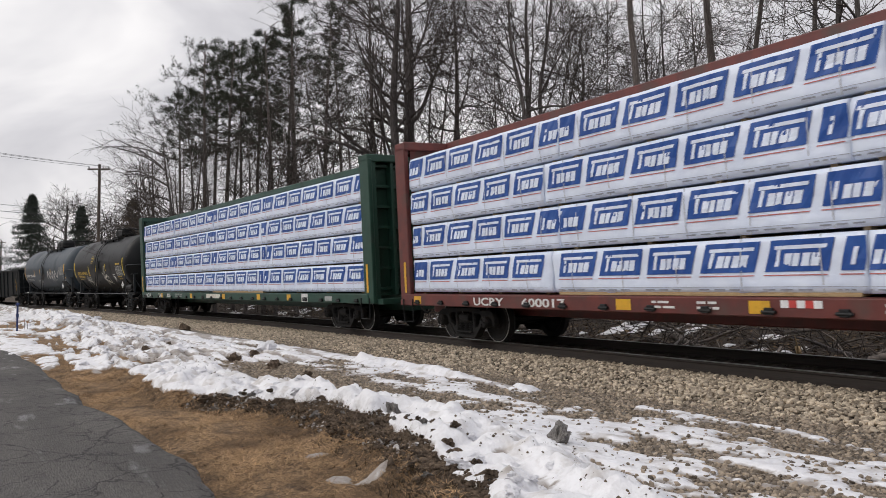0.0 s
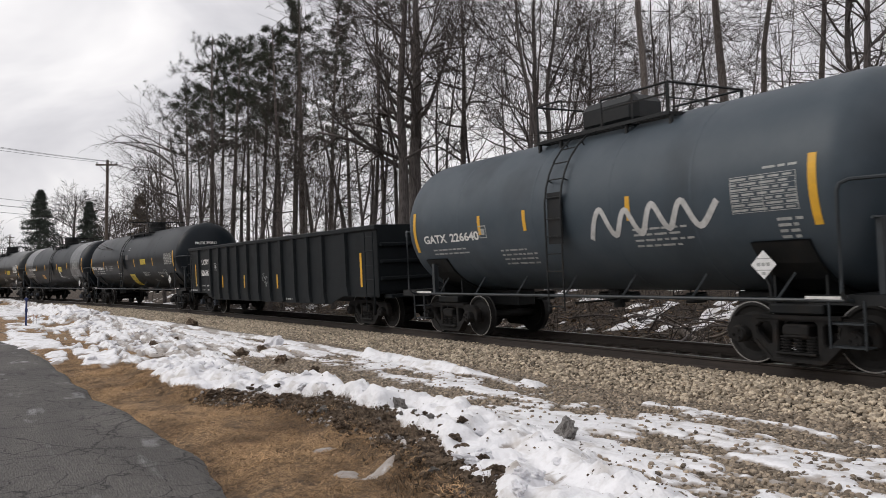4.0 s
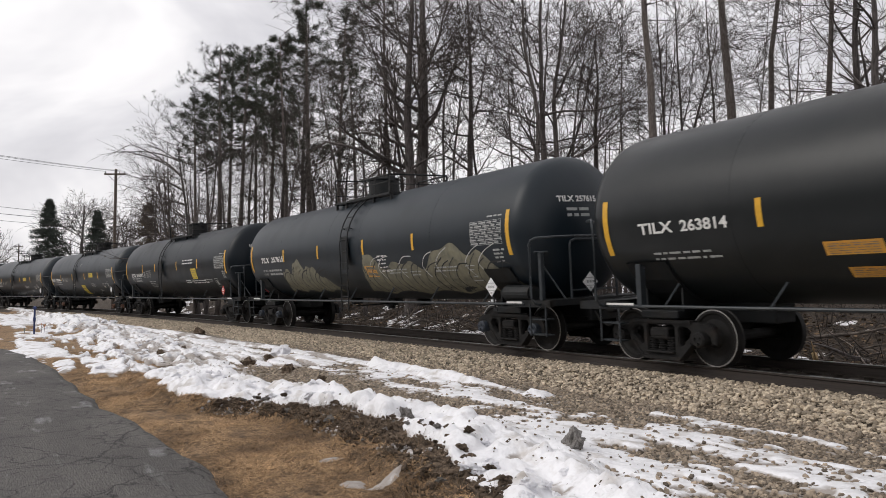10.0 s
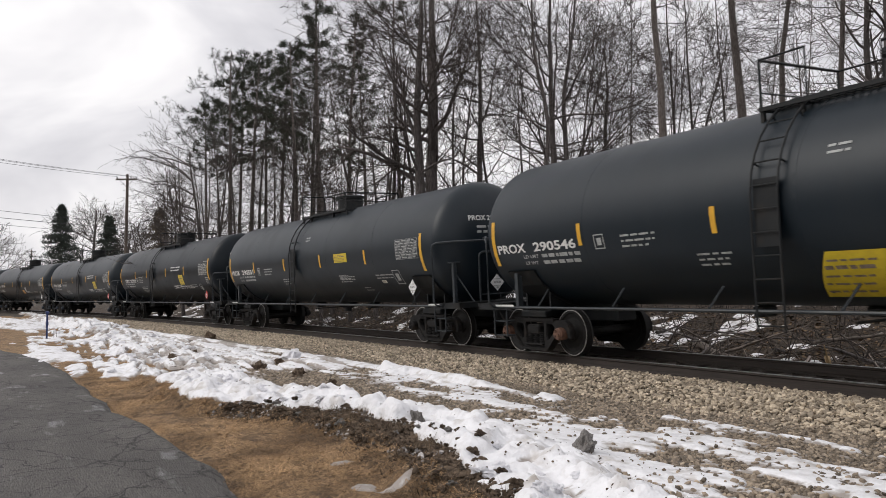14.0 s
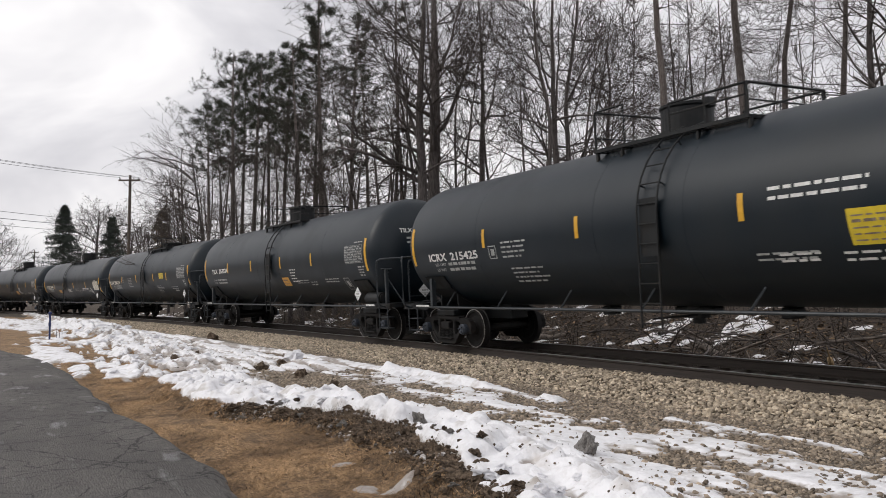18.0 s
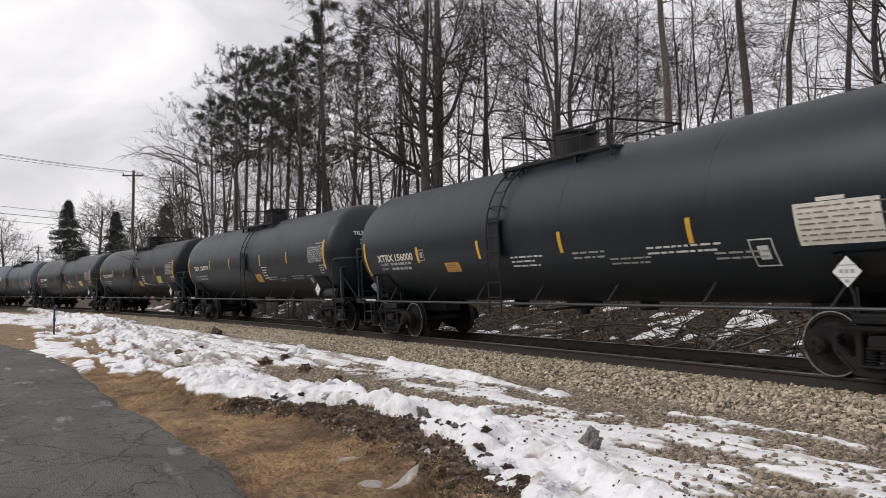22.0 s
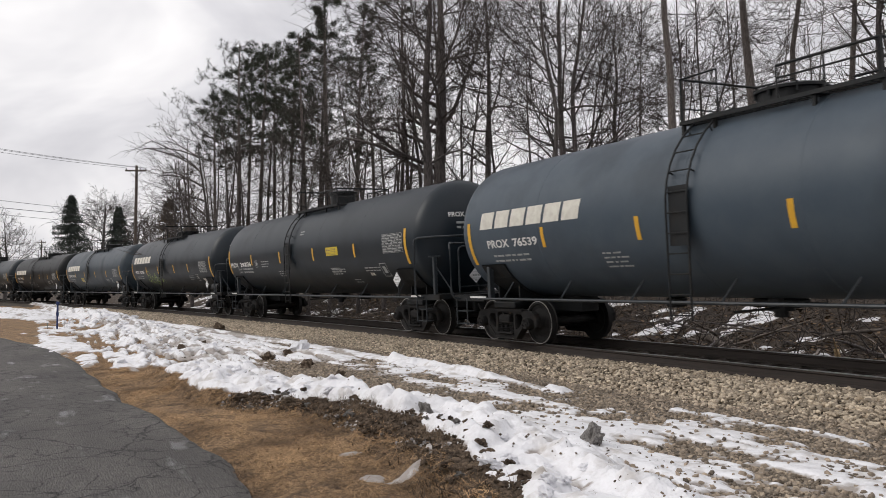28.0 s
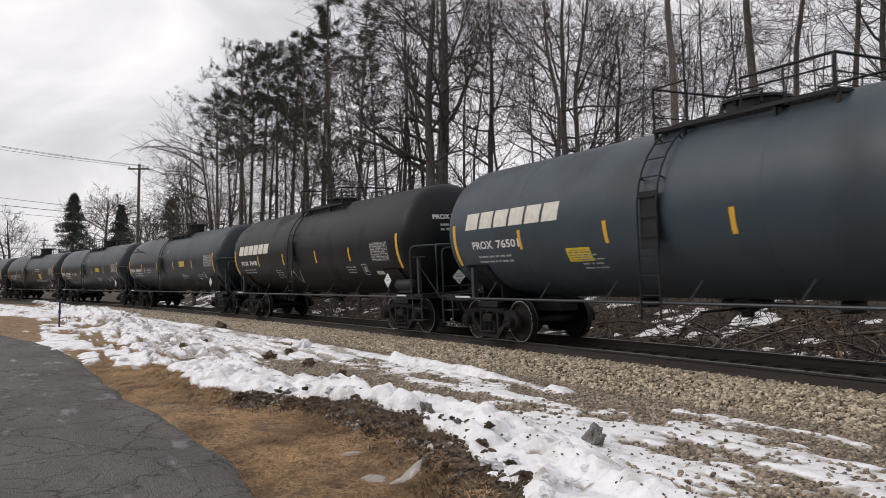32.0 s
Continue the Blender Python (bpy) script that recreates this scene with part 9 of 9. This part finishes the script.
def make_stones():
    r = np.random.RandomState(8)
    def arc(s, w):
        a = s / R_NEAR
        return (R_MID + w) * np.sin(a), D_NEAR - R_NEAR + (R_MID + w) * np.cos(a)
    # near shoulder, dense
    n = 32000
    s = -3.0 - 27 * r.rand(n) ** 1.35
    w = r.uniform(-3.05, -0.85, n)
    x, y = arc(s, w)
    stones("ballast_stones", "tan and grey crushed-stone ballast on the shoulder", x, y, shoulder(w) + r.uniform(-0.012, 0.034, n), 0.014 + 0.030 * r.rand(n) ** 1.3, 1)
    n = 16000
    s = -24 - 40 * r.rand(n)
    w = r.uniform(-3.05, -0.85, n)
    x, y = arc(s, w)
    stones("far_ballast_stones", "tan crushed-stone ballast farther along the line", x, y, shoulder(w) + r.uniform(-0.01, 0.035, n), r.uniform(0.035, 0.06, n), 2, 1)
    # between and behind the rails
    n = 9000
    s = -3.0 - 30 * r.rand(n) ** 1.3
    w = np.where(r.rand(n) < 0.45, r.uniform(-0.7, 0.7, n), r.uniform(0.85, 2.6, n))
    x, y = arc(s, w)
    stones("inner_ballast_stones", "dark shaded ballast between and behind the rails", x, y, np.minimum(shoulder(w), -0.2 + 0.05 * w) - 0.01 + r.uniform(-0.01, 0.02, n), r.uniform(0.025, 0.045, n), 3, 1)
    # strewn over the trampled snow
    n = 75000
    x = -3.4 - 19 * r.rand(n) ** 1.5
    y = r.uniform(4.2, 8.6, n)
    dep = snow_depth(x, y) + 0.016 * r.randn(n)
    keep = (dep < 0.010) & (lateral(x, y) < -2.6)
    keep &= r.rand(n) < np.where(dep < -0.03, 0.75, 0.5)
    x, y = x[keep], y[keep]
    z = ground_height(x, y) + np.maximum(snow_depth(x, y), 0)
    o = stones("strewn_stones", "stray gravel thrown over the trampled snow", x, y, z + 0.002, 0.008 + 0.026 * r.rand(len(x)) ** 1.5, 4)
    o.data.materials[0] = M["stone_wet"]
    n = 9000
    s = r.uniform(-3.0, 16, n)
    w = r.uniform(-3.05, -0.85, n)
    x, y = arc(s, w)
    stones("ballast_stones", "tan and grey crushed-stone ballast on the shoulder", x, y, shoulder(w) + r.uniform(-0.01, 0.03, n), r.uniform(0.025, 0.05, n), 6, 1)
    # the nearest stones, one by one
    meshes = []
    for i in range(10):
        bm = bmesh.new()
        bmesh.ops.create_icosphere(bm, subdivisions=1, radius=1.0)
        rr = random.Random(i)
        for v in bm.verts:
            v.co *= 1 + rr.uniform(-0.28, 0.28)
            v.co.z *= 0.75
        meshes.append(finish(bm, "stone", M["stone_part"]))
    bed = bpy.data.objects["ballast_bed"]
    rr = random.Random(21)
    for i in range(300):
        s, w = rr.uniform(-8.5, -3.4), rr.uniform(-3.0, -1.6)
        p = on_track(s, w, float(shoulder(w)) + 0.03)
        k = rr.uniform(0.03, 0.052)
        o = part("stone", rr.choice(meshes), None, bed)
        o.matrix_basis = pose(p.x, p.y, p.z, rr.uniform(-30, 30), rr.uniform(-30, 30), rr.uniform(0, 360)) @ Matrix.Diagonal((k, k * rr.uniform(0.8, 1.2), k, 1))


make_stones()
make_crumbs()


# ---- what moves ----
def arc_rows(s_front, s_rear):
    """The poses of a car whose two trucks stand at these arc lengths at the start."""
    rows = []
    for t in range(0, 33):
        a, b = track_pose(s_front + SPEED * t), track_pose(s_rear + SPEED * t)
        mid = (a.translation + b.translation) / 2
        d = (a.translation - b.translation).normalized()
        rows.append((t, Matrix.Translation(mid) @ Euler((0, 0, math.atan2(d.y, d.x))).to_matrix().to_4x4() @ Euler((CANT, 0, 0)).to_matrix().to_4x4()))
    return rows


def motions():
    for car, s_front, s_rear in TRAIN:
        walk(car, arc_rows(s_front, s_rear))
    for pack, s_front, s_rear in PACKS:
        walk(pack, arc_rows(s_front, s_rear))
    # all wheelsets turn at one rate; the two places in a truck share their keys
    masters = {}
    turn = SPEED / 0.457
    for w in WHEELSETS:
        x = round(w.location.x, 3)
        if x not in masters:
            walk(w, [(i / FPS, pose(x, 0, 0.457) @ Euler((0, turn * i / FPS, 0)).to_matrix().to_4x4()) for i in range(32 * FPS + 1)])
            masters[x] = w
        else:
            w.rotation_mode = "QUATERNION"
            keys = w.animation_data_create()
            keys.action = masters[x].animation_data.action
            keys.action_slot = masters[x].animation_data.action_slot


motions()
